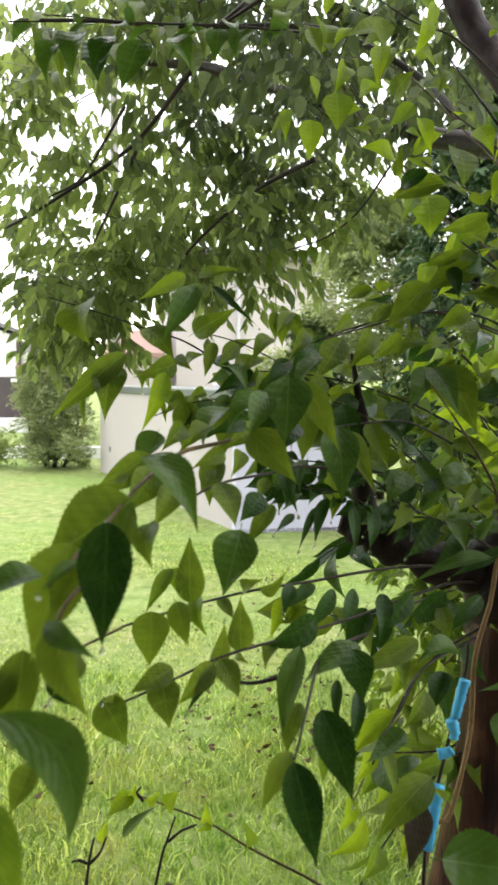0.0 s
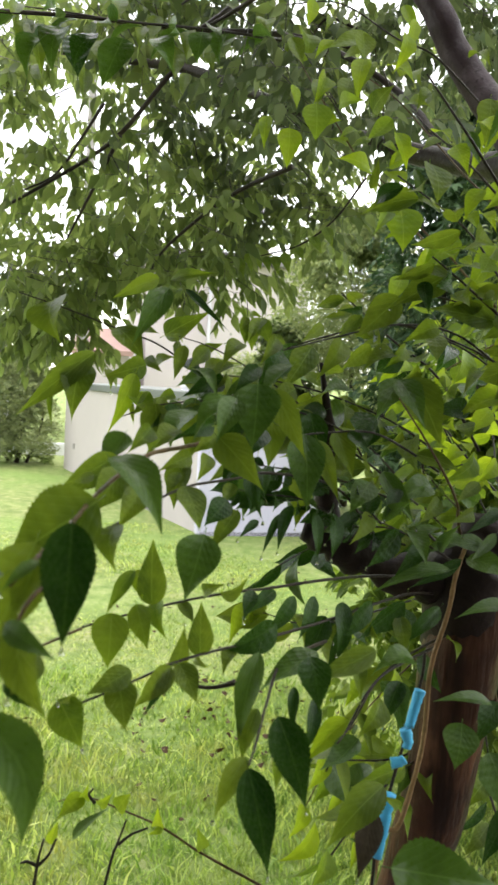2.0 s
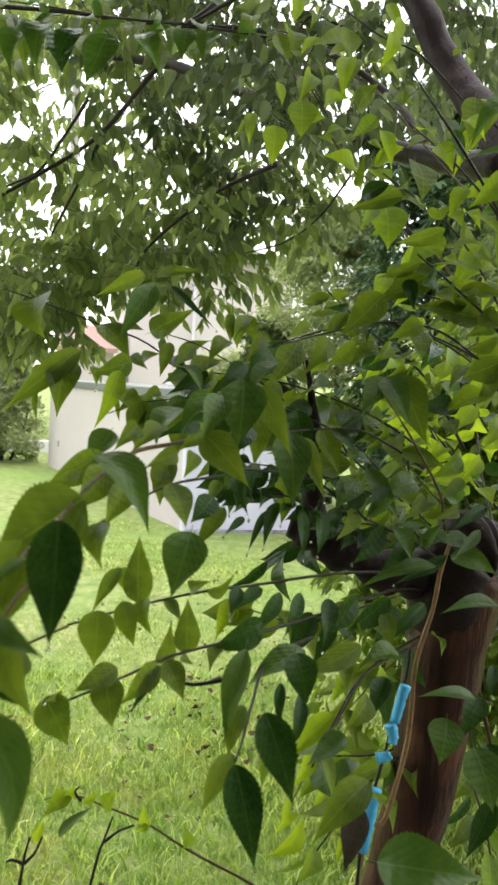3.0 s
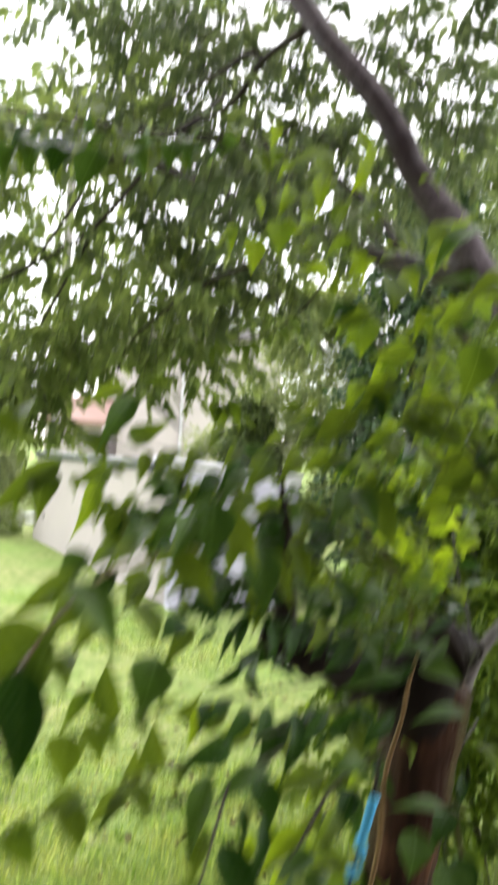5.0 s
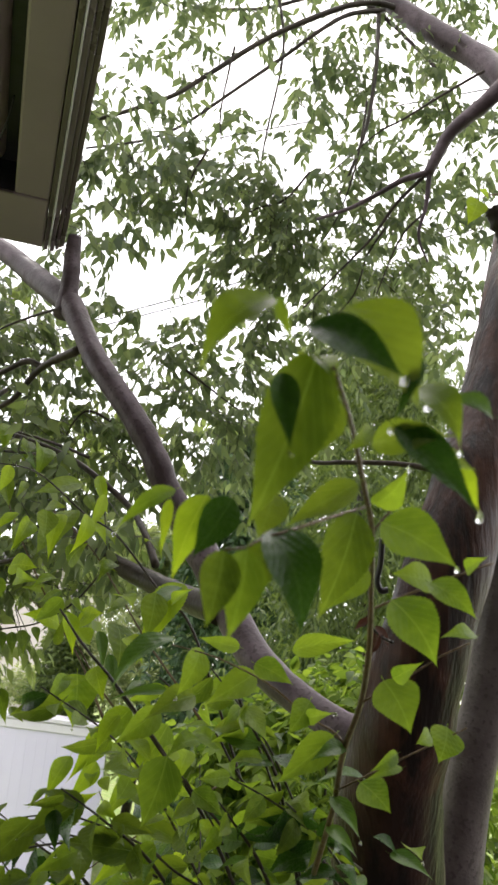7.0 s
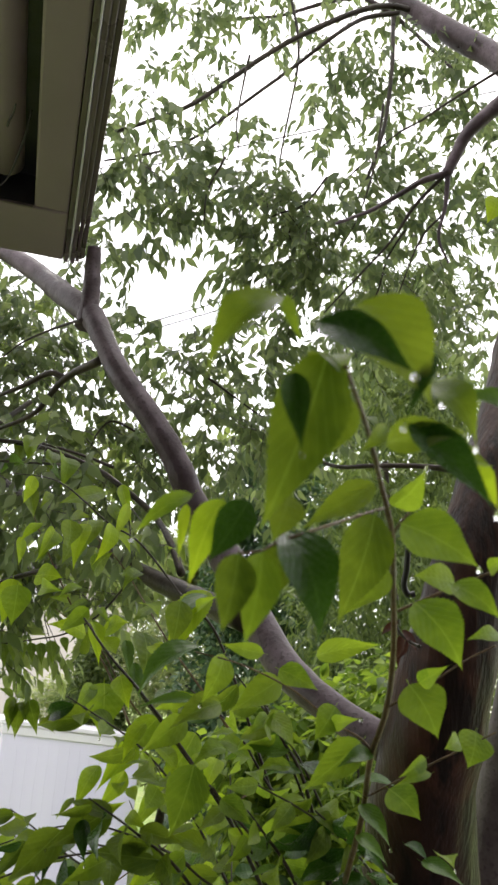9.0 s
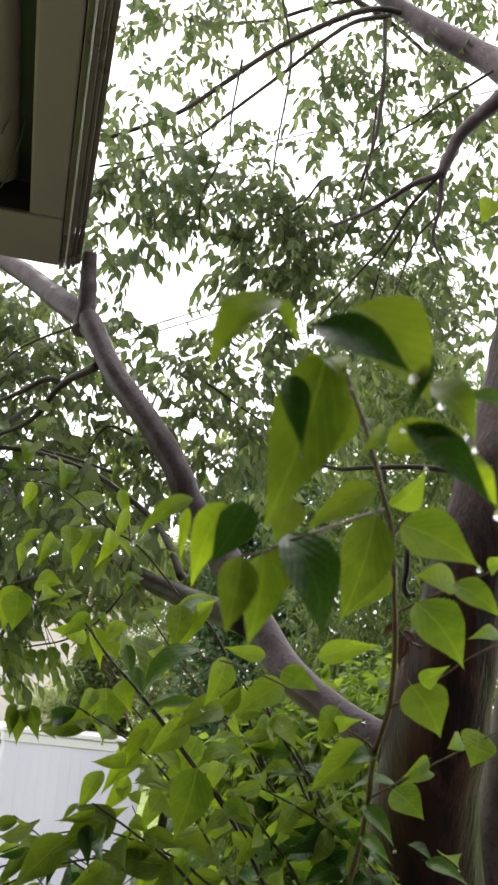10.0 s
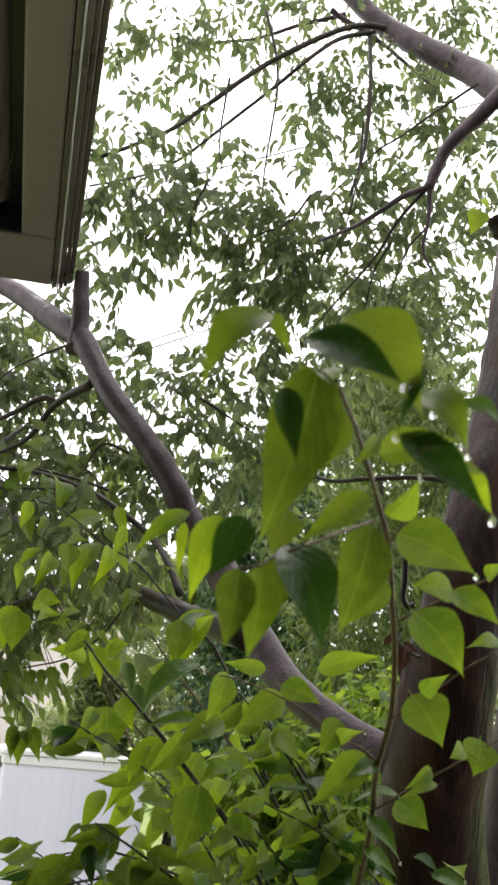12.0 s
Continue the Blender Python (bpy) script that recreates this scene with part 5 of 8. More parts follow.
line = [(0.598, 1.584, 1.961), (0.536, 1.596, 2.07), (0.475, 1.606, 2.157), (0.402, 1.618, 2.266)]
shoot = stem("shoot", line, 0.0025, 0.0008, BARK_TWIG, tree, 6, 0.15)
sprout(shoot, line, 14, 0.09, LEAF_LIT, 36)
line = [(0.447, 1.413, 1.757), (0.321, 1.31, 1.749), (0.21, 1.207, 1.747), (0.132, 1.131, 1.759), (0.071, 1.082, 1.787)]
shoot = stem("shoot", line, 0.0025, 0.0008, BARK_TWIG, tree, 6, 0.15)
sprout(shoot, line, 16, 0.09, LEAF, 37)
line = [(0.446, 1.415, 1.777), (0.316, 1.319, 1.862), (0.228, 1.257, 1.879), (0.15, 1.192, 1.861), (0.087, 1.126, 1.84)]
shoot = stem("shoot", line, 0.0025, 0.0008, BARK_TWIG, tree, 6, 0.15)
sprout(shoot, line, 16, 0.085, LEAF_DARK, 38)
line = [(0.517, 1.313, 1.718), (0.467, 1.248, 1.69), (0.436, 1.217, 1.608), (0.435, 1.172, 1.538), (0.455, 1.139, 1.467)]
shoot = stem("shoot", line, 0.0025, 0.0008, BARK_TWIG, tree, 6, 0.15)
sprout(shoot, line, 4, 0.08, LEAF, 39)
line = [(0.616, 1.247, 1.971), (0.458, 1.096, 2.209), (0.362, 1.027, 2.319), (0.294, 0.987, 2.388), (0.251, 0.962, 2.426), (0.217, 0.957, 2.465)]
shoot = stem("shoot", line, 0.003, 0.0012, BARK_TWIG, tree, 6, 0.15)
line = [(0.637, 1.17, 2.028), (0.535, 1.059, 2.27), (0.48, 1.014, 2.345), (0.448, 0.986, 2.384), (0.434, 0.979, 2.417)]
shoot = stem("shoot", line, 0.003, 0.0012, BARK_TWIG, tree, 6, 0.15)
sprout(shoot, line, 14, 0.068, LEAF_YOUNG, 17)
line = [(0.579, 1.361, 2.01), (0.463, 1.32, 2.12), (0.386, 1.291, 2.168), (0.289, 1.273, 2.198), (0.217, 1.26, 2.195), (0.151, 1.252, 2.173)]
shoot = stem("shoot", line, 0.002, 0.001, BARK_TWIG, tree, 6, 0.15)
line = [(0.767, 1.198, 2.019), (0.633, 1.125, 2.167), (0.559, 1.06, 2.251), (0.496, 1.014, 2.333), (0.41, 0.984, 2.415)]
shoot = stem("shoot", line, 0.0025, 0.001, BARK_TWIG, tree, 6, 0.15)
sprout(shoot, line, 26, 0.07, LEAF, 61)
line = [(0.548, 1.192, 2.022), (0.454, 1.168, 2.156), (0.386, 1.131, 2.249), (0.314, 1.092, 2.319), (0.212, 1.063, 2.376)]
shoot = stem("shoot", line, 0.0025, 0.001, BARK_TWIG, tree, 6, 0.15)
sprout(shoot, line, 24, 0.07, LEAF, 62)
line = [(0.737, 1.172, 2.02), (0.651, 1.072, 2.151), (0.573, 1.011, 2.226), (0.52, 0.988, 2.265)]
shoot = stem("shoot", line, 0.0025, 0.001, BARK_TWIG, tree, 6, 0.15)
sprout(shoot, line, 20, 0.075, LEAF_DARK, 63)
line = [(0.399, 1.228, 2.012), (0.325, 1.21, 2.118), (0.241, 1.188, 2.175), (0.161, 1.155, 2.232)]
shoot = stem("shoot", line, 0.0025, 0.001, BARK_TWIG, tree, 6, 0.15)
sprout(shoot, line, 22, 0.07, LEAF, 64)
line = [(0.703, 1.273, 1.997), (0.585, 1.179, 2.199), (0.512, 1.171, 2.271), (0.455, 1.16, 2.344), (0.368, 1.107, 2.4)]
shoot = stem("shoot", line, 0.003, 0.001, BARK_TWIG, tree, 6, 0.15)
sprout(shoot, line, 20, 0.07, LEAF_YOUNG, 19)
line = [(0.481, 1.089, 2.053), (0.378, 1.049, 2.177), (0.309, 1.026, 2.229), (0.25, 1.005, 2.266)]
shoot = stem("shoot", line, 0.003, 0.001, BARK_TWIG, tree, 6, 0.15)
sprout(shoot, line, 18, 0.07, LEAF, 20)
line = [(0.582, 1.064, 2.059), (0.511, 1.039, 2.182), (0.469, 1.032, 2.232), (0.446, 1.029, 2.257)]
shoot = stem("shoot", line, 0.003, 0.001, BARK_TWIG, tree, 6, 0.15)
sprout(shoot, line, 16, 0.07, LEAF_YOUNG, 21)

# ---- leafy shoots near the lens ----
line = [(0.115, 1.134, 2.048), (0.051, 1.128, 2.06), (0.018, 1.121, 2.08), (-0.038, 1.117, 2.112), (-0.093, 1.112, 2.145), (-0.14, 1.115, 2.16), (-0.218, 1.121, 2.186), (-0.284, 1.126, 2.205)]
shoot = stem("shoot", line, 0.002, 0.0009, BARK_TWIG, tree, 6, 0.15)
spray(shoot, [
    ((-0.235, 1.113, 2.195), (-0.213, 1.074, 2.135), 0.81, 21, LEAF, None),
    ((-0.094, 1.119, 2.235), (-0.156, 1.086, 2.198), 0.29, -23, LEAF, None),
    ((-0.077, 1.077, 2.217), (-0.12, 1.04, 2.135), 0.34, -19, LEAF_WET, None),
    ((-0.079, 1.138, 2.234), (-0.013, 1.102, 2.243), 0.24, -8, LEAF, None),
    ((-0.066, 1.117, 2.221), (-0.081, 1.08, 2.174), 0.46, 23, LEAF, None),
    ((-0.082, 1.112, 2.157), (-0.014, 1.079, 2.194), 0.37, 17, LEAF, None),
    ((-0.056, 1.096, 2.219), (0.007, 1.055, 2.161), 0.11, 10, LEAF_DARK, 3),
    ((-0.029, 1.116, 2.236), (-0.005, 1.078, 2.193), 0.10, 10, LEAF, 3),
    ((-0.044, 1.108, 2.128), (0.0, 1.074, 2.149), 0.35, -6, LEAF, None),
    ((-0.146, 1.096, 2.163), (-0.102, 1.057, 2.116), 0.49, -14, LEAF, None),
])
spray(shoot, [
    ((-0.128, 1.115, 2.16), (-0.087, 1.079, 2.157), 0.38, -24, LEAF, None),
    ((-0.054, 1.09, 2.144), (-0.064, 1.054, 2.096), 0.32, 9, LEAF, None),
    ((-0.165, 1.044, 2.127), (-0.259, 1.011, 2.039), 0.24, -18, LEAF, 1),
    ((-0.182, 1.054, 2.112), (-0.187, 1.016, 2.036), 0.52, -9, LEAF, None),
    ((-0.222, 1.053, 2.079), (-0.21, 1.017, 2.026), 0.13, 9, LEAF_YOUNG, None),
    ((-0.1, 1.05, 2.115), (-0.153, 1.019, 2.096), 0.48, -25, LEAF, None),
    ((-0.145, 1.061, 2.105), (-0.141, 1.027, 2.078), 0.42, -10, LEAF, None),
    ((-0.109, 1.009, 2.103), (-0.137, 0.974, 2.027), 0.29, -25, LEAF_LIT, None),
    ((-0.112, 1.007, 2.079), (-0.08, 0.973, 2.046), 0.49, -23, LEAF_LIT, None),
    ((-0.113, 1.006, 2.068), (-0.105, 0.974, 2.04), 0.16, 12, LEAF_LIT, None),
])
spray(shoot, [
    ((-0.025, 1.085, 2.103), (0.023, 1.052, 2.123), 0.42, -17, LEAF, None),
    ((-0.0, 1.064, 2.102), (-0.055, 1.032, 2.074), 0.42, -10, LEAF_DARK, None),
    ((0.074, 1.083, 2.142), (0.037, 1.048, 2.085), 0.54, -25, LEAF_DARK, None),
    ((-0.103, 1.071, 2.124), (-0.077, 1.036, 2.105), 0.33, 12, LEAF, None),
    ((-0.074, 1.005, 2.075), (-0.09, 0.972, 2.025), 0.43, 14, LEAF, None),
    ((-0.052, 0.983, 2.065), (-0.088, 0.953, 2.036), 0.37, -11, LEAF_DARK, None),
    ((-0.031, 0.963, 2.077), (-0.051, 0.932, 2.039), 0.44, 7, LEAF_WET, None),
    ((-0.09, 1.089, 2.116), (-0.059, 1.056, 2.128), 0.40, -16, LEAF, None),
    ((-0.064, 1.065, 2.08), (-0.09, 1.033, 2.061), 0.35, -7, LEAF, None),
    ((-0.061, 1.108, 2.118), (-0.019, 1.071, 2.096), 0.38, -25, LEAF_DARK, None),
])
line = [(0.072, 0.975, 2.041), (0.03, 0.926, 2.036), (-0.002, 0.878, 2.036), (-0.035, 0.799, 2.033), (-0.062, 0.72, 2.032), (-0.078, 0.649, 2.023), (-0.089, 0.579, 2.013), (-0.094, 0.518, 2.004), (-0.103, 0.478, 1.994), (-0.114, 0.447, 1.981)]
shoot = stem("shoot", line, 0.0027, 0.0012, STEM_GREEN, tree, 6, 0.15)
spray(shoot, [
    ((0.01, 0.8, 2.082), (-0.027, 0.775, 2.037), 0.43, 13, LEAF_WET, None),
    ((0.013, 0.78, 2.084), (-0.005, 0.754, 2.04), 0.50, -18, LEAF_WET, None),
    ((0.034, 0.801, 2.099), (0.03, 0.772, 2.035), 0.68, 12, LEAF_WET, 2),
    ((0.052, 0.819, 2.094), (0.085, 0.787, 2.025), 0.32, 15, LEAF, 0),
    ((-0.003, 0.798, 2.045), (0.044, 0.768, 1.996), 0.48, 8, LEAF, 0),
    ((0.003, 0.838, 2.047), (-0.03, 0.813, 2.024), 0.49, -8, LEAF, None),
    ((-0.092, 0.721, 2.029), (-0.146, 0.699, 1.991), 0.39, -25, LEAF, None),
    ((-0.088, 0.742, 2.048), (-0.109, 0.719, 2.021), 0.73, 13, LEAF_WET, None),
    ((-0.066, 0.762, 2.053), (-0.086, 0.738, 2.028), 0.49, -18, LEAF, None),
    ((-0.041, 0.78, 2.051), (-0.062, 0.757, 2.033), 0.63, 23, LEAF, None),
])
spray(shoot, [
    ((-0.079, 0.66, 2.023), (-0.105, 0.638, 1.986), 0.55, -15, LEAF, None),
    ((-0.085, 0.621, 2.037), (-0.04, 0.595, 1.98), 0.43, -10, LEAF_WET, 3),
    ((-0.062, 0.658, 2.01), (-0.079, 0.636, 1.977), 0.51, -10, LEAF, None),
    ((-0.084, 0.559, 2.013), (-0.143, 0.541, 1.972), 0.71, 5, LEAF, 2),
    ((-0.083, 0.458, 2.016), (-0.083, 0.439, 1.948), 0.45, 6, LEAF_DARK, 2),
    ((-0.075, 0.596, 1.99), (-0.07, 0.576, 1.957), 0.59, 24, LEAF, None),
    ((-0.106, 0.468, 1.991), (-0.116, 0.451, 1.958), 0.50, 12, LEAF, None),
    ((-0.101, 0.457, 1.993), (-0.119, 0.443, 1.977), 0.29, -12, LEAF_WET, None),
    ((-0.108, 0.7, 2.013), (-0.133, 0.68, 2.007), 0.30, -20, LEAF, None),
    ((-0.025, 0.821, 2.068), (-0.049, 0.794, 2.028), 0.72, 26, LEAF_WET, None),
])
spray(shoot, [
    ((-0.008, 0.829, 2.057), (-0.048, 0.805, 2.04), 0.39, -20, LEAF_DARK, None),
    ((-0.028, 0.778, 2.027), (-0.06, 0.755, 2.011), 0.42, -11, LEAF, None),
    ((0.028, 0.846, 2.03), (0.002, 0.817, 1.982), 0.33, 23, LEAF_DARK, None),
    ((-0.012, 0.817, 2.024), (-0.023, 0.791, 1.997), 0.45, -22, LEAF, None),
    ((-0.039, 0.777, 2.01), (-0.049, 0.753, 1.99), 0.44, 23, LEAF, None),
    ((0.039, 0.877, 2.058), (0.017, 0.848, 2.01), 0.52, -26, LEAF_DARK, None),
    ((-0.047, 0.8, 2.047), (-0.072, 0.776, 2.025), 0.42, 8, LEAF, None),
    ((0.017, 0.845, 2.011), (-0.012, 0.819, 1.995), 0.36, 13, LEAF, None),
])
line = [(-0.09, 0.498, 2.009), (-0.09, 0.466, 1.987), (-0.099, 0.436, 1.978), (-0.105, 0.425, 1.967)]
shoot = stem("shoot", line, 0.0018, 0.001, STEM_GREEN, tree, 6, 0.15)
spray(shoot, [
    ((-0.102, 0.416, 1.971), (-0.08, 0.398, 1.924), 0.43, 12, LEAF, 1),
    ((-0.095, 0.433, 1.948), (-0.107, 0.419, 1.927), 0.57, -23, LEAF, None),
    ((-0.106, 0.406, 1.972), (-0.074, 0.391, 1.958), 0.32, 20, LEAF_WET, 1),
    ((-0.106, 0.433, 1.938), (-0.087, 0.418, 1.92), 0.52, 9, LEAF_DARK, None),
])
line = [(0.211, 1.036, 1.889), (0.172, 1.003, 1.952), (0.127, 0.947, 1.986), (0.054, 0.862, 2.004), (0.017, 0.814, 2.002), (-0.027, 0.756, 2.0), (-0.055, 0.716, 1.991), (-0.079, 0.676, 1.979), (-0.095, 0.656, 1.972)]
shoot = stem("shoot", line, 0.002, 0.0009, BARK_TWIG, tree, 6, 0.15)
spray(shoot, [
    ((-0.032, 0.746, 2.001), (-0.015, 0.719, 1.964), 0.59, -26, LEAF, None),
    ((0.009, 0.753, 1.989), (-0.012, 0.729, 1.967), 0.60, 5, LEAF_DARK, 2),
    ((0.02, 0.771, 1.977), (-0.006, 0.746, 1.94), 0.38, 25, LEAF, None),
    ((0.014, 0.814, 1.997), (0.004, 0.788, 1.978), 0.43, 16, LEAF, None),
    ((-0.01, 0.672, 1.971), (-0.024, 0.648, 1.918), 0.64, 5, LEAF_WET, 0),
    ((0.035, 0.843, 2.006), (0.047, 0.813, 1.959), 0.35, 15, LEAF_DARK, None),
    ((0.05, 0.87, 1.973), (0.028, 0.843, 1.957), 0.19, -19, LEAF_DARK, None),
    ((0.071, 0.888, 1.956), (0.05, 0.858, 1.913), 0.17, 16, LEAF_DARK, None),
    ((0.045, 0.869, 1.951), (0.023, 0.842, 1.934), 0.26, 20, LEAF_DARK, None),
    ((0.083, 0.888, 1.966), (0.067, 0.858, 1.919), 0.27, 23, LEAF_DARK, None),
])
spray(shoot, [
    ((0.055, 0.893, 2.008), (0.052, 0.863, 1.974), 0.32, 19, LEAF_DARK, None),
])
line = [(0.27, 1.05, 1.854), (0.194, 0.975, 1.87), (0.124, 0.879, 1.886), (0.059, 0.833, 1.886), (0.011, 0.785, 1.891), (-0.032, 0.747, 1.891), (-0.08, 0.709, 1.887), (-0.113, 0.69, 1.881)]
shoot = stem("shoot", line, 0.002, 0.0009, BARK_TWIG, tree, 6, 0.15)
spray(shoot, [
    ((-0.087, 0.69, 1.895), (-0.086, 0.666, 1.853), 0.68, 8, LEAF_YOUNG, 2),
    ((-0.071, 0.712, 1.928), (-0.093, 0.688, 1.891), 0.29, 13, LEAF_YOUNG, None),
    ((-0.07, 0.722, 1.926), (-0.061, 0.697, 1.903), 0.41, 15, LEAF_LIT, None),
    ((-0.054, 0.709, 1.898), (-0.054, 0.692, 1.963), 0.39, 6, LEAF, 2),
    ((-0.068, 0.709, 1.898), (-0.054, 0.684, 1.865), 0.50, 13, LEAF_YOUNG, None),
    ((-0.05, 0.719, 1.899), (-0.037, 0.694, 1.87), 0.46, 21, LEAF_YOUNG, None),
    ((-0.009, 0.723, 1.849), (-0.01, 0.705, 1.906), 0.40, 8, LEAF, 2),
    ((-0.033, 0.733, 1.834), (-0.024, 0.713, 1.881), 0.35, 13, LEAF, None),
    ((-0.008, 0.766, 1.893), (0.014, 0.743, 1.912), 0.42, -23, LEAF, None),
    ((0.008, 0.785, 1.889), (0.035, 0.762, 1.917), 0.35, 26, LEAF, None),
])
spray(shoot, [
    ((0.04, 0.804, 1.89), (0.031, 0.777, 1.865), 0.41, 16, LEAF_DARK, None),
    ((0.047, 1.078, 1.801), (0.024, 1.042, 1.751), 0.36, 12, LEAF_LIT, None),
    ((-0.032, 0.767, 1.886), (-0.015, 0.741, 1.872), 0.38, -20, LEAF, None),
    ((0.073, 1.126, 1.79), (0.05, 1.09, 1.76), 0.40, 9, LEAF_LIT, None),
    ((0.066, 0.842, 1.881), (0.033, 0.816, 1.859), 0.33, 12, LEAF_DARK, None),
    ((0.089, 0.86, 1.871), (0.056, 0.832, 1.831), 0.32, -10, LEAF_DARK, None),
    ((0.113, 0.879, 1.867), (0.094, 0.849, 1.825), 0.34, -19, LEAF_DARK, None),
])
line = [(0.33, 1.065, 1.826), (0.261, 1.01, 1.842), (0.203, 0.943, 1.847), (0.112, 0.857, 1.842), (0.041, 0.78, 1.845), (-0.003, 0.722, 1.852), (-0.032, 0.694, 1.851), (-0.063, 0.665, 1.845), (-0.093, 0.646, 1.837), (-0.127, 0.636, 1.825)]
shoot = stem("shoot", line, 0.002, 0.0009, BARK_TWIG, tree, 6, 0.15)
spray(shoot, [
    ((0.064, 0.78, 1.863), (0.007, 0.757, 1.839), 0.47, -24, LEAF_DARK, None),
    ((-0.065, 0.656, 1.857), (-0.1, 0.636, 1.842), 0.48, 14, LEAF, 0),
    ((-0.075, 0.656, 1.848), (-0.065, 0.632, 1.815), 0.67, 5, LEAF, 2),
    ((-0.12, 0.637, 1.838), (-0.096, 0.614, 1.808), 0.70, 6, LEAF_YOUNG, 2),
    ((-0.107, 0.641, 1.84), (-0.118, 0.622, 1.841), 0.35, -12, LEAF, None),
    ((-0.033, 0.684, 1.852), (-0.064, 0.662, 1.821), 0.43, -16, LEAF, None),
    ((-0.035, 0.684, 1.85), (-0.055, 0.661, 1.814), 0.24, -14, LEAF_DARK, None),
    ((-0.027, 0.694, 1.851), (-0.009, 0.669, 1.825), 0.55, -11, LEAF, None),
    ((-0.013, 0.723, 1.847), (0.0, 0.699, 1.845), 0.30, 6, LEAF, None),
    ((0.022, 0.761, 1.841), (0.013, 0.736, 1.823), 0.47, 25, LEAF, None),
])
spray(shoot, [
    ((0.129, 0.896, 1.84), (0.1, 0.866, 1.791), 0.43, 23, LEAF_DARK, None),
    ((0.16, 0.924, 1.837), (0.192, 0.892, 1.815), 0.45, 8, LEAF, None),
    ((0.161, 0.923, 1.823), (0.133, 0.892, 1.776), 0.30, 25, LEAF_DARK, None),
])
line = [(0.025, 0.748, 1.817), (0.004, 0.739, 1.813), (-0.017, 0.735, 1.816), (-0.028, 0.731, 1.822)]
shoot = stem("shoot", line, 0.0016, 0.0012, BARK_TWIG, tree, 6, 0.15)
line = [(0.128, 0.874, 1.818), (0.094, 0.796, 1.833), (0.065, 0.728, 1.842), (0.05, 0.668, 1.829), (0.039, 0.626, 1.808), (0.034, 0.606, 1.804)]
shoot = stem("shoot", line, 0.002, 0.0009, BARK_TWIG, tree, 6, 0.15)
spray(shoot, [
    ((0.041, 0.662, 1.875), (0.026, 0.636, 1.8), 0.26, 15, LEAF_WET, 3),
    ((0.041, 0.648, 1.832), (0.029, 0.626, 1.795), 0.42, 22, LEAF, None),
    ((0.032, 0.617, 1.805), (0.008, 0.595, 1.764), 0.35, 12, LEAF, 1),
    ((0.032, 0.577, 1.816), (0.049, 0.553, 1.747), 0.38, 4, LEAF_DARK, 0),
    ((0.054, 0.599, 1.847), (0.077, 0.574, 1.785), 0.43, 4, LEAF_DARK, 0),
    ((0.086, 0.679, 1.867), (0.094, 0.654, 1.827), 0.60, 5, LEAF_DARK, 0),
    ((0.1, 0.728, 1.854), (0.043, 0.705, 1.822), 0.43, 25, LEAF_WET, 0),
    ((0.151, 0.716, 1.863), (0.087, 0.694, 1.837), 0.31, 18, LEAF, 0),
    ((0.076, 0.697, 1.833), (0.076, 0.672, 1.796), 0.23, 15, LEAF_DARK, None),
    ((0.094, 0.695, 1.824), (0.082, 0.67, 1.777), 0.28, -25, LEAF_DARK, None),
])
spray(shoot, [
    ((0.138, 0.772, 1.809), (0.118, 0.749, 1.803), 0.29, -14, LEAF, None),
    ((0.085, 0.818, 1.714), (0.073, 0.79, 1.685), 0.47, 17, LEAF_YOUNG, None),
])
line = [(0.286, 1.003, 1.774), (0.236, 0.945, 1.774), (0.193, 0.897, 1.767), (0.16, 0.846, 1.741), (0.138, 0.816, 1.728)]
shoot = stem("shoot", line, 0.002, 0.001, BARK_TWIG, tree, 6, 0.15)
spray(shoot, [
    ((0.16, 0.87, 1.796), (0.164, 0.841, 1.763), 0.42, -13, LEAF, None),
    ((0.232, 0.887, 1.795), (0.175, 0.861, 1.782), 0.46, 15, LEAF_WET, None),
    ((0.191, 0.866, 1.759), (0.161, 0.838, 1.724), 0.53, -16, LEAF, None),
    ((0.165, 0.844, 1.722), (0.12, 0.818, 1.697), 0.52, 25, LEAF_WET, None),
    ((0.175, 0.962, 1.692), (0.117, 0.931, 1.645), 0.37, 21, LEAF_LIT, None),
    ((0.219, 0.895, 1.768), (0.197, 0.865, 1.726), 0.42, 16, LEAF_DARK, None),
    ((0.194, 0.911, 1.693), (0.221, 0.88, 1.688), 0.43, 25, LEAF, None),
    ((0.157, 1.008, 1.625), (0.127, 0.975, 1.588), 0.42, -16, LEAF_LIT, None),
    ((0.177, 0.762, 1.712), (0.118, 0.737, 1.657), 0.41, 18, LEAF, 1),
    ((0.164, 0.752, 1.694), (0.149, 0.724, 1.637), 0.42, 8, LEAF_WITHERED, 0),
])
spray(shoot, [
    ((0.147, 1.001, 1.537), (0.095, 0.969, 1.502), 0.45, -19, LEAF_LIT, None),
    ((0.247, 0.954, 1.639), (0.174, 0.926, 1.623), 0.32, 11, LEAF_YOUNG, None),
    ((0.148, 0.903, 1.559), (0.126, 0.873, 1.529), 0.62, -22, LEAF_YOUNG, None),
    ((0.218, 0.855, 1.641), (0.187, 0.832, 1.666), 0.24, 6, LEAF, None),
    ((0.216, 1.044, 1.491), (0.197, 1.01, 1.464), 0.37, 11, LEAF_LIT, None),
])
line = [(0.311, 0.939, 1.491), (0.241, 0.848, 1.568), (0.197, 0.755, 1.634)]
shoot = stem("shoot", line, 0.002, 0.001, STEM_GREEN, tree, 6, 0.15)
spray(shoot, [
    ((0.165, 0.661, 1.69), (0.255, 0.635, 1.692), 0.55, 6, LEAF_WET, 1),
])
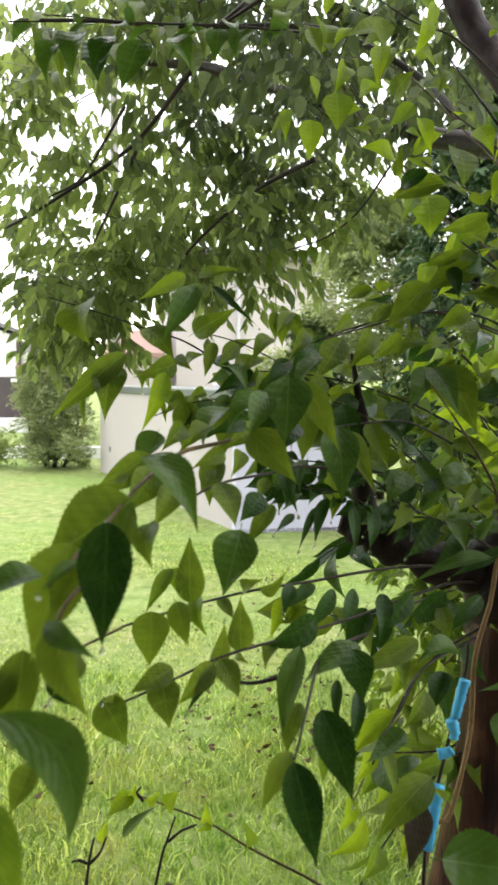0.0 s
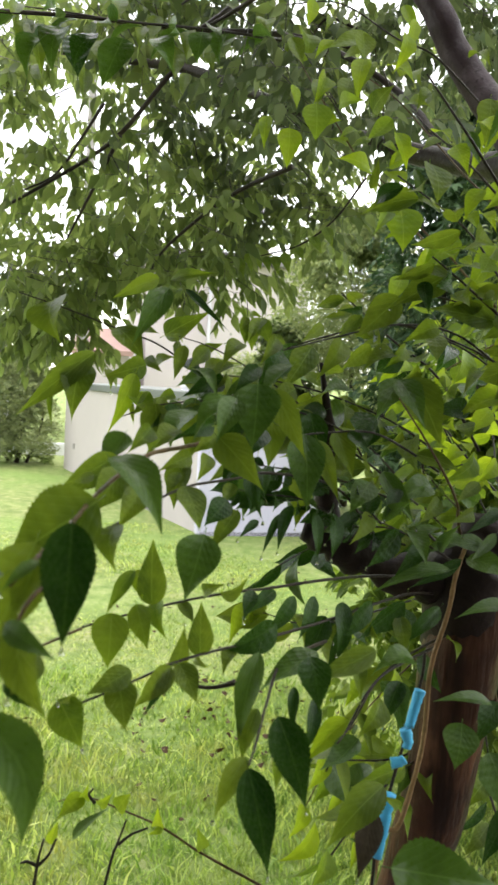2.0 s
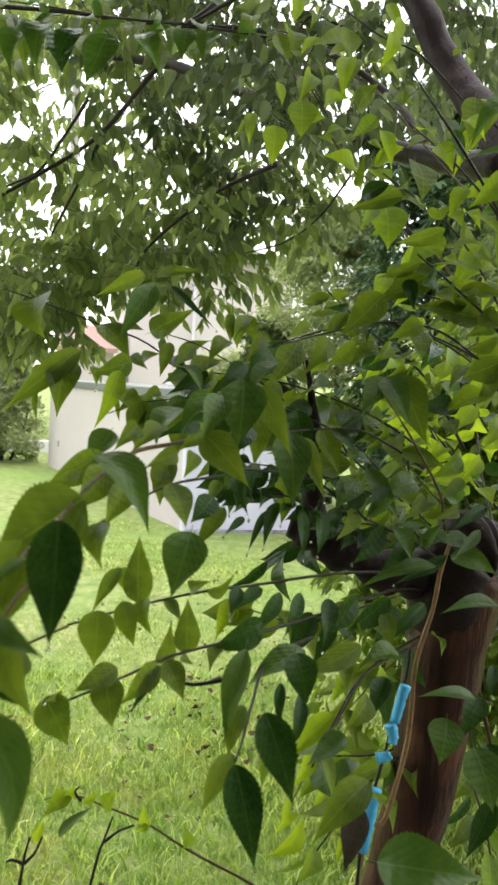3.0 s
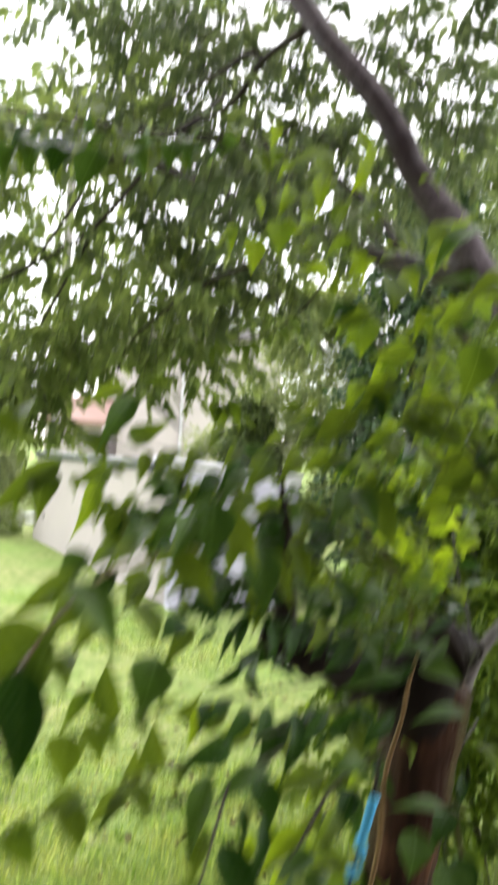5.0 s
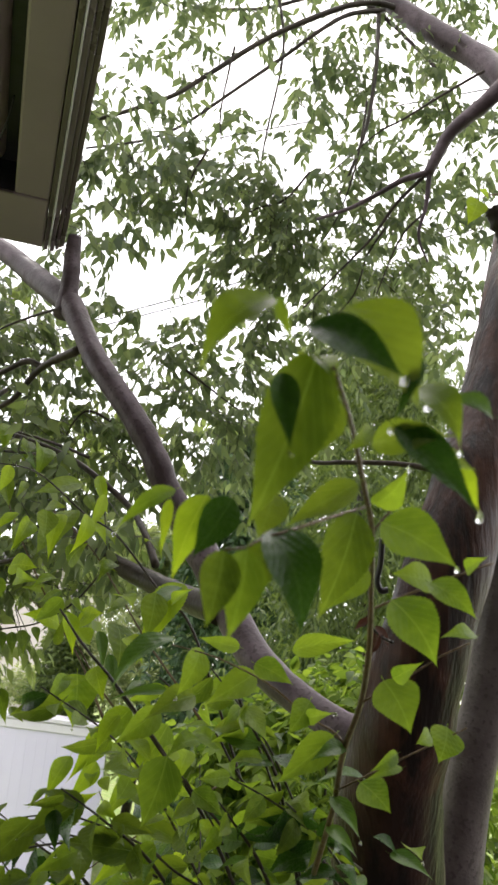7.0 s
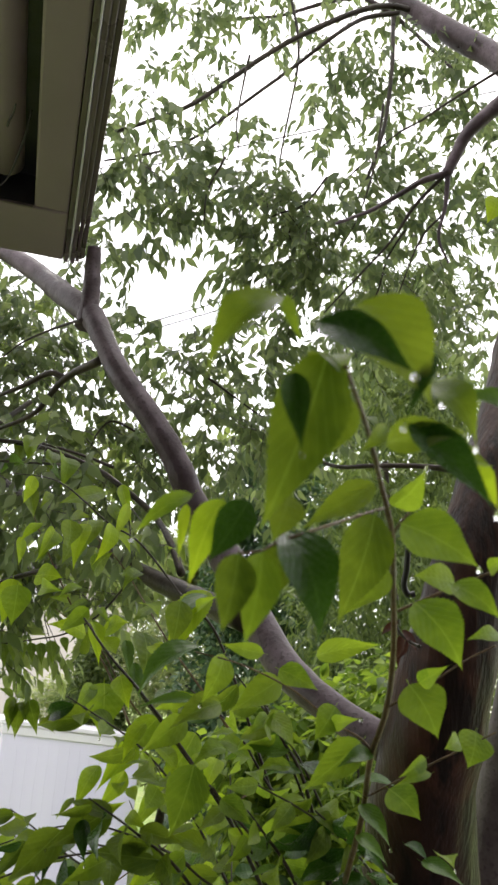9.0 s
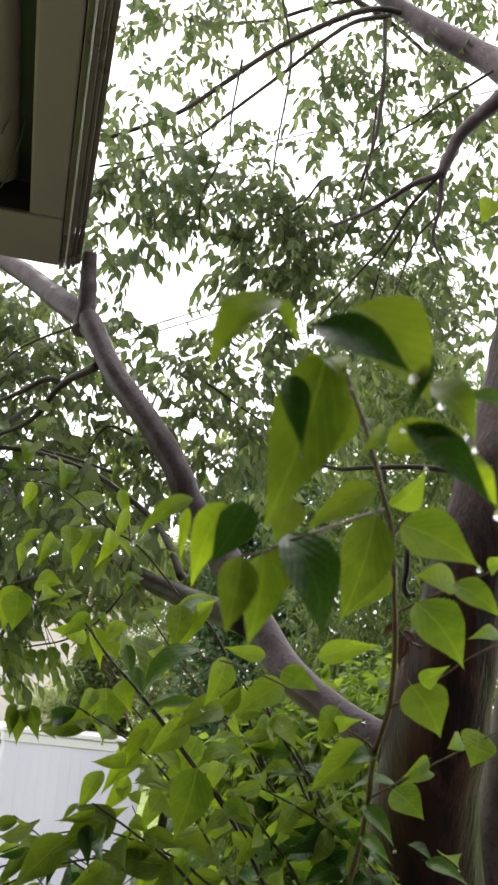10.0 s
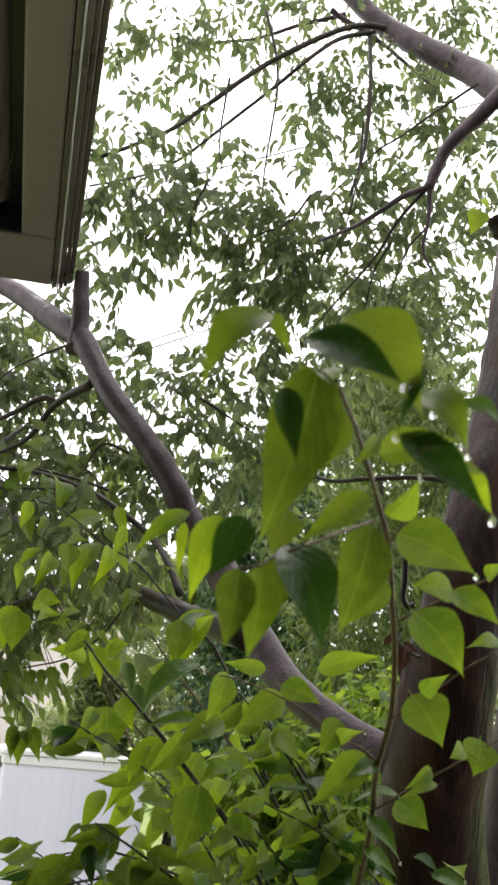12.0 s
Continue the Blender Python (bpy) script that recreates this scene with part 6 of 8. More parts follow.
line = [(0.415, 1.068, 1.669), (0.376, 1.032, 1.691), (0.345, 1.002, 1.672)]
shoot = stem("shoot", line, 0.002, 0.001, STEM_GREEN, tree, 6, 0.15)
spray(shoot, [
    ((0.314, 0.955, 1.696), (0.298, 0.922, 1.651), 0.76, 8, LEAF_WET, 2),
    ((0.349, 0.955, 1.721), (0.266, 0.93, 1.731), 0.24, 10, LEAF_WET, 1),
    ((0.367, 0.984, 1.713), (0.329, 0.951, 1.665), 0.44, 22, LEAF_DARK, None),
    ((0.349, 0.951, 1.662), (0.366, 0.915, 1.596), 0.66, 8, LEAF_WET, 2),
    ((0.37, 0.991, 1.549), (0.329, 0.959, 1.522), 0.40, 12, LEAF, None),
    ((0.376, 0.944, 1.598), (0.334, 0.911, 1.537), 0.35, 16, LEAF_DARK, None),
    ((0.371, 0.963, 1.837), (0.289, 0.937, 1.831), 0.30, 12, LEAF_WET, 1),
    ((0.316, 0.991, 1.893), (0.365, 0.956, 1.877), 0.57, 8, LEAF_WET, 0),
    ((0.285, 0.952, 1.887), (0.184, 0.925, 1.86), 0.23, 10, LEAF_WET, 1),
    ((0.383, 0.998, 1.645), (0.395, 0.962, 1.603), 0.67, -6, LEAF_DARK, None),
])
spray(shoot, [
    ((0.367, 1.091, 1.543), (0.326, 1.057, 1.519), 0.47, -12, LEAF, None),
    ((0.387, 1.006, 1.747), (0.371, 0.972, 1.712), 0.30, 18, LEAF_DARK, None),
])
line = [(0.5, 1.28, 2.107), (0.441, 1.245, 2.135), (0.381, 1.21, 2.161), (0.313, 1.185, 2.182), (0.258, 1.168, 2.193), (0.215, 1.16, 2.191), (0.141, 1.142, 2.169), (0.086, 1.133, 2.149)]
shoot = stem("shoot", line, 0.0022, 0.001, BARK_TWIG, tree, 6, 0.15)
spray(shoot, [
    ((0.118, 1.102, 2.152), (0.081, 1.066, 2.094), 0.50, 8, LEAF, 2),
    ((0.159, 1.1, 2.161), (0.12, 1.065, 2.104), 0.40, -7, LEAF, None),
    ((0.185, 1.122, 2.2), (0.148, 1.087, 2.158), 0.32, 17, LEAF, None),
    ((0.244, 1.14, 2.208), (0.206, 1.105, 2.172), 0.35, -24, LEAF_WET, None),
    ((0.221, 1.13, 2.197), (0.21, 1.093, 2.156), 0.27, 18, LEAF_DARK, None),
    ((0.297, 1.155, 2.181), (0.294, 1.117, 2.14), 0.57, 6, LEAF, 2),
    ((0.355, 1.174, 2.205), (0.325, 1.138, 2.17), 0.25, 16, LEAF_LIT, None),
    ((0.203, 1.128, 2.158), (0.157, 1.094, 2.122), 0.39, -24, LEAF, None),
    ((0.162, 1.045, 2.1), (0.123, 1.015, 2.09), 0.64, 8, LEAF_WET, 0),
    ((0.224, 1.023, 2.112), (0.188, 0.99, 2.059), 0.48, 8, LEAF_WET, 0),
])
spray(shoot, [
    ((0.223, 1.023, 2.112), (0.252, 0.985, 2.049), 0.44, 8, LEAF_WET, 1),
    ((0.241, 1.053, 2.116), (0.281, 1.011, 2.027), 0.49, 10, LEAF, 0),
    ((0.233, 1.116, 2.15), (0.182, 1.082, 2.116), 0.41, 23, LEAF, None),
    ((0.135, 1.134, 2.184), (0.102, 1.099, 2.157), 0.33, -12, LEAF, None),
    ((0.253, 1.136, 2.16), (0.216, 1.101, 2.126), 0.36, -20, LEAF_YOUNG, None),
    ((0.376, 1.188, 2.135), (0.343, 1.15, 2.093), 0.30, 18, LEAF, None),
    ((0.412, 1.183, 2.096), (0.336, 1.148, 2.064), 0.42, 24, LEAF_LIT, None),
    ((0.357, 1.164, 2.077), (0.288, 1.131, 2.071), 0.41, -9, LEAF_DARK, None),
    ((0.427, 1.205, 2.13), (0.39, 1.166, 2.078), 0.40, -15, LEAF, None),
    ((0.134, 1.044, 2.069), (0.074, 1.014, 2.047), 0.36, -7, LEAF_DARK, None),
])
spray(shoot, [
    ((0.192, 1.03, 2.058), (0.142, 0.999, 2.022), 0.24, -13, LEAF_DARK, None),
])
line = [(0.287, 1.041, 1.996), (0.237, 1.025, 2.025), (0.185, 0.99, 2.046), (0.124, 0.952, 2.045), (0.095, 0.933, 2.042)]
shoot = stem("shoot", line, 0.002, 0.001, BARK_TWIG, tree, 6, 0.15)
spray(shoot, [
    ((0.091, 0.894, 2.046), (0.096, 0.86, 1.963), 0.47, 8, LEAF_WET, 0),
    ((0.11, 0.912, 2.038), (0.135, 0.878, 1.971), 0.29, 7, LEAF, None),
    ((0.183, 0.965, 1.987), (0.154, 0.934, 1.95), 0.60, 6, LEAF_WET, 0),
    ((0.267, 1.0, 1.982), (0.203, 0.971, 1.952), 0.42, -10, LEAF_WET, None),
    ((0.063, 0.946, 2.053), (0.101, 0.913, 2.017), 0.46, -26, LEAF_WET, None),
    ((0.201, 0.985, 1.998), (0.239, 0.948, 1.936), 0.29, 15, LEAF_WET, 1),
    ((0.237, 0.998, 1.931), (0.218, 0.965, 1.894), 0.44, -14, LEAF, None),
    ((0.154, 0.971, 2.046), (0.181, 0.938, 2.016), 0.30, -7, LEAF_DARK, None),
    ((0.254, 1.034, 2.018), (0.304, 0.999, 2.002), 0.41, -12, LEAF, None),
    ((0.337, 1.06, 2.019), (0.285, 1.027, 1.983), 0.42, -21, LEAF_YOUNG, None),
])
spray(shoot, [
    ((0.233, 0.977, 1.924), (0.163, 0.95, 1.919), 0.19, -6, LEAF_DARK, None),
    ((0.283, 1.005, 1.928), (0.23, 0.975, 1.9), 0.36, 25, LEAF_WET, None),
    ((0.312, 1.003, 1.919), (0.248, 0.974, 1.897), 0.25, -17, LEAF_WET, None),
])
line = [(0.43, 1.294, 2.239), (0.391, 1.33, 2.289), (0.367, 1.354, 2.324), (0.315, 1.391, 2.383), (0.261, 1.44, 2.462), (0.184, 1.479, 2.519)]
shoot = stem("shoot", line, 0.0026, 0.001, STEM_GREEN, tree, 6, 0.15)
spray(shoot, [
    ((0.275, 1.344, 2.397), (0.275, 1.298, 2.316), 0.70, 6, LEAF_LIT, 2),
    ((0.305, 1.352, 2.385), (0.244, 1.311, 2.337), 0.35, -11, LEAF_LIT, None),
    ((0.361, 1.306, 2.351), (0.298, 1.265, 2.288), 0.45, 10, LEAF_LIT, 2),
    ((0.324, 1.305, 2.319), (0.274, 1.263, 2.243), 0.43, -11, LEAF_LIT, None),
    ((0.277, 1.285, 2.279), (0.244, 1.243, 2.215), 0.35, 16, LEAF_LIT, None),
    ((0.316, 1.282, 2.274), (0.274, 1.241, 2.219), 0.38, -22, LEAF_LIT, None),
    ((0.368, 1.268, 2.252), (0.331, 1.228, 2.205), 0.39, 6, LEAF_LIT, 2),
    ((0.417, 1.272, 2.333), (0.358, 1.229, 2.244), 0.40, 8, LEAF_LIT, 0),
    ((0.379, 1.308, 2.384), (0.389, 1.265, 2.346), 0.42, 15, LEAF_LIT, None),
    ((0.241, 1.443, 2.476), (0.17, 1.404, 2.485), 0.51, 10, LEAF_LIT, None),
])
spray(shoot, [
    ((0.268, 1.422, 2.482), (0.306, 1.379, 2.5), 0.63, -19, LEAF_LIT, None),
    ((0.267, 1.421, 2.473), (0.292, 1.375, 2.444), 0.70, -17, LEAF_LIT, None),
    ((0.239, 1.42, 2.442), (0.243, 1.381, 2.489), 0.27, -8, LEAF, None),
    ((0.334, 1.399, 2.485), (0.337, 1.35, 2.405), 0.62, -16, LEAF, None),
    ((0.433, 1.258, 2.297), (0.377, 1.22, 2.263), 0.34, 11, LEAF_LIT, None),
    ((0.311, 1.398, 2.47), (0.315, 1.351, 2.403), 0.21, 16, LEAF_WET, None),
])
line = [(0.481, 1.278, 2.329), (0.443, 1.304, 2.38), (0.425, 1.317, 2.403), (0.379, 1.364, 2.465), (0.331, 1.423, 2.543), (0.279, 1.482, 2.621), (0.203, 1.542, 2.693)]
shoot = stem("shoot", line, 0.0026, 0.001, STEM_GREEN, tree, 6, 0.15)
spray(shoot, [
    ((0.1, 1.538, 2.571), (0.095, 1.486, 2.483), 0.44, 5, LEAF_LIT, 2),
    ((0.057, 1.541, 2.591), (0.053, 1.49, 2.513), 0.27, 7, LEAF_LIT, None),
    ((0.042, 1.541, 2.574), (0.022, 1.493, 2.524), 0.24, -25, LEAF, None),
    ((0.14, 1.536, 2.58), (0.19, 1.488, 2.575), 0.65, 6, LEAF_LIT, 2),
    ((0.418, 1.269, 2.549), (0.349, 1.224, 2.411), 0.32, 14, LEAF_LIT, 1),
    ((0.413, 1.258, 2.542), (0.348, 1.218, 2.464), 0.28, 10, LEAF_WET, 1),
    ((0.244, 1.541, 2.7), (0.21, 1.49, 2.605), 0.40, 20, LEAF, None),
    ((0.162, 1.542, 2.67), (0.135, 1.493, 2.596), 0.39, -21, LEAF_LIT, None),
    ((0.288, 1.485, 2.658), (0.319, 1.437, 2.624), 0.85, -25, LEAF, None),
    ((0.346, 1.401, 2.529), (0.309, 1.359, 2.496), 0.31, 22, LEAF, None),
])
spray(shoot, [
    ((0.207, 1.51, 2.541), (0.161, 1.467, 2.536), 0.24, -20, LEAF, None),
    ((0.25, 1.596, 2.769), (0.16, 1.55, 2.723), 0.39, 13, LEAF, None),
    ((0.28, 1.337, 2.692), (0.257, 1.293, 2.616), 0.23, -12, LEAF_LIT, None),
    ((0.227, 1.511, 2.563), (0.181, 1.466, 2.532), 0.33, 22, LEAF_YOUNG, None),
    ((0.099, 1.603, 2.76), (0.12, 1.55, 2.69), 0.36, 9, LEAF, None),
    ((0.432, 1.242, 2.217), (0.395, 1.203, 2.179), 0.30, 19, LEAF_LIT, None),
])
line = [(0.098, 0.967, 1.458), (0.077, 0.979, 1.465), (0.003, 1.005, 1.488), (-0.05, 1.019, 1.513), (-0.104, 1.033, 1.527), (-0.158, 1.047, 1.537), (-0.192, 1.048, 1.528)]
shoot = stem("shoot", line, 0.002, 0.0008, STEM_GREEN, tree, 6, 0.15)
spray(shoot, [
    ((-0.157, 1.037, 1.545), (-0.187, 1.005, 1.525), 0.51, 25, LEAF_LIT, None),
    ((-0.141, 1.036, 1.536), (-0.113, 1.005, 1.569), 0.36, 16, LEAF_LIT, None),
    ((-0.111, 1.034, 1.527), (-0.091, 1.004, 1.567), 0.42, -21, LEAF_LIT, None),
    ((-0.158, 1.047, 1.538), (-0.147, 1.017, 1.575), 0.36, 7, LEAF_LIT, None),
    ((-0.054, 1.02, 1.515), (-0.056, 0.992, 1.563), 0.30, -7, LEAF_LIT, None),
    ((-0.167, 1.024, 1.492), (-0.112, 0.994, 1.555), 0.17, -10, LEAF_WET, None),
    ((-0.196, 1.024, 1.483), (-0.181, 0.996, 1.531), 0.24, 6, LEAF_LIT, None),
    ((-0.05, 1.019, 1.513), (-0.07, 0.989, 1.519), 0.30, 12, LEAF_LIT, None),
    ((0.003, 1.005, 1.493), (-0.006, 0.978, 1.542), 0.30, 12, LEAF_YOUNG, None),
])
line = [(0.287, 2.162, 2.974), (0.203, 2.218, 3.012), (0.069, 2.276, 3.049), (-0.069, 2.281, 3.041), (-0.197, 2.338, 3.072), (-0.322, 2.343, 3.076), (-0.491, 2.403, 3.115), (-0.652, 2.41, 3.128)]
shoot = stem("shoot", line, 0.005, 0.002, BARK_TWIG, tree, 6, 0.15)
spray(shoot, [
    ((-0.579, 2.3, 3.046), (-0.571, 2.224, 2.917), 0.36, 8, LEAF, None),
    ((-0.56, 2.299, 3.035), (-0.514, 2.217, 2.854), 0.33, -19, LEAF, None),
    ((-0.508, 2.244, 3.007), (-0.542, 2.173, 2.901), 0.25, -13, LEAF_DARK, None),
    ((-0.432, 2.24, 2.993), (-0.41, 2.164, 2.851), 0.49, 6, LEAF_DARK, 2),
    ((-0.371, 2.289, 3.002), (-0.324, 2.21, 2.858), 0.37, 8, LEAF, None),
    ((-0.319, 2.286, 2.982), (-0.296, 2.212, 2.893), 0.30, -21, LEAF, None),
    ((-0.324, 2.296, 3.112), (-0.329, 2.222, 3.01), 0.36, -7, LEAF, None),
    ((-0.377, 2.299, 3.124), (-0.369, 2.226, 3.046), 0.36, -13, LEAF, None),
    ((-0.23, 2.289, 3.074), (-0.234, 2.215, 2.97), 0.36, 12, LEAF, None),
    ((-0.183, 2.282, 2.997), (-0.164, 2.206, 2.879), 0.42, -20, LEAF, None),
])
spray(shoot, [
    ((-0.089, 2.228, 3.005), (-0.063, 2.153, 2.884), 0.38, 15, LEAF, None),
    ((-0.05, 2.279, 3.029), (-0.048, 2.205, 2.93), 0.33, -8, LEAF, None),
    ((0.068, 2.175, 3.035), (0.07, 2.102, 2.912), 0.35, 12, LEAF_YOUNG, None),
    ((0.15, 2.065, 2.96), (0.15, 1.996, 2.84), 0.45, -21, LEAF_YOUNG, None),
    ((-0.042, 2.285, 3.115), (0.009, 2.211, 3.039), 0.34, -7, LEAF, None),
    ((-0.608, 2.305, 3.089), (-0.595, 2.229, 2.978), 0.30, -17, LEAF, None),
    ((-0.511, 2.35, 3.078), (-0.473, 2.273, 2.977), 0.30, -18, LEAF, None),
    ((-0.416, 2.346, 3.068), (-0.403, 2.27, 2.963), 0.30, 20, LEAF, None),
    ((-0.269, 2.289, 3.046), (-0.263, 2.214, 2.939), 0.30, -15, LEAF, None),
    ((-0.138, 2.283, 3.038), (-0.137, 2.207, 2.916), 0.31, 7, LEAF, None),
])
spray(shoot, [
    ((0.022, 2.278, 3.054), (0.034, 2.204, 2.952), 0.30, 9, LEAF, None),
    ((0.117, 2.17, 2.998), (0.111, 2.099, 2.889), 0.31, -10, LEAF, None),
    ((-0.435, 2.389, 2.961), (-0.423, 2.31, 2.845), 0.31, -25, LEAF, None),
    ((-0.555, 2.394, 2.97), (-0.526, 2.314, 2.852), 0.33, 21, LEAF, None),
    ((-0.146, 2.378, 2.96), (-0.151, 2.301, 2.864), 0.30, 6, LEAF, None),
])
line = [(0.324, 1.328, 2.332), (0.282, 1.417, 2.42), (0.228, 1.475, 2.499), (0.146, 1.539, 2.643), (0.104, 1.598, 2.734)]
shoot = stem("shoot", line, 0.0022, 0.001, STEM_GREEN, tree, 6, 0.15)
spray(shoot, [
    ((0.219, 1.459, 2.673), (0.204, 1.409, 2.574), 0.31, 12, LEAF_LIT, 1),
    ((0.264, 1.456, 2.665), (0.301, 1.409, 2.617), 0.50, -15, LEAF_LIT, None),
    ((0.188, 1.491, 2.688), (0.226, 1.446, 2.683), 0.40, 9, LEAF, None),
    ((0.151, 1.541, 2.664), (0.143, 1.491, 2.597), 0.37, 6, LEAF, 2),
    ((0.207, 1.539, 2.667), (0.183, 1.489, 2.599), 0.45, 6, LEAF, 2),
    ((0.103, 1.542, 2.651), (0.108, 1.492, 2.59), 0.25, -17, LEAF_LIT, None),
    ((0.257, 1.44, 2.711), (0.285, 1.393, 2.657), 0.27, 25, LEAF, None),
    ((0.269, 1.391, 2.737), (0.292, 1.343, 2.652), 0.21, 10, LEAF_LIT, 1),
    ((0.274, 1.402, 2.487), (0.307, 1.36, 2.497), 0.58, -11, LEAF_LIT, None),
    ((0.236, 1.448, 2.536), (0.196, 1.404, 2.505), 0.24, 8, LEAF, None),
])
spray(shoot, [
    ((0.289, 1.409, 2.584), (0.322, 1.365, 2.567), 0.39, 7, LEAF, None),
    ((0.334, 1.383, 2.532), (0.352, 1.34, 2.507), 0.77, -19, LEAF_LIT, None),
    ((0.257, 1.426, 2.521), (0.279, 1.38, 2.491), 0.24, 14, LEAF_YOUNG, None),
    ((0.398, 1.31, 2.387), (0.414, 1.267, 2.349), 0.44, -7, LEAF_LIT, None),
    ((0.38, 1.311, 2.395), (0.34, 1.271, 2.361), 0.29, 15, LEAF_WET, None),
    ((0.259, 1.345, 2.394), (0.226, 1.302, 2.34), 0.33, -10, LEAF_YOUNG, None),
    ((0.304, 1.38, 2.469), (0.315, 1.334, 2.407), 0.18, 10, LEAF_WET, None),
    ((0.242, 1.471, 2.587), (0.271, 1.43, 2.623), 0.67, -17, LEAF, None),
])
line = [(0.323, 1.029, 1.873), (0.262, 0.975, 1.911), (0.212, 0.949, 1.935), (0.167, 0.933, 1.956)]
shoot = stem("shoot", line, 0.0018, 0.001, BARK_TWIG, tree, 6, 0.15)
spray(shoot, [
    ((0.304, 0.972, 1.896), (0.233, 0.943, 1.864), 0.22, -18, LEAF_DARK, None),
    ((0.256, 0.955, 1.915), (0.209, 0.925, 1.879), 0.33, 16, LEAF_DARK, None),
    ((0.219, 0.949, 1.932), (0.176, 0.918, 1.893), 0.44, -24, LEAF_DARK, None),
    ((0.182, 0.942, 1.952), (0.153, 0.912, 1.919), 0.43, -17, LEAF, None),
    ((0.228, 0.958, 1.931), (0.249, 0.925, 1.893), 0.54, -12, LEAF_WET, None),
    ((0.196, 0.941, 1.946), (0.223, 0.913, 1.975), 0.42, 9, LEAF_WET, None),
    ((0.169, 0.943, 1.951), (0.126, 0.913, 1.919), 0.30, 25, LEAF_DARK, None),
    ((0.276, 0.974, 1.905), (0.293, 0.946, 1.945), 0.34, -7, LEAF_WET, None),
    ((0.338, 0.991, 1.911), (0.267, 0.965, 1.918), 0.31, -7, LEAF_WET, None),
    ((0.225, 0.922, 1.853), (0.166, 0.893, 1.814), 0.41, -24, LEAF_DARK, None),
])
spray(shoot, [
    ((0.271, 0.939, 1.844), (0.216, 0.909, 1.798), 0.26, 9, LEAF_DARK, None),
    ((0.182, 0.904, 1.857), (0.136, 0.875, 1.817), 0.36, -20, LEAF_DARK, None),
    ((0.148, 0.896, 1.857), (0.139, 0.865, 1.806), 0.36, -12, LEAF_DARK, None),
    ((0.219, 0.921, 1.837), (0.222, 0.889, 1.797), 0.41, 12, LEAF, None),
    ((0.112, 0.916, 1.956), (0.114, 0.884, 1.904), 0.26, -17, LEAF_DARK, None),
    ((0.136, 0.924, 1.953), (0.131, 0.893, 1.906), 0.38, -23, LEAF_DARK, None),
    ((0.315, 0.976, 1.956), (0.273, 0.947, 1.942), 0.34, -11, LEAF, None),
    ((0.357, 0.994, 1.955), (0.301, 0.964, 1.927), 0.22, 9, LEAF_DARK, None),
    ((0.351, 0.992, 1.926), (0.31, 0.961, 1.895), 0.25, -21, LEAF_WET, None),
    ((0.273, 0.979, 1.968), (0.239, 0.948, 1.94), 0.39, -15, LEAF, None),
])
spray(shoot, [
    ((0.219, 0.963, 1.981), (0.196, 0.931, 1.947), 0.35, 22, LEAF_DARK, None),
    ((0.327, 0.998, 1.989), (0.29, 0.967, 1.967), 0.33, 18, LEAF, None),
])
line = [(0.114, 3.022, 2.641), (0.077, 3.113, 2.554), (0.078, 3.142, 2.466), (0.086, 3.18, 2.344)]
shoot = stem("shoot", line, 0.003, 0.0015, BARK_TWIG, tree, 6, 0.15)
spray(shoot, [
    ((0.079, 3.127, 2.348), (0.022, 3.038, 2.372), 0.28, 10, LEAF, 0),
    ((0.084, 3.127, 2.343), (0.053, 3.06, 2.283), 0.39, 10, LEAF, 2),
    ((0.078, 3.133, 2.329), (0.08, 3.073, 2.225), 0.43, 10, LEAF, 0),
    ((0.102, 3.129, 2.326), (0.106, 3.075, 2.204), 0.50, 10, LEAF, 0),
    ((0.117, 3.124, 2.331), (0.141, 3.05, 2.255), 0.31, 10, LEAF, 1),
    ((0.132, 3.118, 2.34), (0.181, 3.053, 2.22), 0.41, 10, LEAF, 0),
    ((0.184, 3.127, 2.277), (0.241, 3.036, 2.232), 0.27, 10, LEAF, 0),
    ((0.095, 3.122, 2.353), (0.146, 3.023, 2.334), 0.24, 10, LEAF, 1),
])
line = [(0.404, 2.497, 2.732), (0.329, 2.603, 2.623), (0.235, 2.7, 2.556), (0.132, 2.785, 2.531), (0.006, 2.875, 2.508)]
shoot = stem("shoot", line, 0.004, 0.002, BARK_TWIG, tree, 6, 0.15)
spray(shoot, [
    ((0.036, 2.76, 2.508), (0.054, 2.697, 2.434), 0.34, 10, LEAF, 0),
    ((0.096, 2.745, 2.515), (0.109, 2.677, 2.458), 0.30, 10, LEAF, 0),
    ((0.122, 2.738, 2.517), (0.137, 2.673, 2.45), 0.32, 10, LEAF, 0),
    ((0.152, 2.731, 2.519), (0.166, 2.669, 2.442), 0.35, 10, LEAF, 0),
    ((0.182, 2.721, 2.528), (0.2, 2.66, 2.447), 0.36, 10, LEAF, 0),
    ((0.219, 2.656, 2.538), (0.238, 2.588, 2.482), 0.30, 10, LEAF, 0),
    ((0.063, 2.749, 2.524), (0.079, 2.685, 2.453), 0.33, 10, LEAF, 2),
    ((0.257, 2.586, 2.561), (0.288, 2.52, 2.496), 0.32, 10, LEAF, 0),
    ((0.295, 2.567, 2.591), (0.318, 2.507, 2.514), 0.36, 10, LEAF, 0),
])
line = [(-0.112, 0.684, 1.882), (-0.14, 0.584, 1.892), (-0.152, 0.525, 1.9), (-0.165, 0.485, 1.902)]
shoot = stem("shoot", line, 0.0013, 0.0009, STEM_GREEN, tree, 6, 0.15)
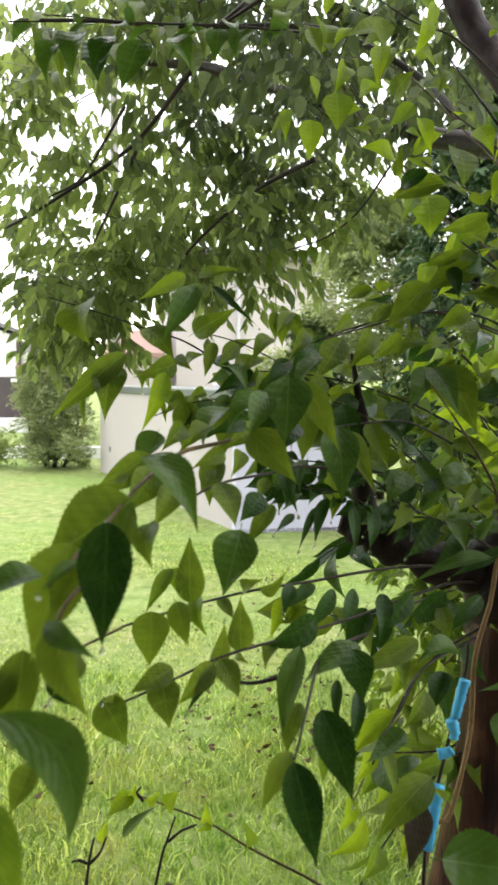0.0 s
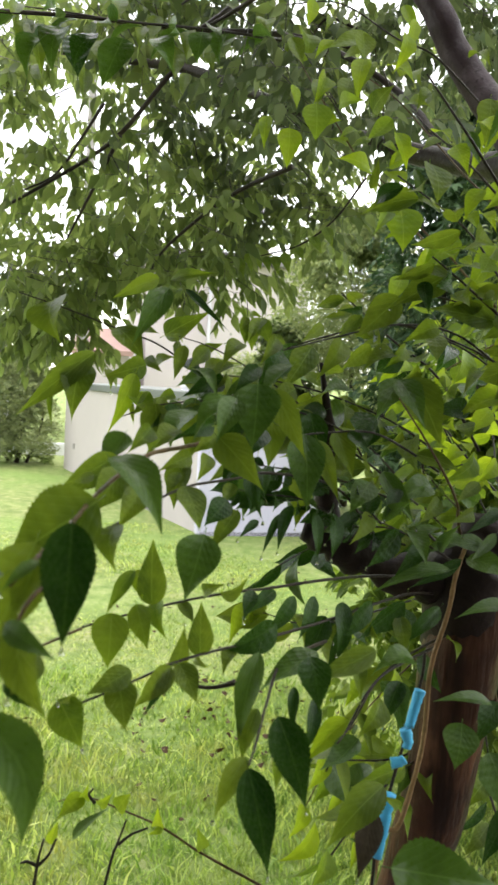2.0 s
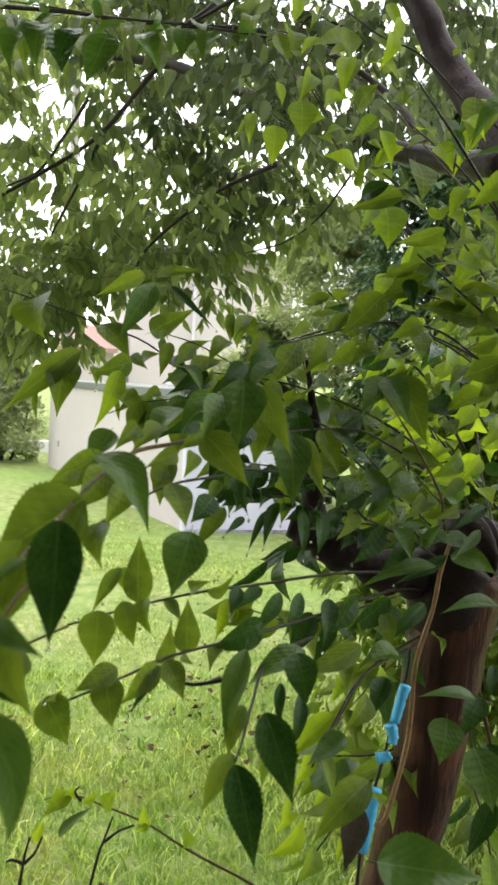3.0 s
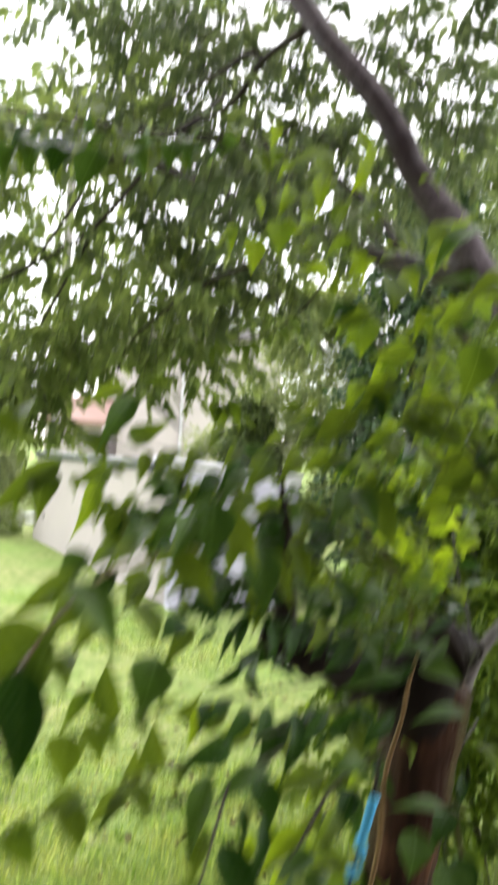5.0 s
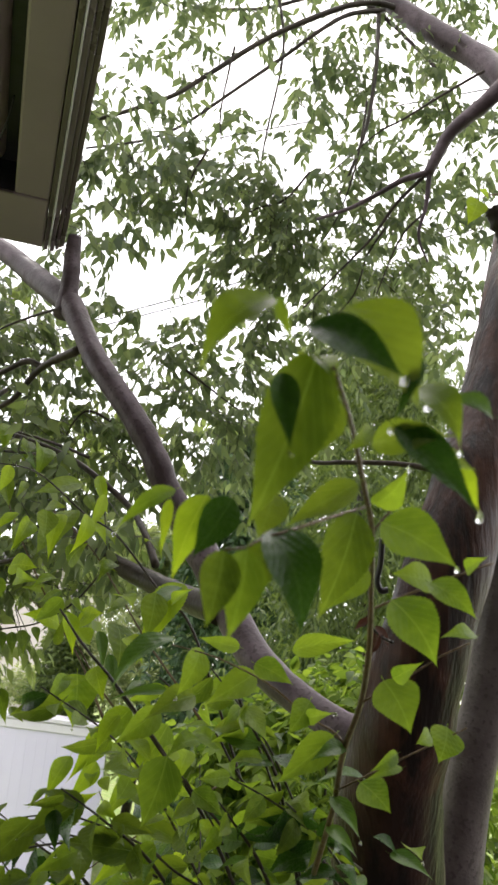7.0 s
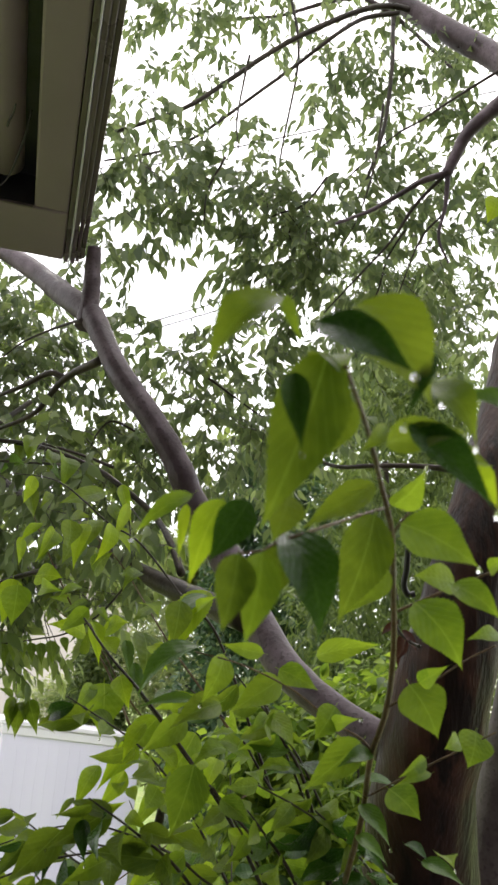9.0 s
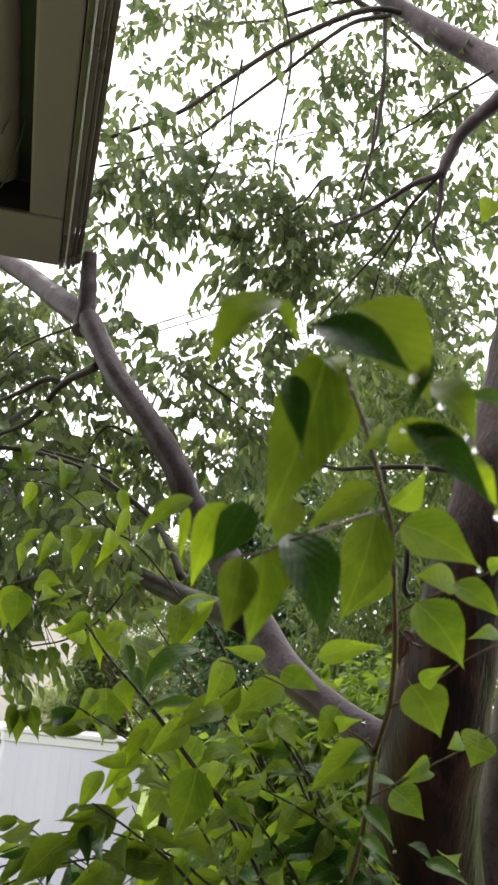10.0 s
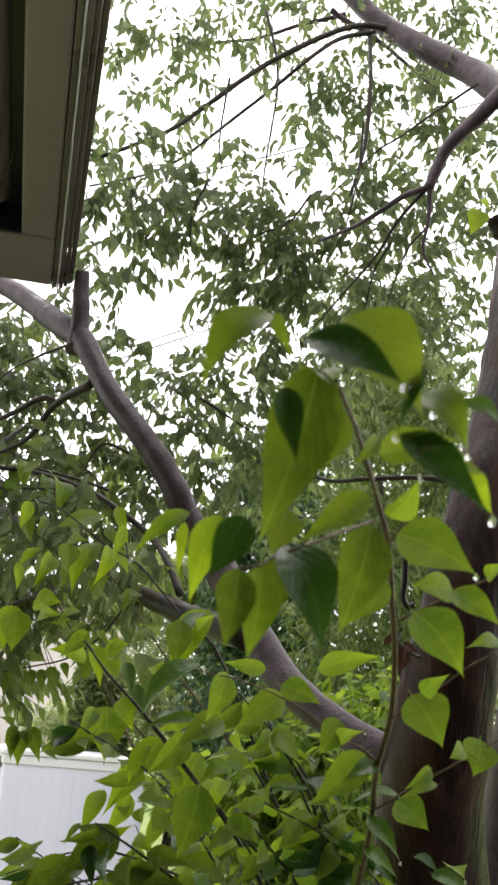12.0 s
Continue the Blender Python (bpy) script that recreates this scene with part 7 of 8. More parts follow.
spray(shoot, [
    ((-0.111, 0.493, 1.996), (-0.133, 0.472, 1.926), 0.52, 10, LEAF, 0),
    ((-0.119, 0.452, 1.986), (-0.151, 0.436, 1.968), 0.61, 14, LEAF_WET, 1),
    ((-0.14, 0.487, 1.93), (-0.143, 0.467, 1.87), 0.43, 10, LEAF, 0),
    ((-0.14, 0.501, 1.851), (-0.15, 0.483, 1.825), 0.54, 10, LEAF, 2),
    ((-0.148, 0.486, 1.92), (-0.16, 0.468, 1.888), 0.50, -15, LEAF, None),
])
line = [(-0.14, 0.385, 1.914), (-0.129, 0.377, 1.93), (-0.12, 0.372, 1.939)]
shoot = stem("shoot", line, 0.001, 0.0008, STEM_GREEN, tree, 6, 0.15)
spray(shoot, [
    ((-0.12, 0.372, 1.939), (-0.084, 0.356, 1.882), 0.39, 4, LEAF_WET, 8),
    ((-0.126, 0.355, 1.906), (-0.096, 0.339, 1.854), 0.49, 8, LEAF_YOUNG, 0),
])
line = [(1.015, 1.252, 3.426), (0.971, 1.246, 3.41), (0.934, 1.232, 3.38)]
shoot = stem("shoot", line, 0.002, 0.001, STEM_GREEN, tree, 6, 0.15)
spray(shoot, [
    ((0.934, 1.232, 3.38), (0.899, 1.214, 3.301), 0.51, 8, LEAF_LIT, 2),
    ((0.958, 1.233, 3.394), (0.915, 1.194, 3.377), 0.41, -17, LEAF_LIT, None),
])
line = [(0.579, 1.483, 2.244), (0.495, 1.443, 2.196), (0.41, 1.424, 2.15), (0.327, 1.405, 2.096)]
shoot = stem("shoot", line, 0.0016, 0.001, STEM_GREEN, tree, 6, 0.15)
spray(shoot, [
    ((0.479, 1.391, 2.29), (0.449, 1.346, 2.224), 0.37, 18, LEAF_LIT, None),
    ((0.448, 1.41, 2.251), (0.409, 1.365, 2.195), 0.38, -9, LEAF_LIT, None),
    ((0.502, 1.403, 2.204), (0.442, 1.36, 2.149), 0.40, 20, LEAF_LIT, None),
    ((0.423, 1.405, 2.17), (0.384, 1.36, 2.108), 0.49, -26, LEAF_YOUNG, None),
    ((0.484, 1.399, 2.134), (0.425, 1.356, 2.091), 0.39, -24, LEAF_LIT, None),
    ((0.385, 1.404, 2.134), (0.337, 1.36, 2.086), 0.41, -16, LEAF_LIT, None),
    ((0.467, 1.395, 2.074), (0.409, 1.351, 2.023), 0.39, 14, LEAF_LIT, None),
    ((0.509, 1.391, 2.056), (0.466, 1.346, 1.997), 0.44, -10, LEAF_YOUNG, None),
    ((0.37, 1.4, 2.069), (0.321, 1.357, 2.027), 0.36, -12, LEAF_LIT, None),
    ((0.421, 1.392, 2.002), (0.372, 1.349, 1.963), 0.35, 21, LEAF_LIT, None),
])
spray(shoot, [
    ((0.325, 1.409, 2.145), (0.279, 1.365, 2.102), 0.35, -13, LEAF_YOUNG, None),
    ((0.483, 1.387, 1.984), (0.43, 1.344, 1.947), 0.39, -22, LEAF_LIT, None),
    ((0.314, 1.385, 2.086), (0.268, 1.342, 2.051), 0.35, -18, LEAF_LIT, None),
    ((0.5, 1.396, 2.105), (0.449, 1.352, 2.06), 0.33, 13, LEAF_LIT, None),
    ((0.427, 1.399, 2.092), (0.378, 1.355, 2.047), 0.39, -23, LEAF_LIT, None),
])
line = [(0.143, 1.091, 2.037), (0.093, 1.077, 2.081), (0.038, 1.073, 2.115), (-0.016, 1.078, 2.142), (-0.061, 1.081, 2.155)]
shoot = stem("shoot", line, 0.0015, 0.0008, BARK_TWIG, tree, 6, 0.15)
spray(shoot, [
    ((0.022, 1.046, 2.149), (-0.005, 1.013, 2.109), 0.40, 14, LEAF, None),
    ((0.045, 1.043, 2.121), (0.013, 1.01, 2.083), 0.40, 12, LEAF_DARK, 0),
    ((-0.021, 1.058, 2.14), (-0.048, 1.025, 2.109), 0.36, -9, LEAF, None),
    ((0.066, 1.065, 2.16), (0.043, 1.031, 2.119), 0.38, -21, LEAF, None),
    ((0.088, 1.041, 2.124), (0.048, 1.008, 2.076), 0.43, 24, LEAF_WET, None),
    ((0.031, 1.0, 2.08), (0.004, 0.969, 2.046), 0.43, 23, LEAF, None),
    ((-0.011, 1.002, 2.084), (-0.031, 0.971, 2.053), 0.38, 12, LEAF_DARK, 2),
    ((-0.089, 1.006, 2.08), (-0.109, 0.975, 2.051), 0.38, -22, LEAF, None),
    ((0.066, 0.998, 2.08), (0.086, 0.964, 2.039), 0.35, 20, LEAF, None),
    ((-0.042, 1.026, 2.111), (-0.005, 0.991, 2.072), 0.39, -16, LEAF_WET, None),
])
spray(shoot, [
    ((0.011, 1.044, 2.121), (-0.02, 1.013, 2.099), 0.35, 20, LEAF, None),
    ((0.05, 1.088, 2.184), (0.028, 1.053, 2.147), 0.37, 16, LEAF, None),
])
line = [(0.182, 1.056, 2.033), (0.113, 1.007, 2.061), (0.051, 0.981, 2.074), (-0.016, 0.976, 2.075), (-0.082, 0.985, 2.065), (-0.121, 0.991, 2.05)]
shoot = stem("shoot", line, 0.0015, 0.0008, BARK_TWIG, tree, 6, 0.15)
spray(shoot, [
    ((-0.079, 0.963, 2.069), (-0.082, 0.946, 2.004), 0.54, 17, LEAF, None),
    ((-0.032, 0.958, 2.072), (-0.036, 0.942, 2.0), 0.50, 15, LEAF, None),
    ((0.014, 0.953, 2.075), (0.014, 0.936, 2.011), 0.51, 12, LEAF_DARK, 0),
    ((0.058, 0.96, 2.073), (0.057, 0.943, 1.998), 0.48, -17, LEAF, None),
    ((0.106, 0.966, 2.067), (0.117, 0.948, 1.997), 0.46, 12, LEAF_DARK, 0),
    ((-0.041, 0.972, 2.0), (-0.051, 0.954, 1.943), 0.54, 13, LEAF, None),
    ((0.031, 0.965, 1.997), (0.03, 0.947, 1.936), 0.52, -20, LEAF_WET, None),
    ((0.096, 0.97, 1.991), (0.094, 0.952, 1.928), 0.49, -12, LEAF, None),
    ((-0.087, 0.976, 1.998), (-0.091, 0.956, 1.953), 0.53, 12, LEAF_DARK, 0),
    ((0.141, 0.987, 2.046), (0.163, 0.965, 1.988), 0.46, -7, LEAF, None),
])
line = [(0.332, 1.254, 1.673), (0.276, 1.233, 1.624), (0.222, 1.211, 1.567), (0.181, 1.197, 1.499), (0.157, 1.194, 1.446)]
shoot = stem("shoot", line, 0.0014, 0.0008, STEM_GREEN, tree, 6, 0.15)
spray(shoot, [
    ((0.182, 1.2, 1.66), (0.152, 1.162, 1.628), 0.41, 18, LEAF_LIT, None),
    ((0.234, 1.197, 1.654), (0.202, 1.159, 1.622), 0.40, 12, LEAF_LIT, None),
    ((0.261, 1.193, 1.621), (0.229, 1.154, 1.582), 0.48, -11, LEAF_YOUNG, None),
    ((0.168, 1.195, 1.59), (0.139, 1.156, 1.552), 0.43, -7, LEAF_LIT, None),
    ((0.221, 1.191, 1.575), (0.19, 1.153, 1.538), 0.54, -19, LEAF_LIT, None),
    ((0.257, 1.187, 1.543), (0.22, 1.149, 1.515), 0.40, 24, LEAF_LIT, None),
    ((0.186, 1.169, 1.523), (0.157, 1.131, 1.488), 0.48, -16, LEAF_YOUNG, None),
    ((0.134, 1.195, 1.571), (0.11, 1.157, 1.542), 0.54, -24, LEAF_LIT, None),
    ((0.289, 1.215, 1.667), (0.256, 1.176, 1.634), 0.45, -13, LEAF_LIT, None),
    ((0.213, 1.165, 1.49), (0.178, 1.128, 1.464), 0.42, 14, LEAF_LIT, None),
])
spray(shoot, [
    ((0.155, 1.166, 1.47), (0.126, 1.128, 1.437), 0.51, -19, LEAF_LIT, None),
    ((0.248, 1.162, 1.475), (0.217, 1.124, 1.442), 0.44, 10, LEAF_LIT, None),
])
line = [(0.559, 0.984, 2.189), (0.528, 0.854, 2.277), (0.5, 0.764, 2.339), (0.488, 0.697, 2.387), (0.462, 0.622, 2.436), (0.435, 0.561, 2.474), (0.405, 0.494, 2.503), (0.374, 0.44, 2.523), (0.34, 0.379, 2.537), (0.305, 0.319, 2.544)]
shoot = stem("shoot", line, 0.0033, 0.0013, STEM_GREEN, tree, 6, 0.15)
spray(shoot, [
    ((0.261, 0.282, 2.556), (0.232, 0.292, 2.512), 0.39, 28, LEAF, 3),
    ((0.263, 0.282, 2.556), (0.271, 0.277, 2.531), 0.24, 30, LEAF_YOUNG, 1),
    ((0.3, 0.292, 2.564), (0.338, 0.289, 2.514), 0.65, 12, LEAF, 1),
    ((0.274, 0.269, 2.539), (0.313, 0.256, 2.517), 0.48, 8, LEAF_DARK, 0),
    ((0.334, 0.282, 2.541), (0.321, 0.285, 2.505), 0.18, 10, LEAF_DARK, 3),
    ((0.296, 0.32, 2.55), (0.272, 0.342, 2.461), 0.39, 6, LEAF, 0),
    ((0.31, 0.341, 2.542), (0.288, 0.348, 2.493), 0.64, 8, LEAF, 2),
    ((0.277, 0.313, 2.534), (0.283, 0.312, 2.495), 0.36, 14, LEAF_DARK, 4),
    ((0.291, 0.331, 2.551), (0.306, 0.32, 2.534), 1.19, -24, LEAF, None),
    ((0.3, 0.391, 2.495), (0.291, 0.388, 2.467), 0.73, 5, LEAF, 2),
])
spray(shoot, [
    ((0.363, 0.423, 2.517), (0.317, 0.429, 2.483), 0.34, 10, LEAF, 0),
    ((0.373, 0.447, 2.504), (0.353, 0.458, 2.433), 0.46, 8, LEAF, 0),
    ((0.303, 0.406, 2.478), (0.325, 0.406, 2.418), 0.53, 6, LEAF_DARK, 3),
    ((0.271, 0.377, 2.457), (0.265, 0.379, 2.416), 0.52, 4, LEAF, 2),
    ((0.285, 0.384, 2.46), (0.279, 0.388, 2.411), 0.48, 6, LEAF_YOUNG, 0),
    ((0.3, 0.4, 2.468), (0.29, 0.399, 2.432), 0.55, 6, LEAF, 2),
    ((0.274, 0.448, 2.502), (0.258, 0.454, 2.446), 0.37, 10, LEAF_LIT, 1),
    ((0.285, 0.426, 2.497), (0.264, 0.428, 2.459), 0.53, 5, LEAF_DARK, 2),
    ((0.264, 0.51, 2.518), (0.226, 0.511, 2.484), 0.29, 12, LEAF_YOUNG, 1),
    ((0.26, 0.503, 2.509), (0.257, 0.499, 2.468), 0.20, 10, LEAF_LIT, 1),
])
line = [(0.386, 0.463, 2.513), (0.349, 0.434, 2.495), (0.318, 0.403, 2.479), (0.298, 0.4, 2.47), (0.287, 0.394, 2.463), (0.273, 0.387, 2.459)]
shoot = stem("shoot", line, 0.0011, 0.0007, STEM_GREEN, tree, 6, 0.15)
spray(shoot, [
    ((0.345, 0.313, 2.538), (0.367, 0.305, 2.507), 0.56, 8, LEAF, 3),
    ((0.337, 0.343, 2.516), (0.375, 0.32, 2.52), 0.44, 8, LEAF, 1),
    ((0.343, 0.329, 2.523), (0.386, 0.32, 2.48), 0.36, 5, LEAF_DARK, 4),
    ((0.392, 0.363, 2.516), (0.407, 0.354, 2.491), 0.57, 14, LEAF_LIT, None),
    ((0.401, 0.332, 2.539), (0.361, 0.328, 2.537), 0.35, -23, LEAF_WET, None),
    ((0.347, 0.367, 2.534), (0.329, 0.363, 2.515), 0.40, -24, LEAF, None),
    ((0.374, 0.355, 2.521), (0.396, 0.339, 2.51), 0.68, -12, LEAF, None),
])
line = [(0.405, 0.494, 2.503), (0.407, 0.48, 2.511), (0.409, 0.467, 2.517)]
shoot = stem("shoot", line, 0.0011, 0.0007, STEM_GREEN, tree, 6, 0.15)
spray(shoot, [
    ((0.402, 0.472, 2.506), (0.449, 0.453, 2.478), 0.70, 6, LEAF_YOUNG, 2),
    ((0.391, 0.461, 2.515), (0.403, 0.434, 2.536), 0.57, 22, LEAF_YOUNG, None),
])
line = [(0.417, 0.53, 2.485), (0.408, 0.531, 2.487), (0.4, 0.532, 2.49)]
shoot = stem("shoot", line, 0.001, 0.0007, STEM_GREEN, tree, 6, 0.15)
spray(shoot, [
    ((0.417, 0.53, 2.485), (0.383, 0.53, 2.447), 0.45, 8, LEAF_YOUNG, 0),
])
line = [(0.447, 0.579, 2.461), (0.457, 0.559, 2.468), (0.473, 0.541, 2.477), (0.495, 0.511, 2.489), (0.509, 0.506, 2.495)]
shoot = stem("shoot", line, 0.0012, 0.0007, STEM_GREEN, tree, 6, 0.15)
spray(shoot, [
    ((0.471, 0.53, 2.48), (0.432, 0.519, 2.48), 0.63, 6, LEAF_YOUNG, 2),
    ((0.448, 0.551, 2.465), (0.481, 0.539, 2.417), 0.74, 6, LEAF_YOUNG, 0),
    ((0.465, 0.522, 2.477), (0.494, 0.504, 2.452), 0.58, 8, LEAF_YOUNG, 0),
    ((0.49, 0.512, 2.488), (0.495, 0.489, 2.496), 0.50, -24, LEAF_YOUNG, None),
])
line = [(0.487, 0.692, 2.388), (0.503, 0.667, 2.404), (0.518, 0.648, 2.417), (0.533, 0.629, 2.432), (0.55, 0.61, 2.444)]
shoot = stem("shoot", line, 0.0011, 0.0007, STEM_GREEN, tree, 6, 0.15)
spray(shoot, [
    ((0.5, 0.654, 2.41), (0.514, 0.623, 2.426), 0.44, -8, LEAF_YOUNG, None),
    ((0.492, 0.657, 2.408), (0.513, 0.644, 2.365), 0.94, 6, LEAF_YOUNG, 2),
    ((0.554, 0.607, 2.451), (0.513, 0.596, 2.444), 0.40, 21, LEAF_YOUNG, None),
])
line = [(0.497, 0.751, 2.347), (0.483, 0.75, 2.359), (0.458, 0.762, 2.372), (0.42, 0.773, 2.399), (0.372, 0.798, 2.42), (0.33, 0.826, 2.43)]
shoot = stem("shoot", line, 0.0012, 0.0007, STEM_GREEN, tree, 6, 0.15)
spray(shoot, [
    ((0.426, 0.718, 2.43), (0.475, 0.679, 2.442), 0.35, 8, LEAF_YOUNG, 0),
    ((0.393, 0.789, 2.432), (0.345, 0.772, 2.437), 0.32, -19, LEAF_YOUNG, None),
    ((0.405, 0.77, 2.417), (0.437, 0.743, 2.399), 0.54, 14, LEAF_YOUNG, None),
    ((0.46, 0.757, 2.386), (0.436, 0.748, 2.353), 0.66, 6, LEAF_YOUNG, 2),
    ((0.456, 0.753, 2.37), (0.473, 0.721, 2.377), 0.42, 16, LEAF_YOUNG, None),
    ((0.488, 0.761, 2.355), (0.431, 0.764, 2.307), 0.44, 10, LEAF_YOUNG, 0),
    ((0.497, 0.752, 2.345), (0.456, 0.741, 2.33), 0.39, -12, LEAF_WET, None),
    ((0.413, 0.793, 2.408), (0.361, 0.79, 2.373), 0.49, 10, LEAF_YOUNG, 0),
    ((0.359, 0.819, 2.429), (0.337, 0.814, 2.379), 0.56, -14, LEAF_YOUNG, None),
])
line = [(0.519, 0.816, 2.301), (0.539, 0.771, 2.324), (0.564, 0.725, 2.349), (0.593, 0.689, 2.373)]
shoot = stem("shoot", line, 0.0012, 0.0007, STEM_GREEN, tree, 6, 0.15)
spray(shoot, [
    ((0.58, 0.703, 2.372), (0.565, 0.692, 2.34), 0.97, 5, LEAF_YOUNG, 2),
    ((0.57, 0.718, 2.365), (0.547, 0.702, 2.355), 0.60, -8, LEAF_YOUNG, None),
    ((0.552, 0.751, 2.343), (0.517, 0.739, 2.325), 0.36, -15, LEAF_YOUNG, None),
    ((0.559, 0.754, 2.33), (0.514, 0.743, 2.317), 0.23, 18, LEAF_YOUNG, None),
    ((0.53, 0.788, 2.311), (0.554, 0.765, 2.286), 0.83, 6, LEAF_YOUNG, 2),
    ((0.548, 0.816, 2.311), (0.481, 0.808, 2.3), 0.27, 21, LEAF_WET, None),
    ((0.515, 0.83, 2.291), (0.542, 0.81, 2.253), 0.42, 8, LEAF_WET, 1),
    ((0.532, 0.882, 2.255), (0.56, 0.856, 2.228), 0.38, 8, LEAF_WET, 1),
    ((0.605, 0.873, 2.232), (0.643, 0.843, 2.212), 0.37, 8, LEAF_WET, 1),
    ((0.594, 0.892, 2.246), (0.611, 0.864, 2.231), 0.47, -25, LEAF_DARK, None),
])
spray(shoot, [
    ((0.632, 0.887, 2.236), (0.638, 0.86, 2.227), 1.19, -23, LEAF_YOUNG, None),
])
line = [(0.541, 1.276, 2.261), (0.435, 1.23, 2.471), (0.382, 1.255, 2.528), (0.305, 1.287, 2.616), (0.248, 1.319, 2.653), (0.161, 1.369, 2.723), (0.075, 1.435, 2.745)]
shoot = stem("shoot", line, 0.0024, 0.0011, BARK_TWIG, tree, 6, 0.15)
spray(shoot, [
    ((0.361, 1.177, 2.52), (0.352, 1.163, 2.451), 0.57, 6, LEAF, 2),
    ((0.122, 1.28, 2.532), (0.122, 1.261, 2.468), 0.69, 6, LEAF_YOUNG, 2),
    ((0.158, 1.272, 2.532), (0.195, 1.226, 2.523), 0.45, 25, LEAF_YOUNG, None),
    ((0.251, 1.269, 2.641), (0.23, 1.255, 2.571), 0.40, -24, LEAF_LIT, None),
    ((0.145, 1.294, 2.634), (0.114, 1.273, 2.593), 0.36, 23, LEAF_LIT, None),
    ((0.188, 1.282, 2.642), (0.189, 1.257, 2.592), 0.64, -10, LEAF, None),
    ((0.239, 1.237, 2.483), (0.256, 1.216, 2.418), 0.37, -8, LEAF_LIT, None),
    ((0.231, 1.233, 2.502), (0.191, 1.216, 2.462), 0.46, 9, LEAF_YOUNG, None),
    ((0.117, 1.377, 2.73), (0.107, 1.352, 2.674), 0.38, -17, LEAF_LIT, None),
    ((0.313, 1.33, 2.577), (0.283, 1.307, 2.535), 0.45, 21, LEAF, None),
])
spray(shoot, [
    ((0.396, 1.226, 2.51), (0.419, 1.173, 2.533), 0.33, -20, LEAF_YOUNG, None),
    ((0.348, 1.258, 2.607), (0.372, 1.221, 2.577), 0.45, -13, LEAF, None),
    ((0.149, 1.378, 2.704), (0.135, 1.348, 2.666), 0.32, -10, LEAF, None),
])
line = [(0.464, 1.038, 2.219), (0.378, 1.03, 2.3), (0.338, 1.025, 2.343), (0.292, 1.04, 2.394), (0.251, 1.067, 2.437), (0.23, 1.093, 2.47)]
shoot = stem("shoot", line, 0.0021, 0.0009, BARK_TWIG, tree, 6, 0.15)
spray(shoot, [
    ((0.352, 0.935, 2.443), (0.286, 0.941, 2.377), 0.42, 15, LEAF_WET, 1),
    ((0.272, 1.019, 2.405), (0.286, 0.997, 2.363), 0.55, 13, LEAF_LIT, None),
    ((0.307, 1.008, 2.351), (0.283, 0.996, 2.307), 0.44, 24, LEAF_LIT, None),
    ((0.354, 0.954, 2.384), (0.28, 0.946, 2.366), 0.19, -11, LEAF_WET, None),
    ((0.385, 0.948, 2.381), (0.324, 0.942, 2.346), 0.48, 9, LEAF, None),
    ((0.352, 0.984, 2.361), (0.299, 0.978, 2.318), 0.48, -16, LEAF_YOUNG, None),
    ((0.286, 1.011, 2.421), (0.297, 0.991, 2.374), 0.30, 25, LEAF_WET, None),
    ((0.31, 1.051, 2.445), (0.332, 1.024, 2.411), 0.48, 6, LEAF_LIT, None),
    ((0.365, 0.976, 2.31), (0.342, 0.977, 2.23), 0.61, 8, LEAF_YOUNG, 0),
    ((0.397, 0.962, 2.331), (0.356, 0.948, 2.306), 0.47, 26, LEAF_YOUNG, None),
])
spray(shoot, [
    ((0.327, 1.034, 2.323), (0.353, 1.005, 2.295), 0.54, -24, LEAF_LIT, None),
])
line = [(0.496, 1.103, 2.163), (0.442, 1.039, 2.231), (0.397, 1.01, 2.283)]
shoot = stem("shoot", line, 0.0019, 0.0009, BARK_TWIG, tree, 6, 0.15)
spray(shoot, [
    ((0.406, 1.001, 2.272), (0.439, 0.971, 2.247), 0.52, 9, LEAF_YOUNG, None),
    ((0.411, 1.004, 2.26), (0.376, 0.988, 2.236), 0.43, 19, LEAF, None),
    ((0.45, 1.039, 2.225), (0.42, 1.023, 2.196), 0.49, -18, LEAF_YOUNG, None),
])
line = [(0.564, 1.12, 2.229), (0.527, 1.087, 2.287), (0.493, 1.057, 2.337), (0.466, 1.038, 2.381)]
shoot = stem("shoot", line, 0.0022, 0.001, BARK_TWIG, tree, 6, 0.15)
spray(shoot, [
    ((0.468, 1.03, 2.371), (0.436, 1.013, 2.343), 0.40, 14, LEAF_YOUNG, None),
    ((0.498, 1.047, 2.331), (0.514, 1.004, 2.348), 0.31, -16, LEAF_YOUNG, None),
])
line = [(0.677, 1.114, 2.17), (0.58, 1.032, 2.222), (0.513, 1.013, 2.261), (0.442, 0.997, 2.292)]
shoot = stem("shoot", line, 0.0022, 0.001, BARK_TWIG, tree, 6, 0.15)
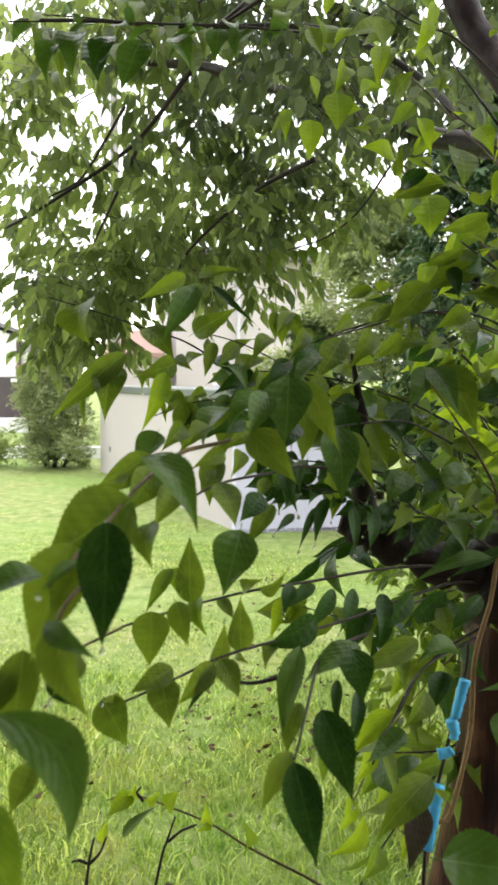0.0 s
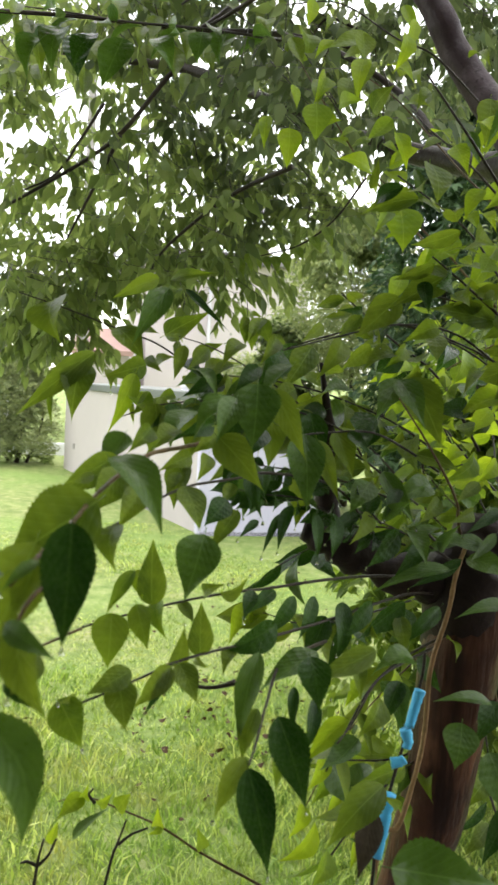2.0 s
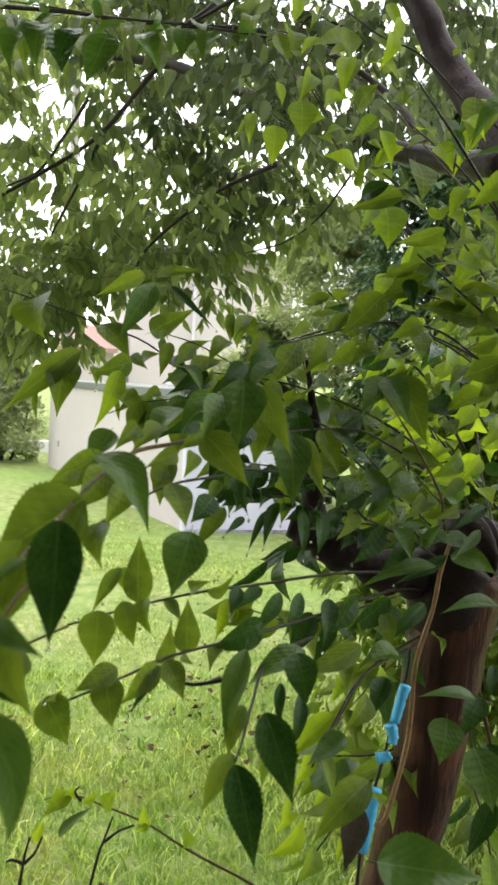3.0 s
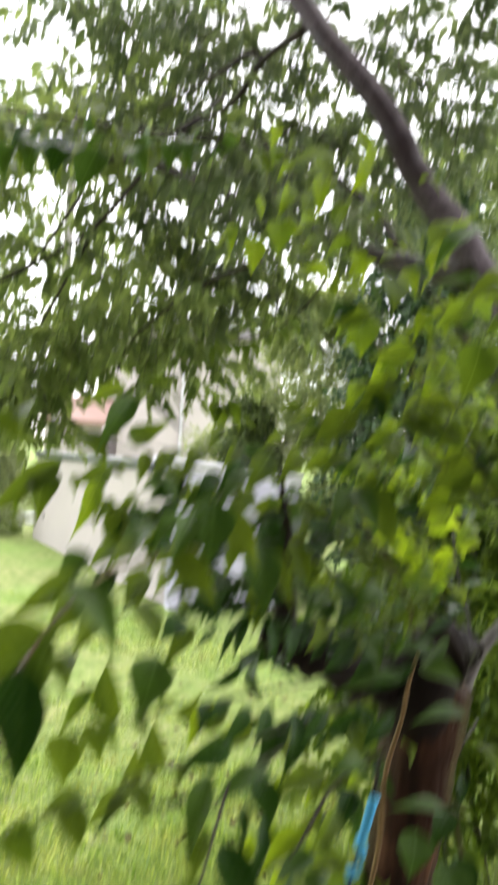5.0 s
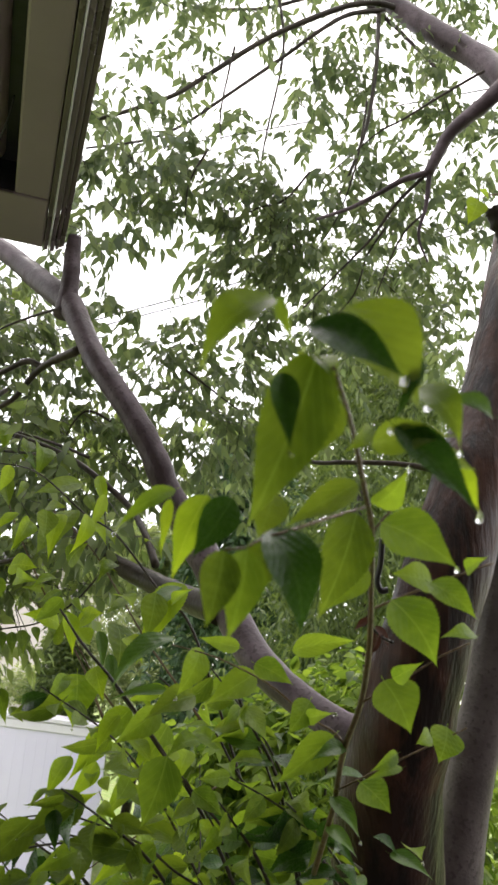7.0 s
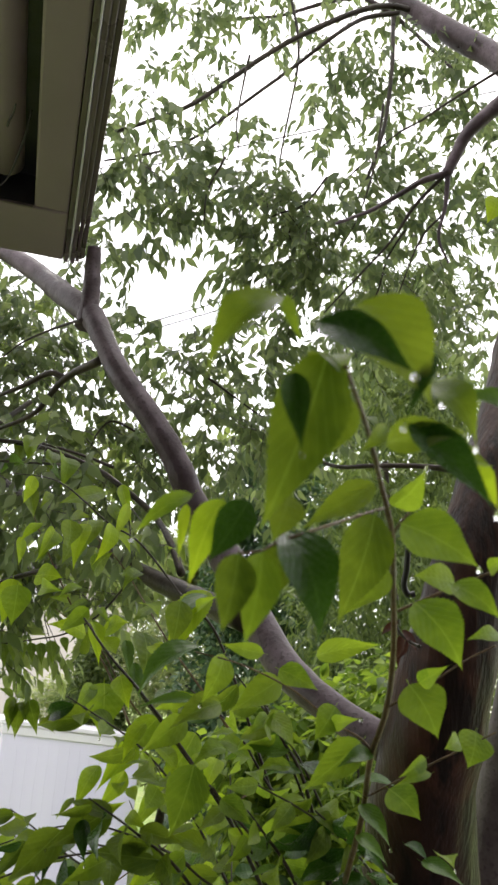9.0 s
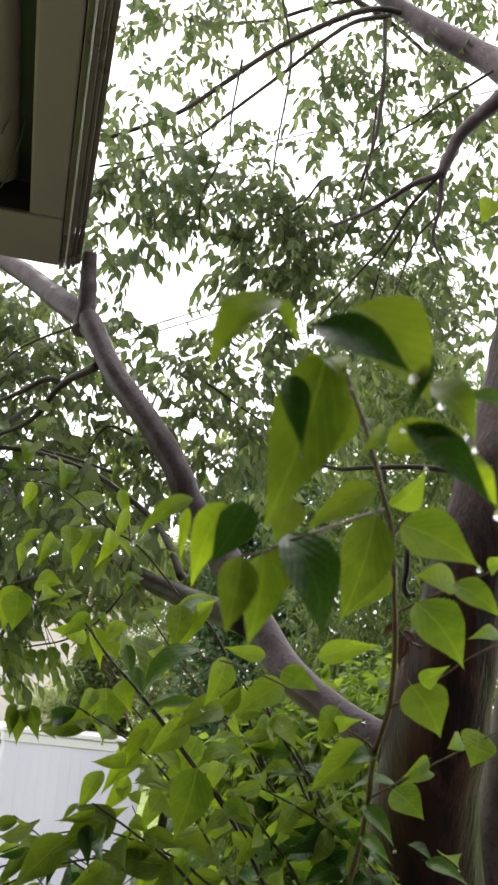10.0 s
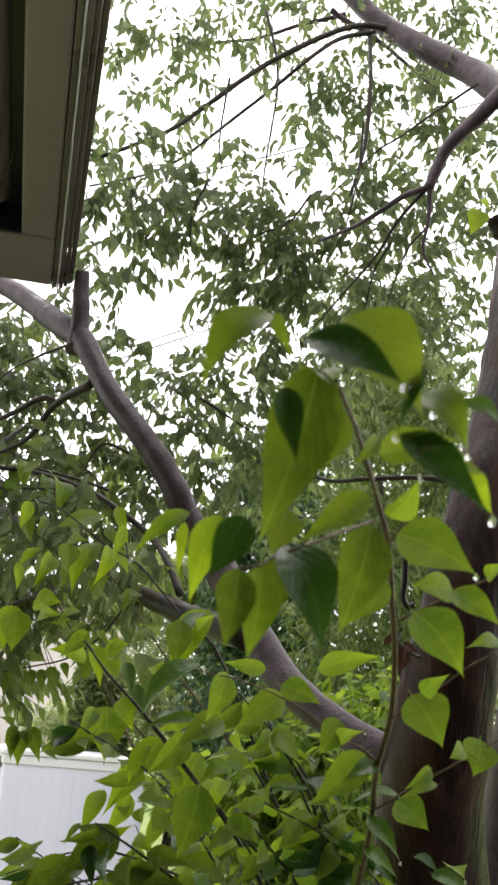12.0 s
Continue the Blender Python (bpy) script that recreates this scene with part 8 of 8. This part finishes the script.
spray(shoot, [
    ((0.446, 0.986, 2.291), (0.401, 0.965, 2.288), 0.41, -10, LEAF_YOUNG, None),
    ((0.492, 0.993, 2.27), (0.461, 0.978, 2.24), 0.51, 6, LEAF_YOUNG, 2),
    ((0.527, 1.011, 2.256), (0.547, 0.981, 2.236), 0.53, -11, LEAF, None),
    ((0.543, 1.012, 2.244), (0.512, 1.001, 2.201), 0.50, -9, LEAF, None),
    ((0.572, 1.011, 2.226), (0.553, 0.995, 2.191), 0.56, -17, LEAF, None),
])
line = [(0.446, 1.064, 2.151), (0.406, 1.067, 2.171), (0.358, 1.067, 2.201), (0.273, 1.078, 2.226), (0.213, 1.095, 2.215)]
shoot = stem("shoot", line, 0.002, 0.001, BARK_TWIG, tree, 6, 0.15)
spray(shoot, [
    ((0.29, 1.057, 2.278), (0.286, 1.03, 2.265), 0.60, 26, LEAF_LIT, None),
    ((0.301, 1.056, 2.274), (0.307, 1.026, 2.262), 0.48, 23, LEAF_LIT, None),
    ((0.335, 1.048, 2.276), (0.318, 1.027, 2.253), 0.85, -8, LEAF_YOUNG, None),
    ((0.248, 1.036, 2.239), (0.255, 1.019, 2.193), 0.40, 9, LEAF_DARK, None),
    ((0.282, 1.046, 2.251), (0.21, 1.046, 2.204), 0.49, 10, LEAF, 0),
    ((0.226, 1.069, 2.221), (0.169, 1.069, 2.163), 0.52, 10, LEAF, 0),
    ((0.35, 1.05, 2.195), (0.252, 1.036, 2.206), 0.41, 10, LEAF, 0),
    ((0.316, 1.035, 2.229), (0.366, 0.995, 2.222), 0.38, -6, LEAF, None),
    ((0.236, 1.054, 2.26), (0.216, 1.034, 2.237), 0.25, 25, LEAF_YOUNG, None),
    ((0.285, 1.088, 2.187), (0.233, 1.076, 2.161), 0.47, -7, LEAF_YOUNG, None),
])
spray(shoot, [
    ((0.378, 1.063, 2.2), (0.331, 1.051, 2.17), 0.51, -10, LEAF_YOUNG, None),
    ((0.304, 1.066, 2.242), (0.329, 1.032, 2.228), 0.40, 6, LEAF_LIT, None),
    ((0.181, 1.084, 2.204), (0.143, 1.063, 2.199), 0.27, -25, LEAF_DARK, None),
    ((0.277, 1.072, 2.243), (0.298, 1.028, 2.262), 0.36, -7, LEAF_LIT, None),
])
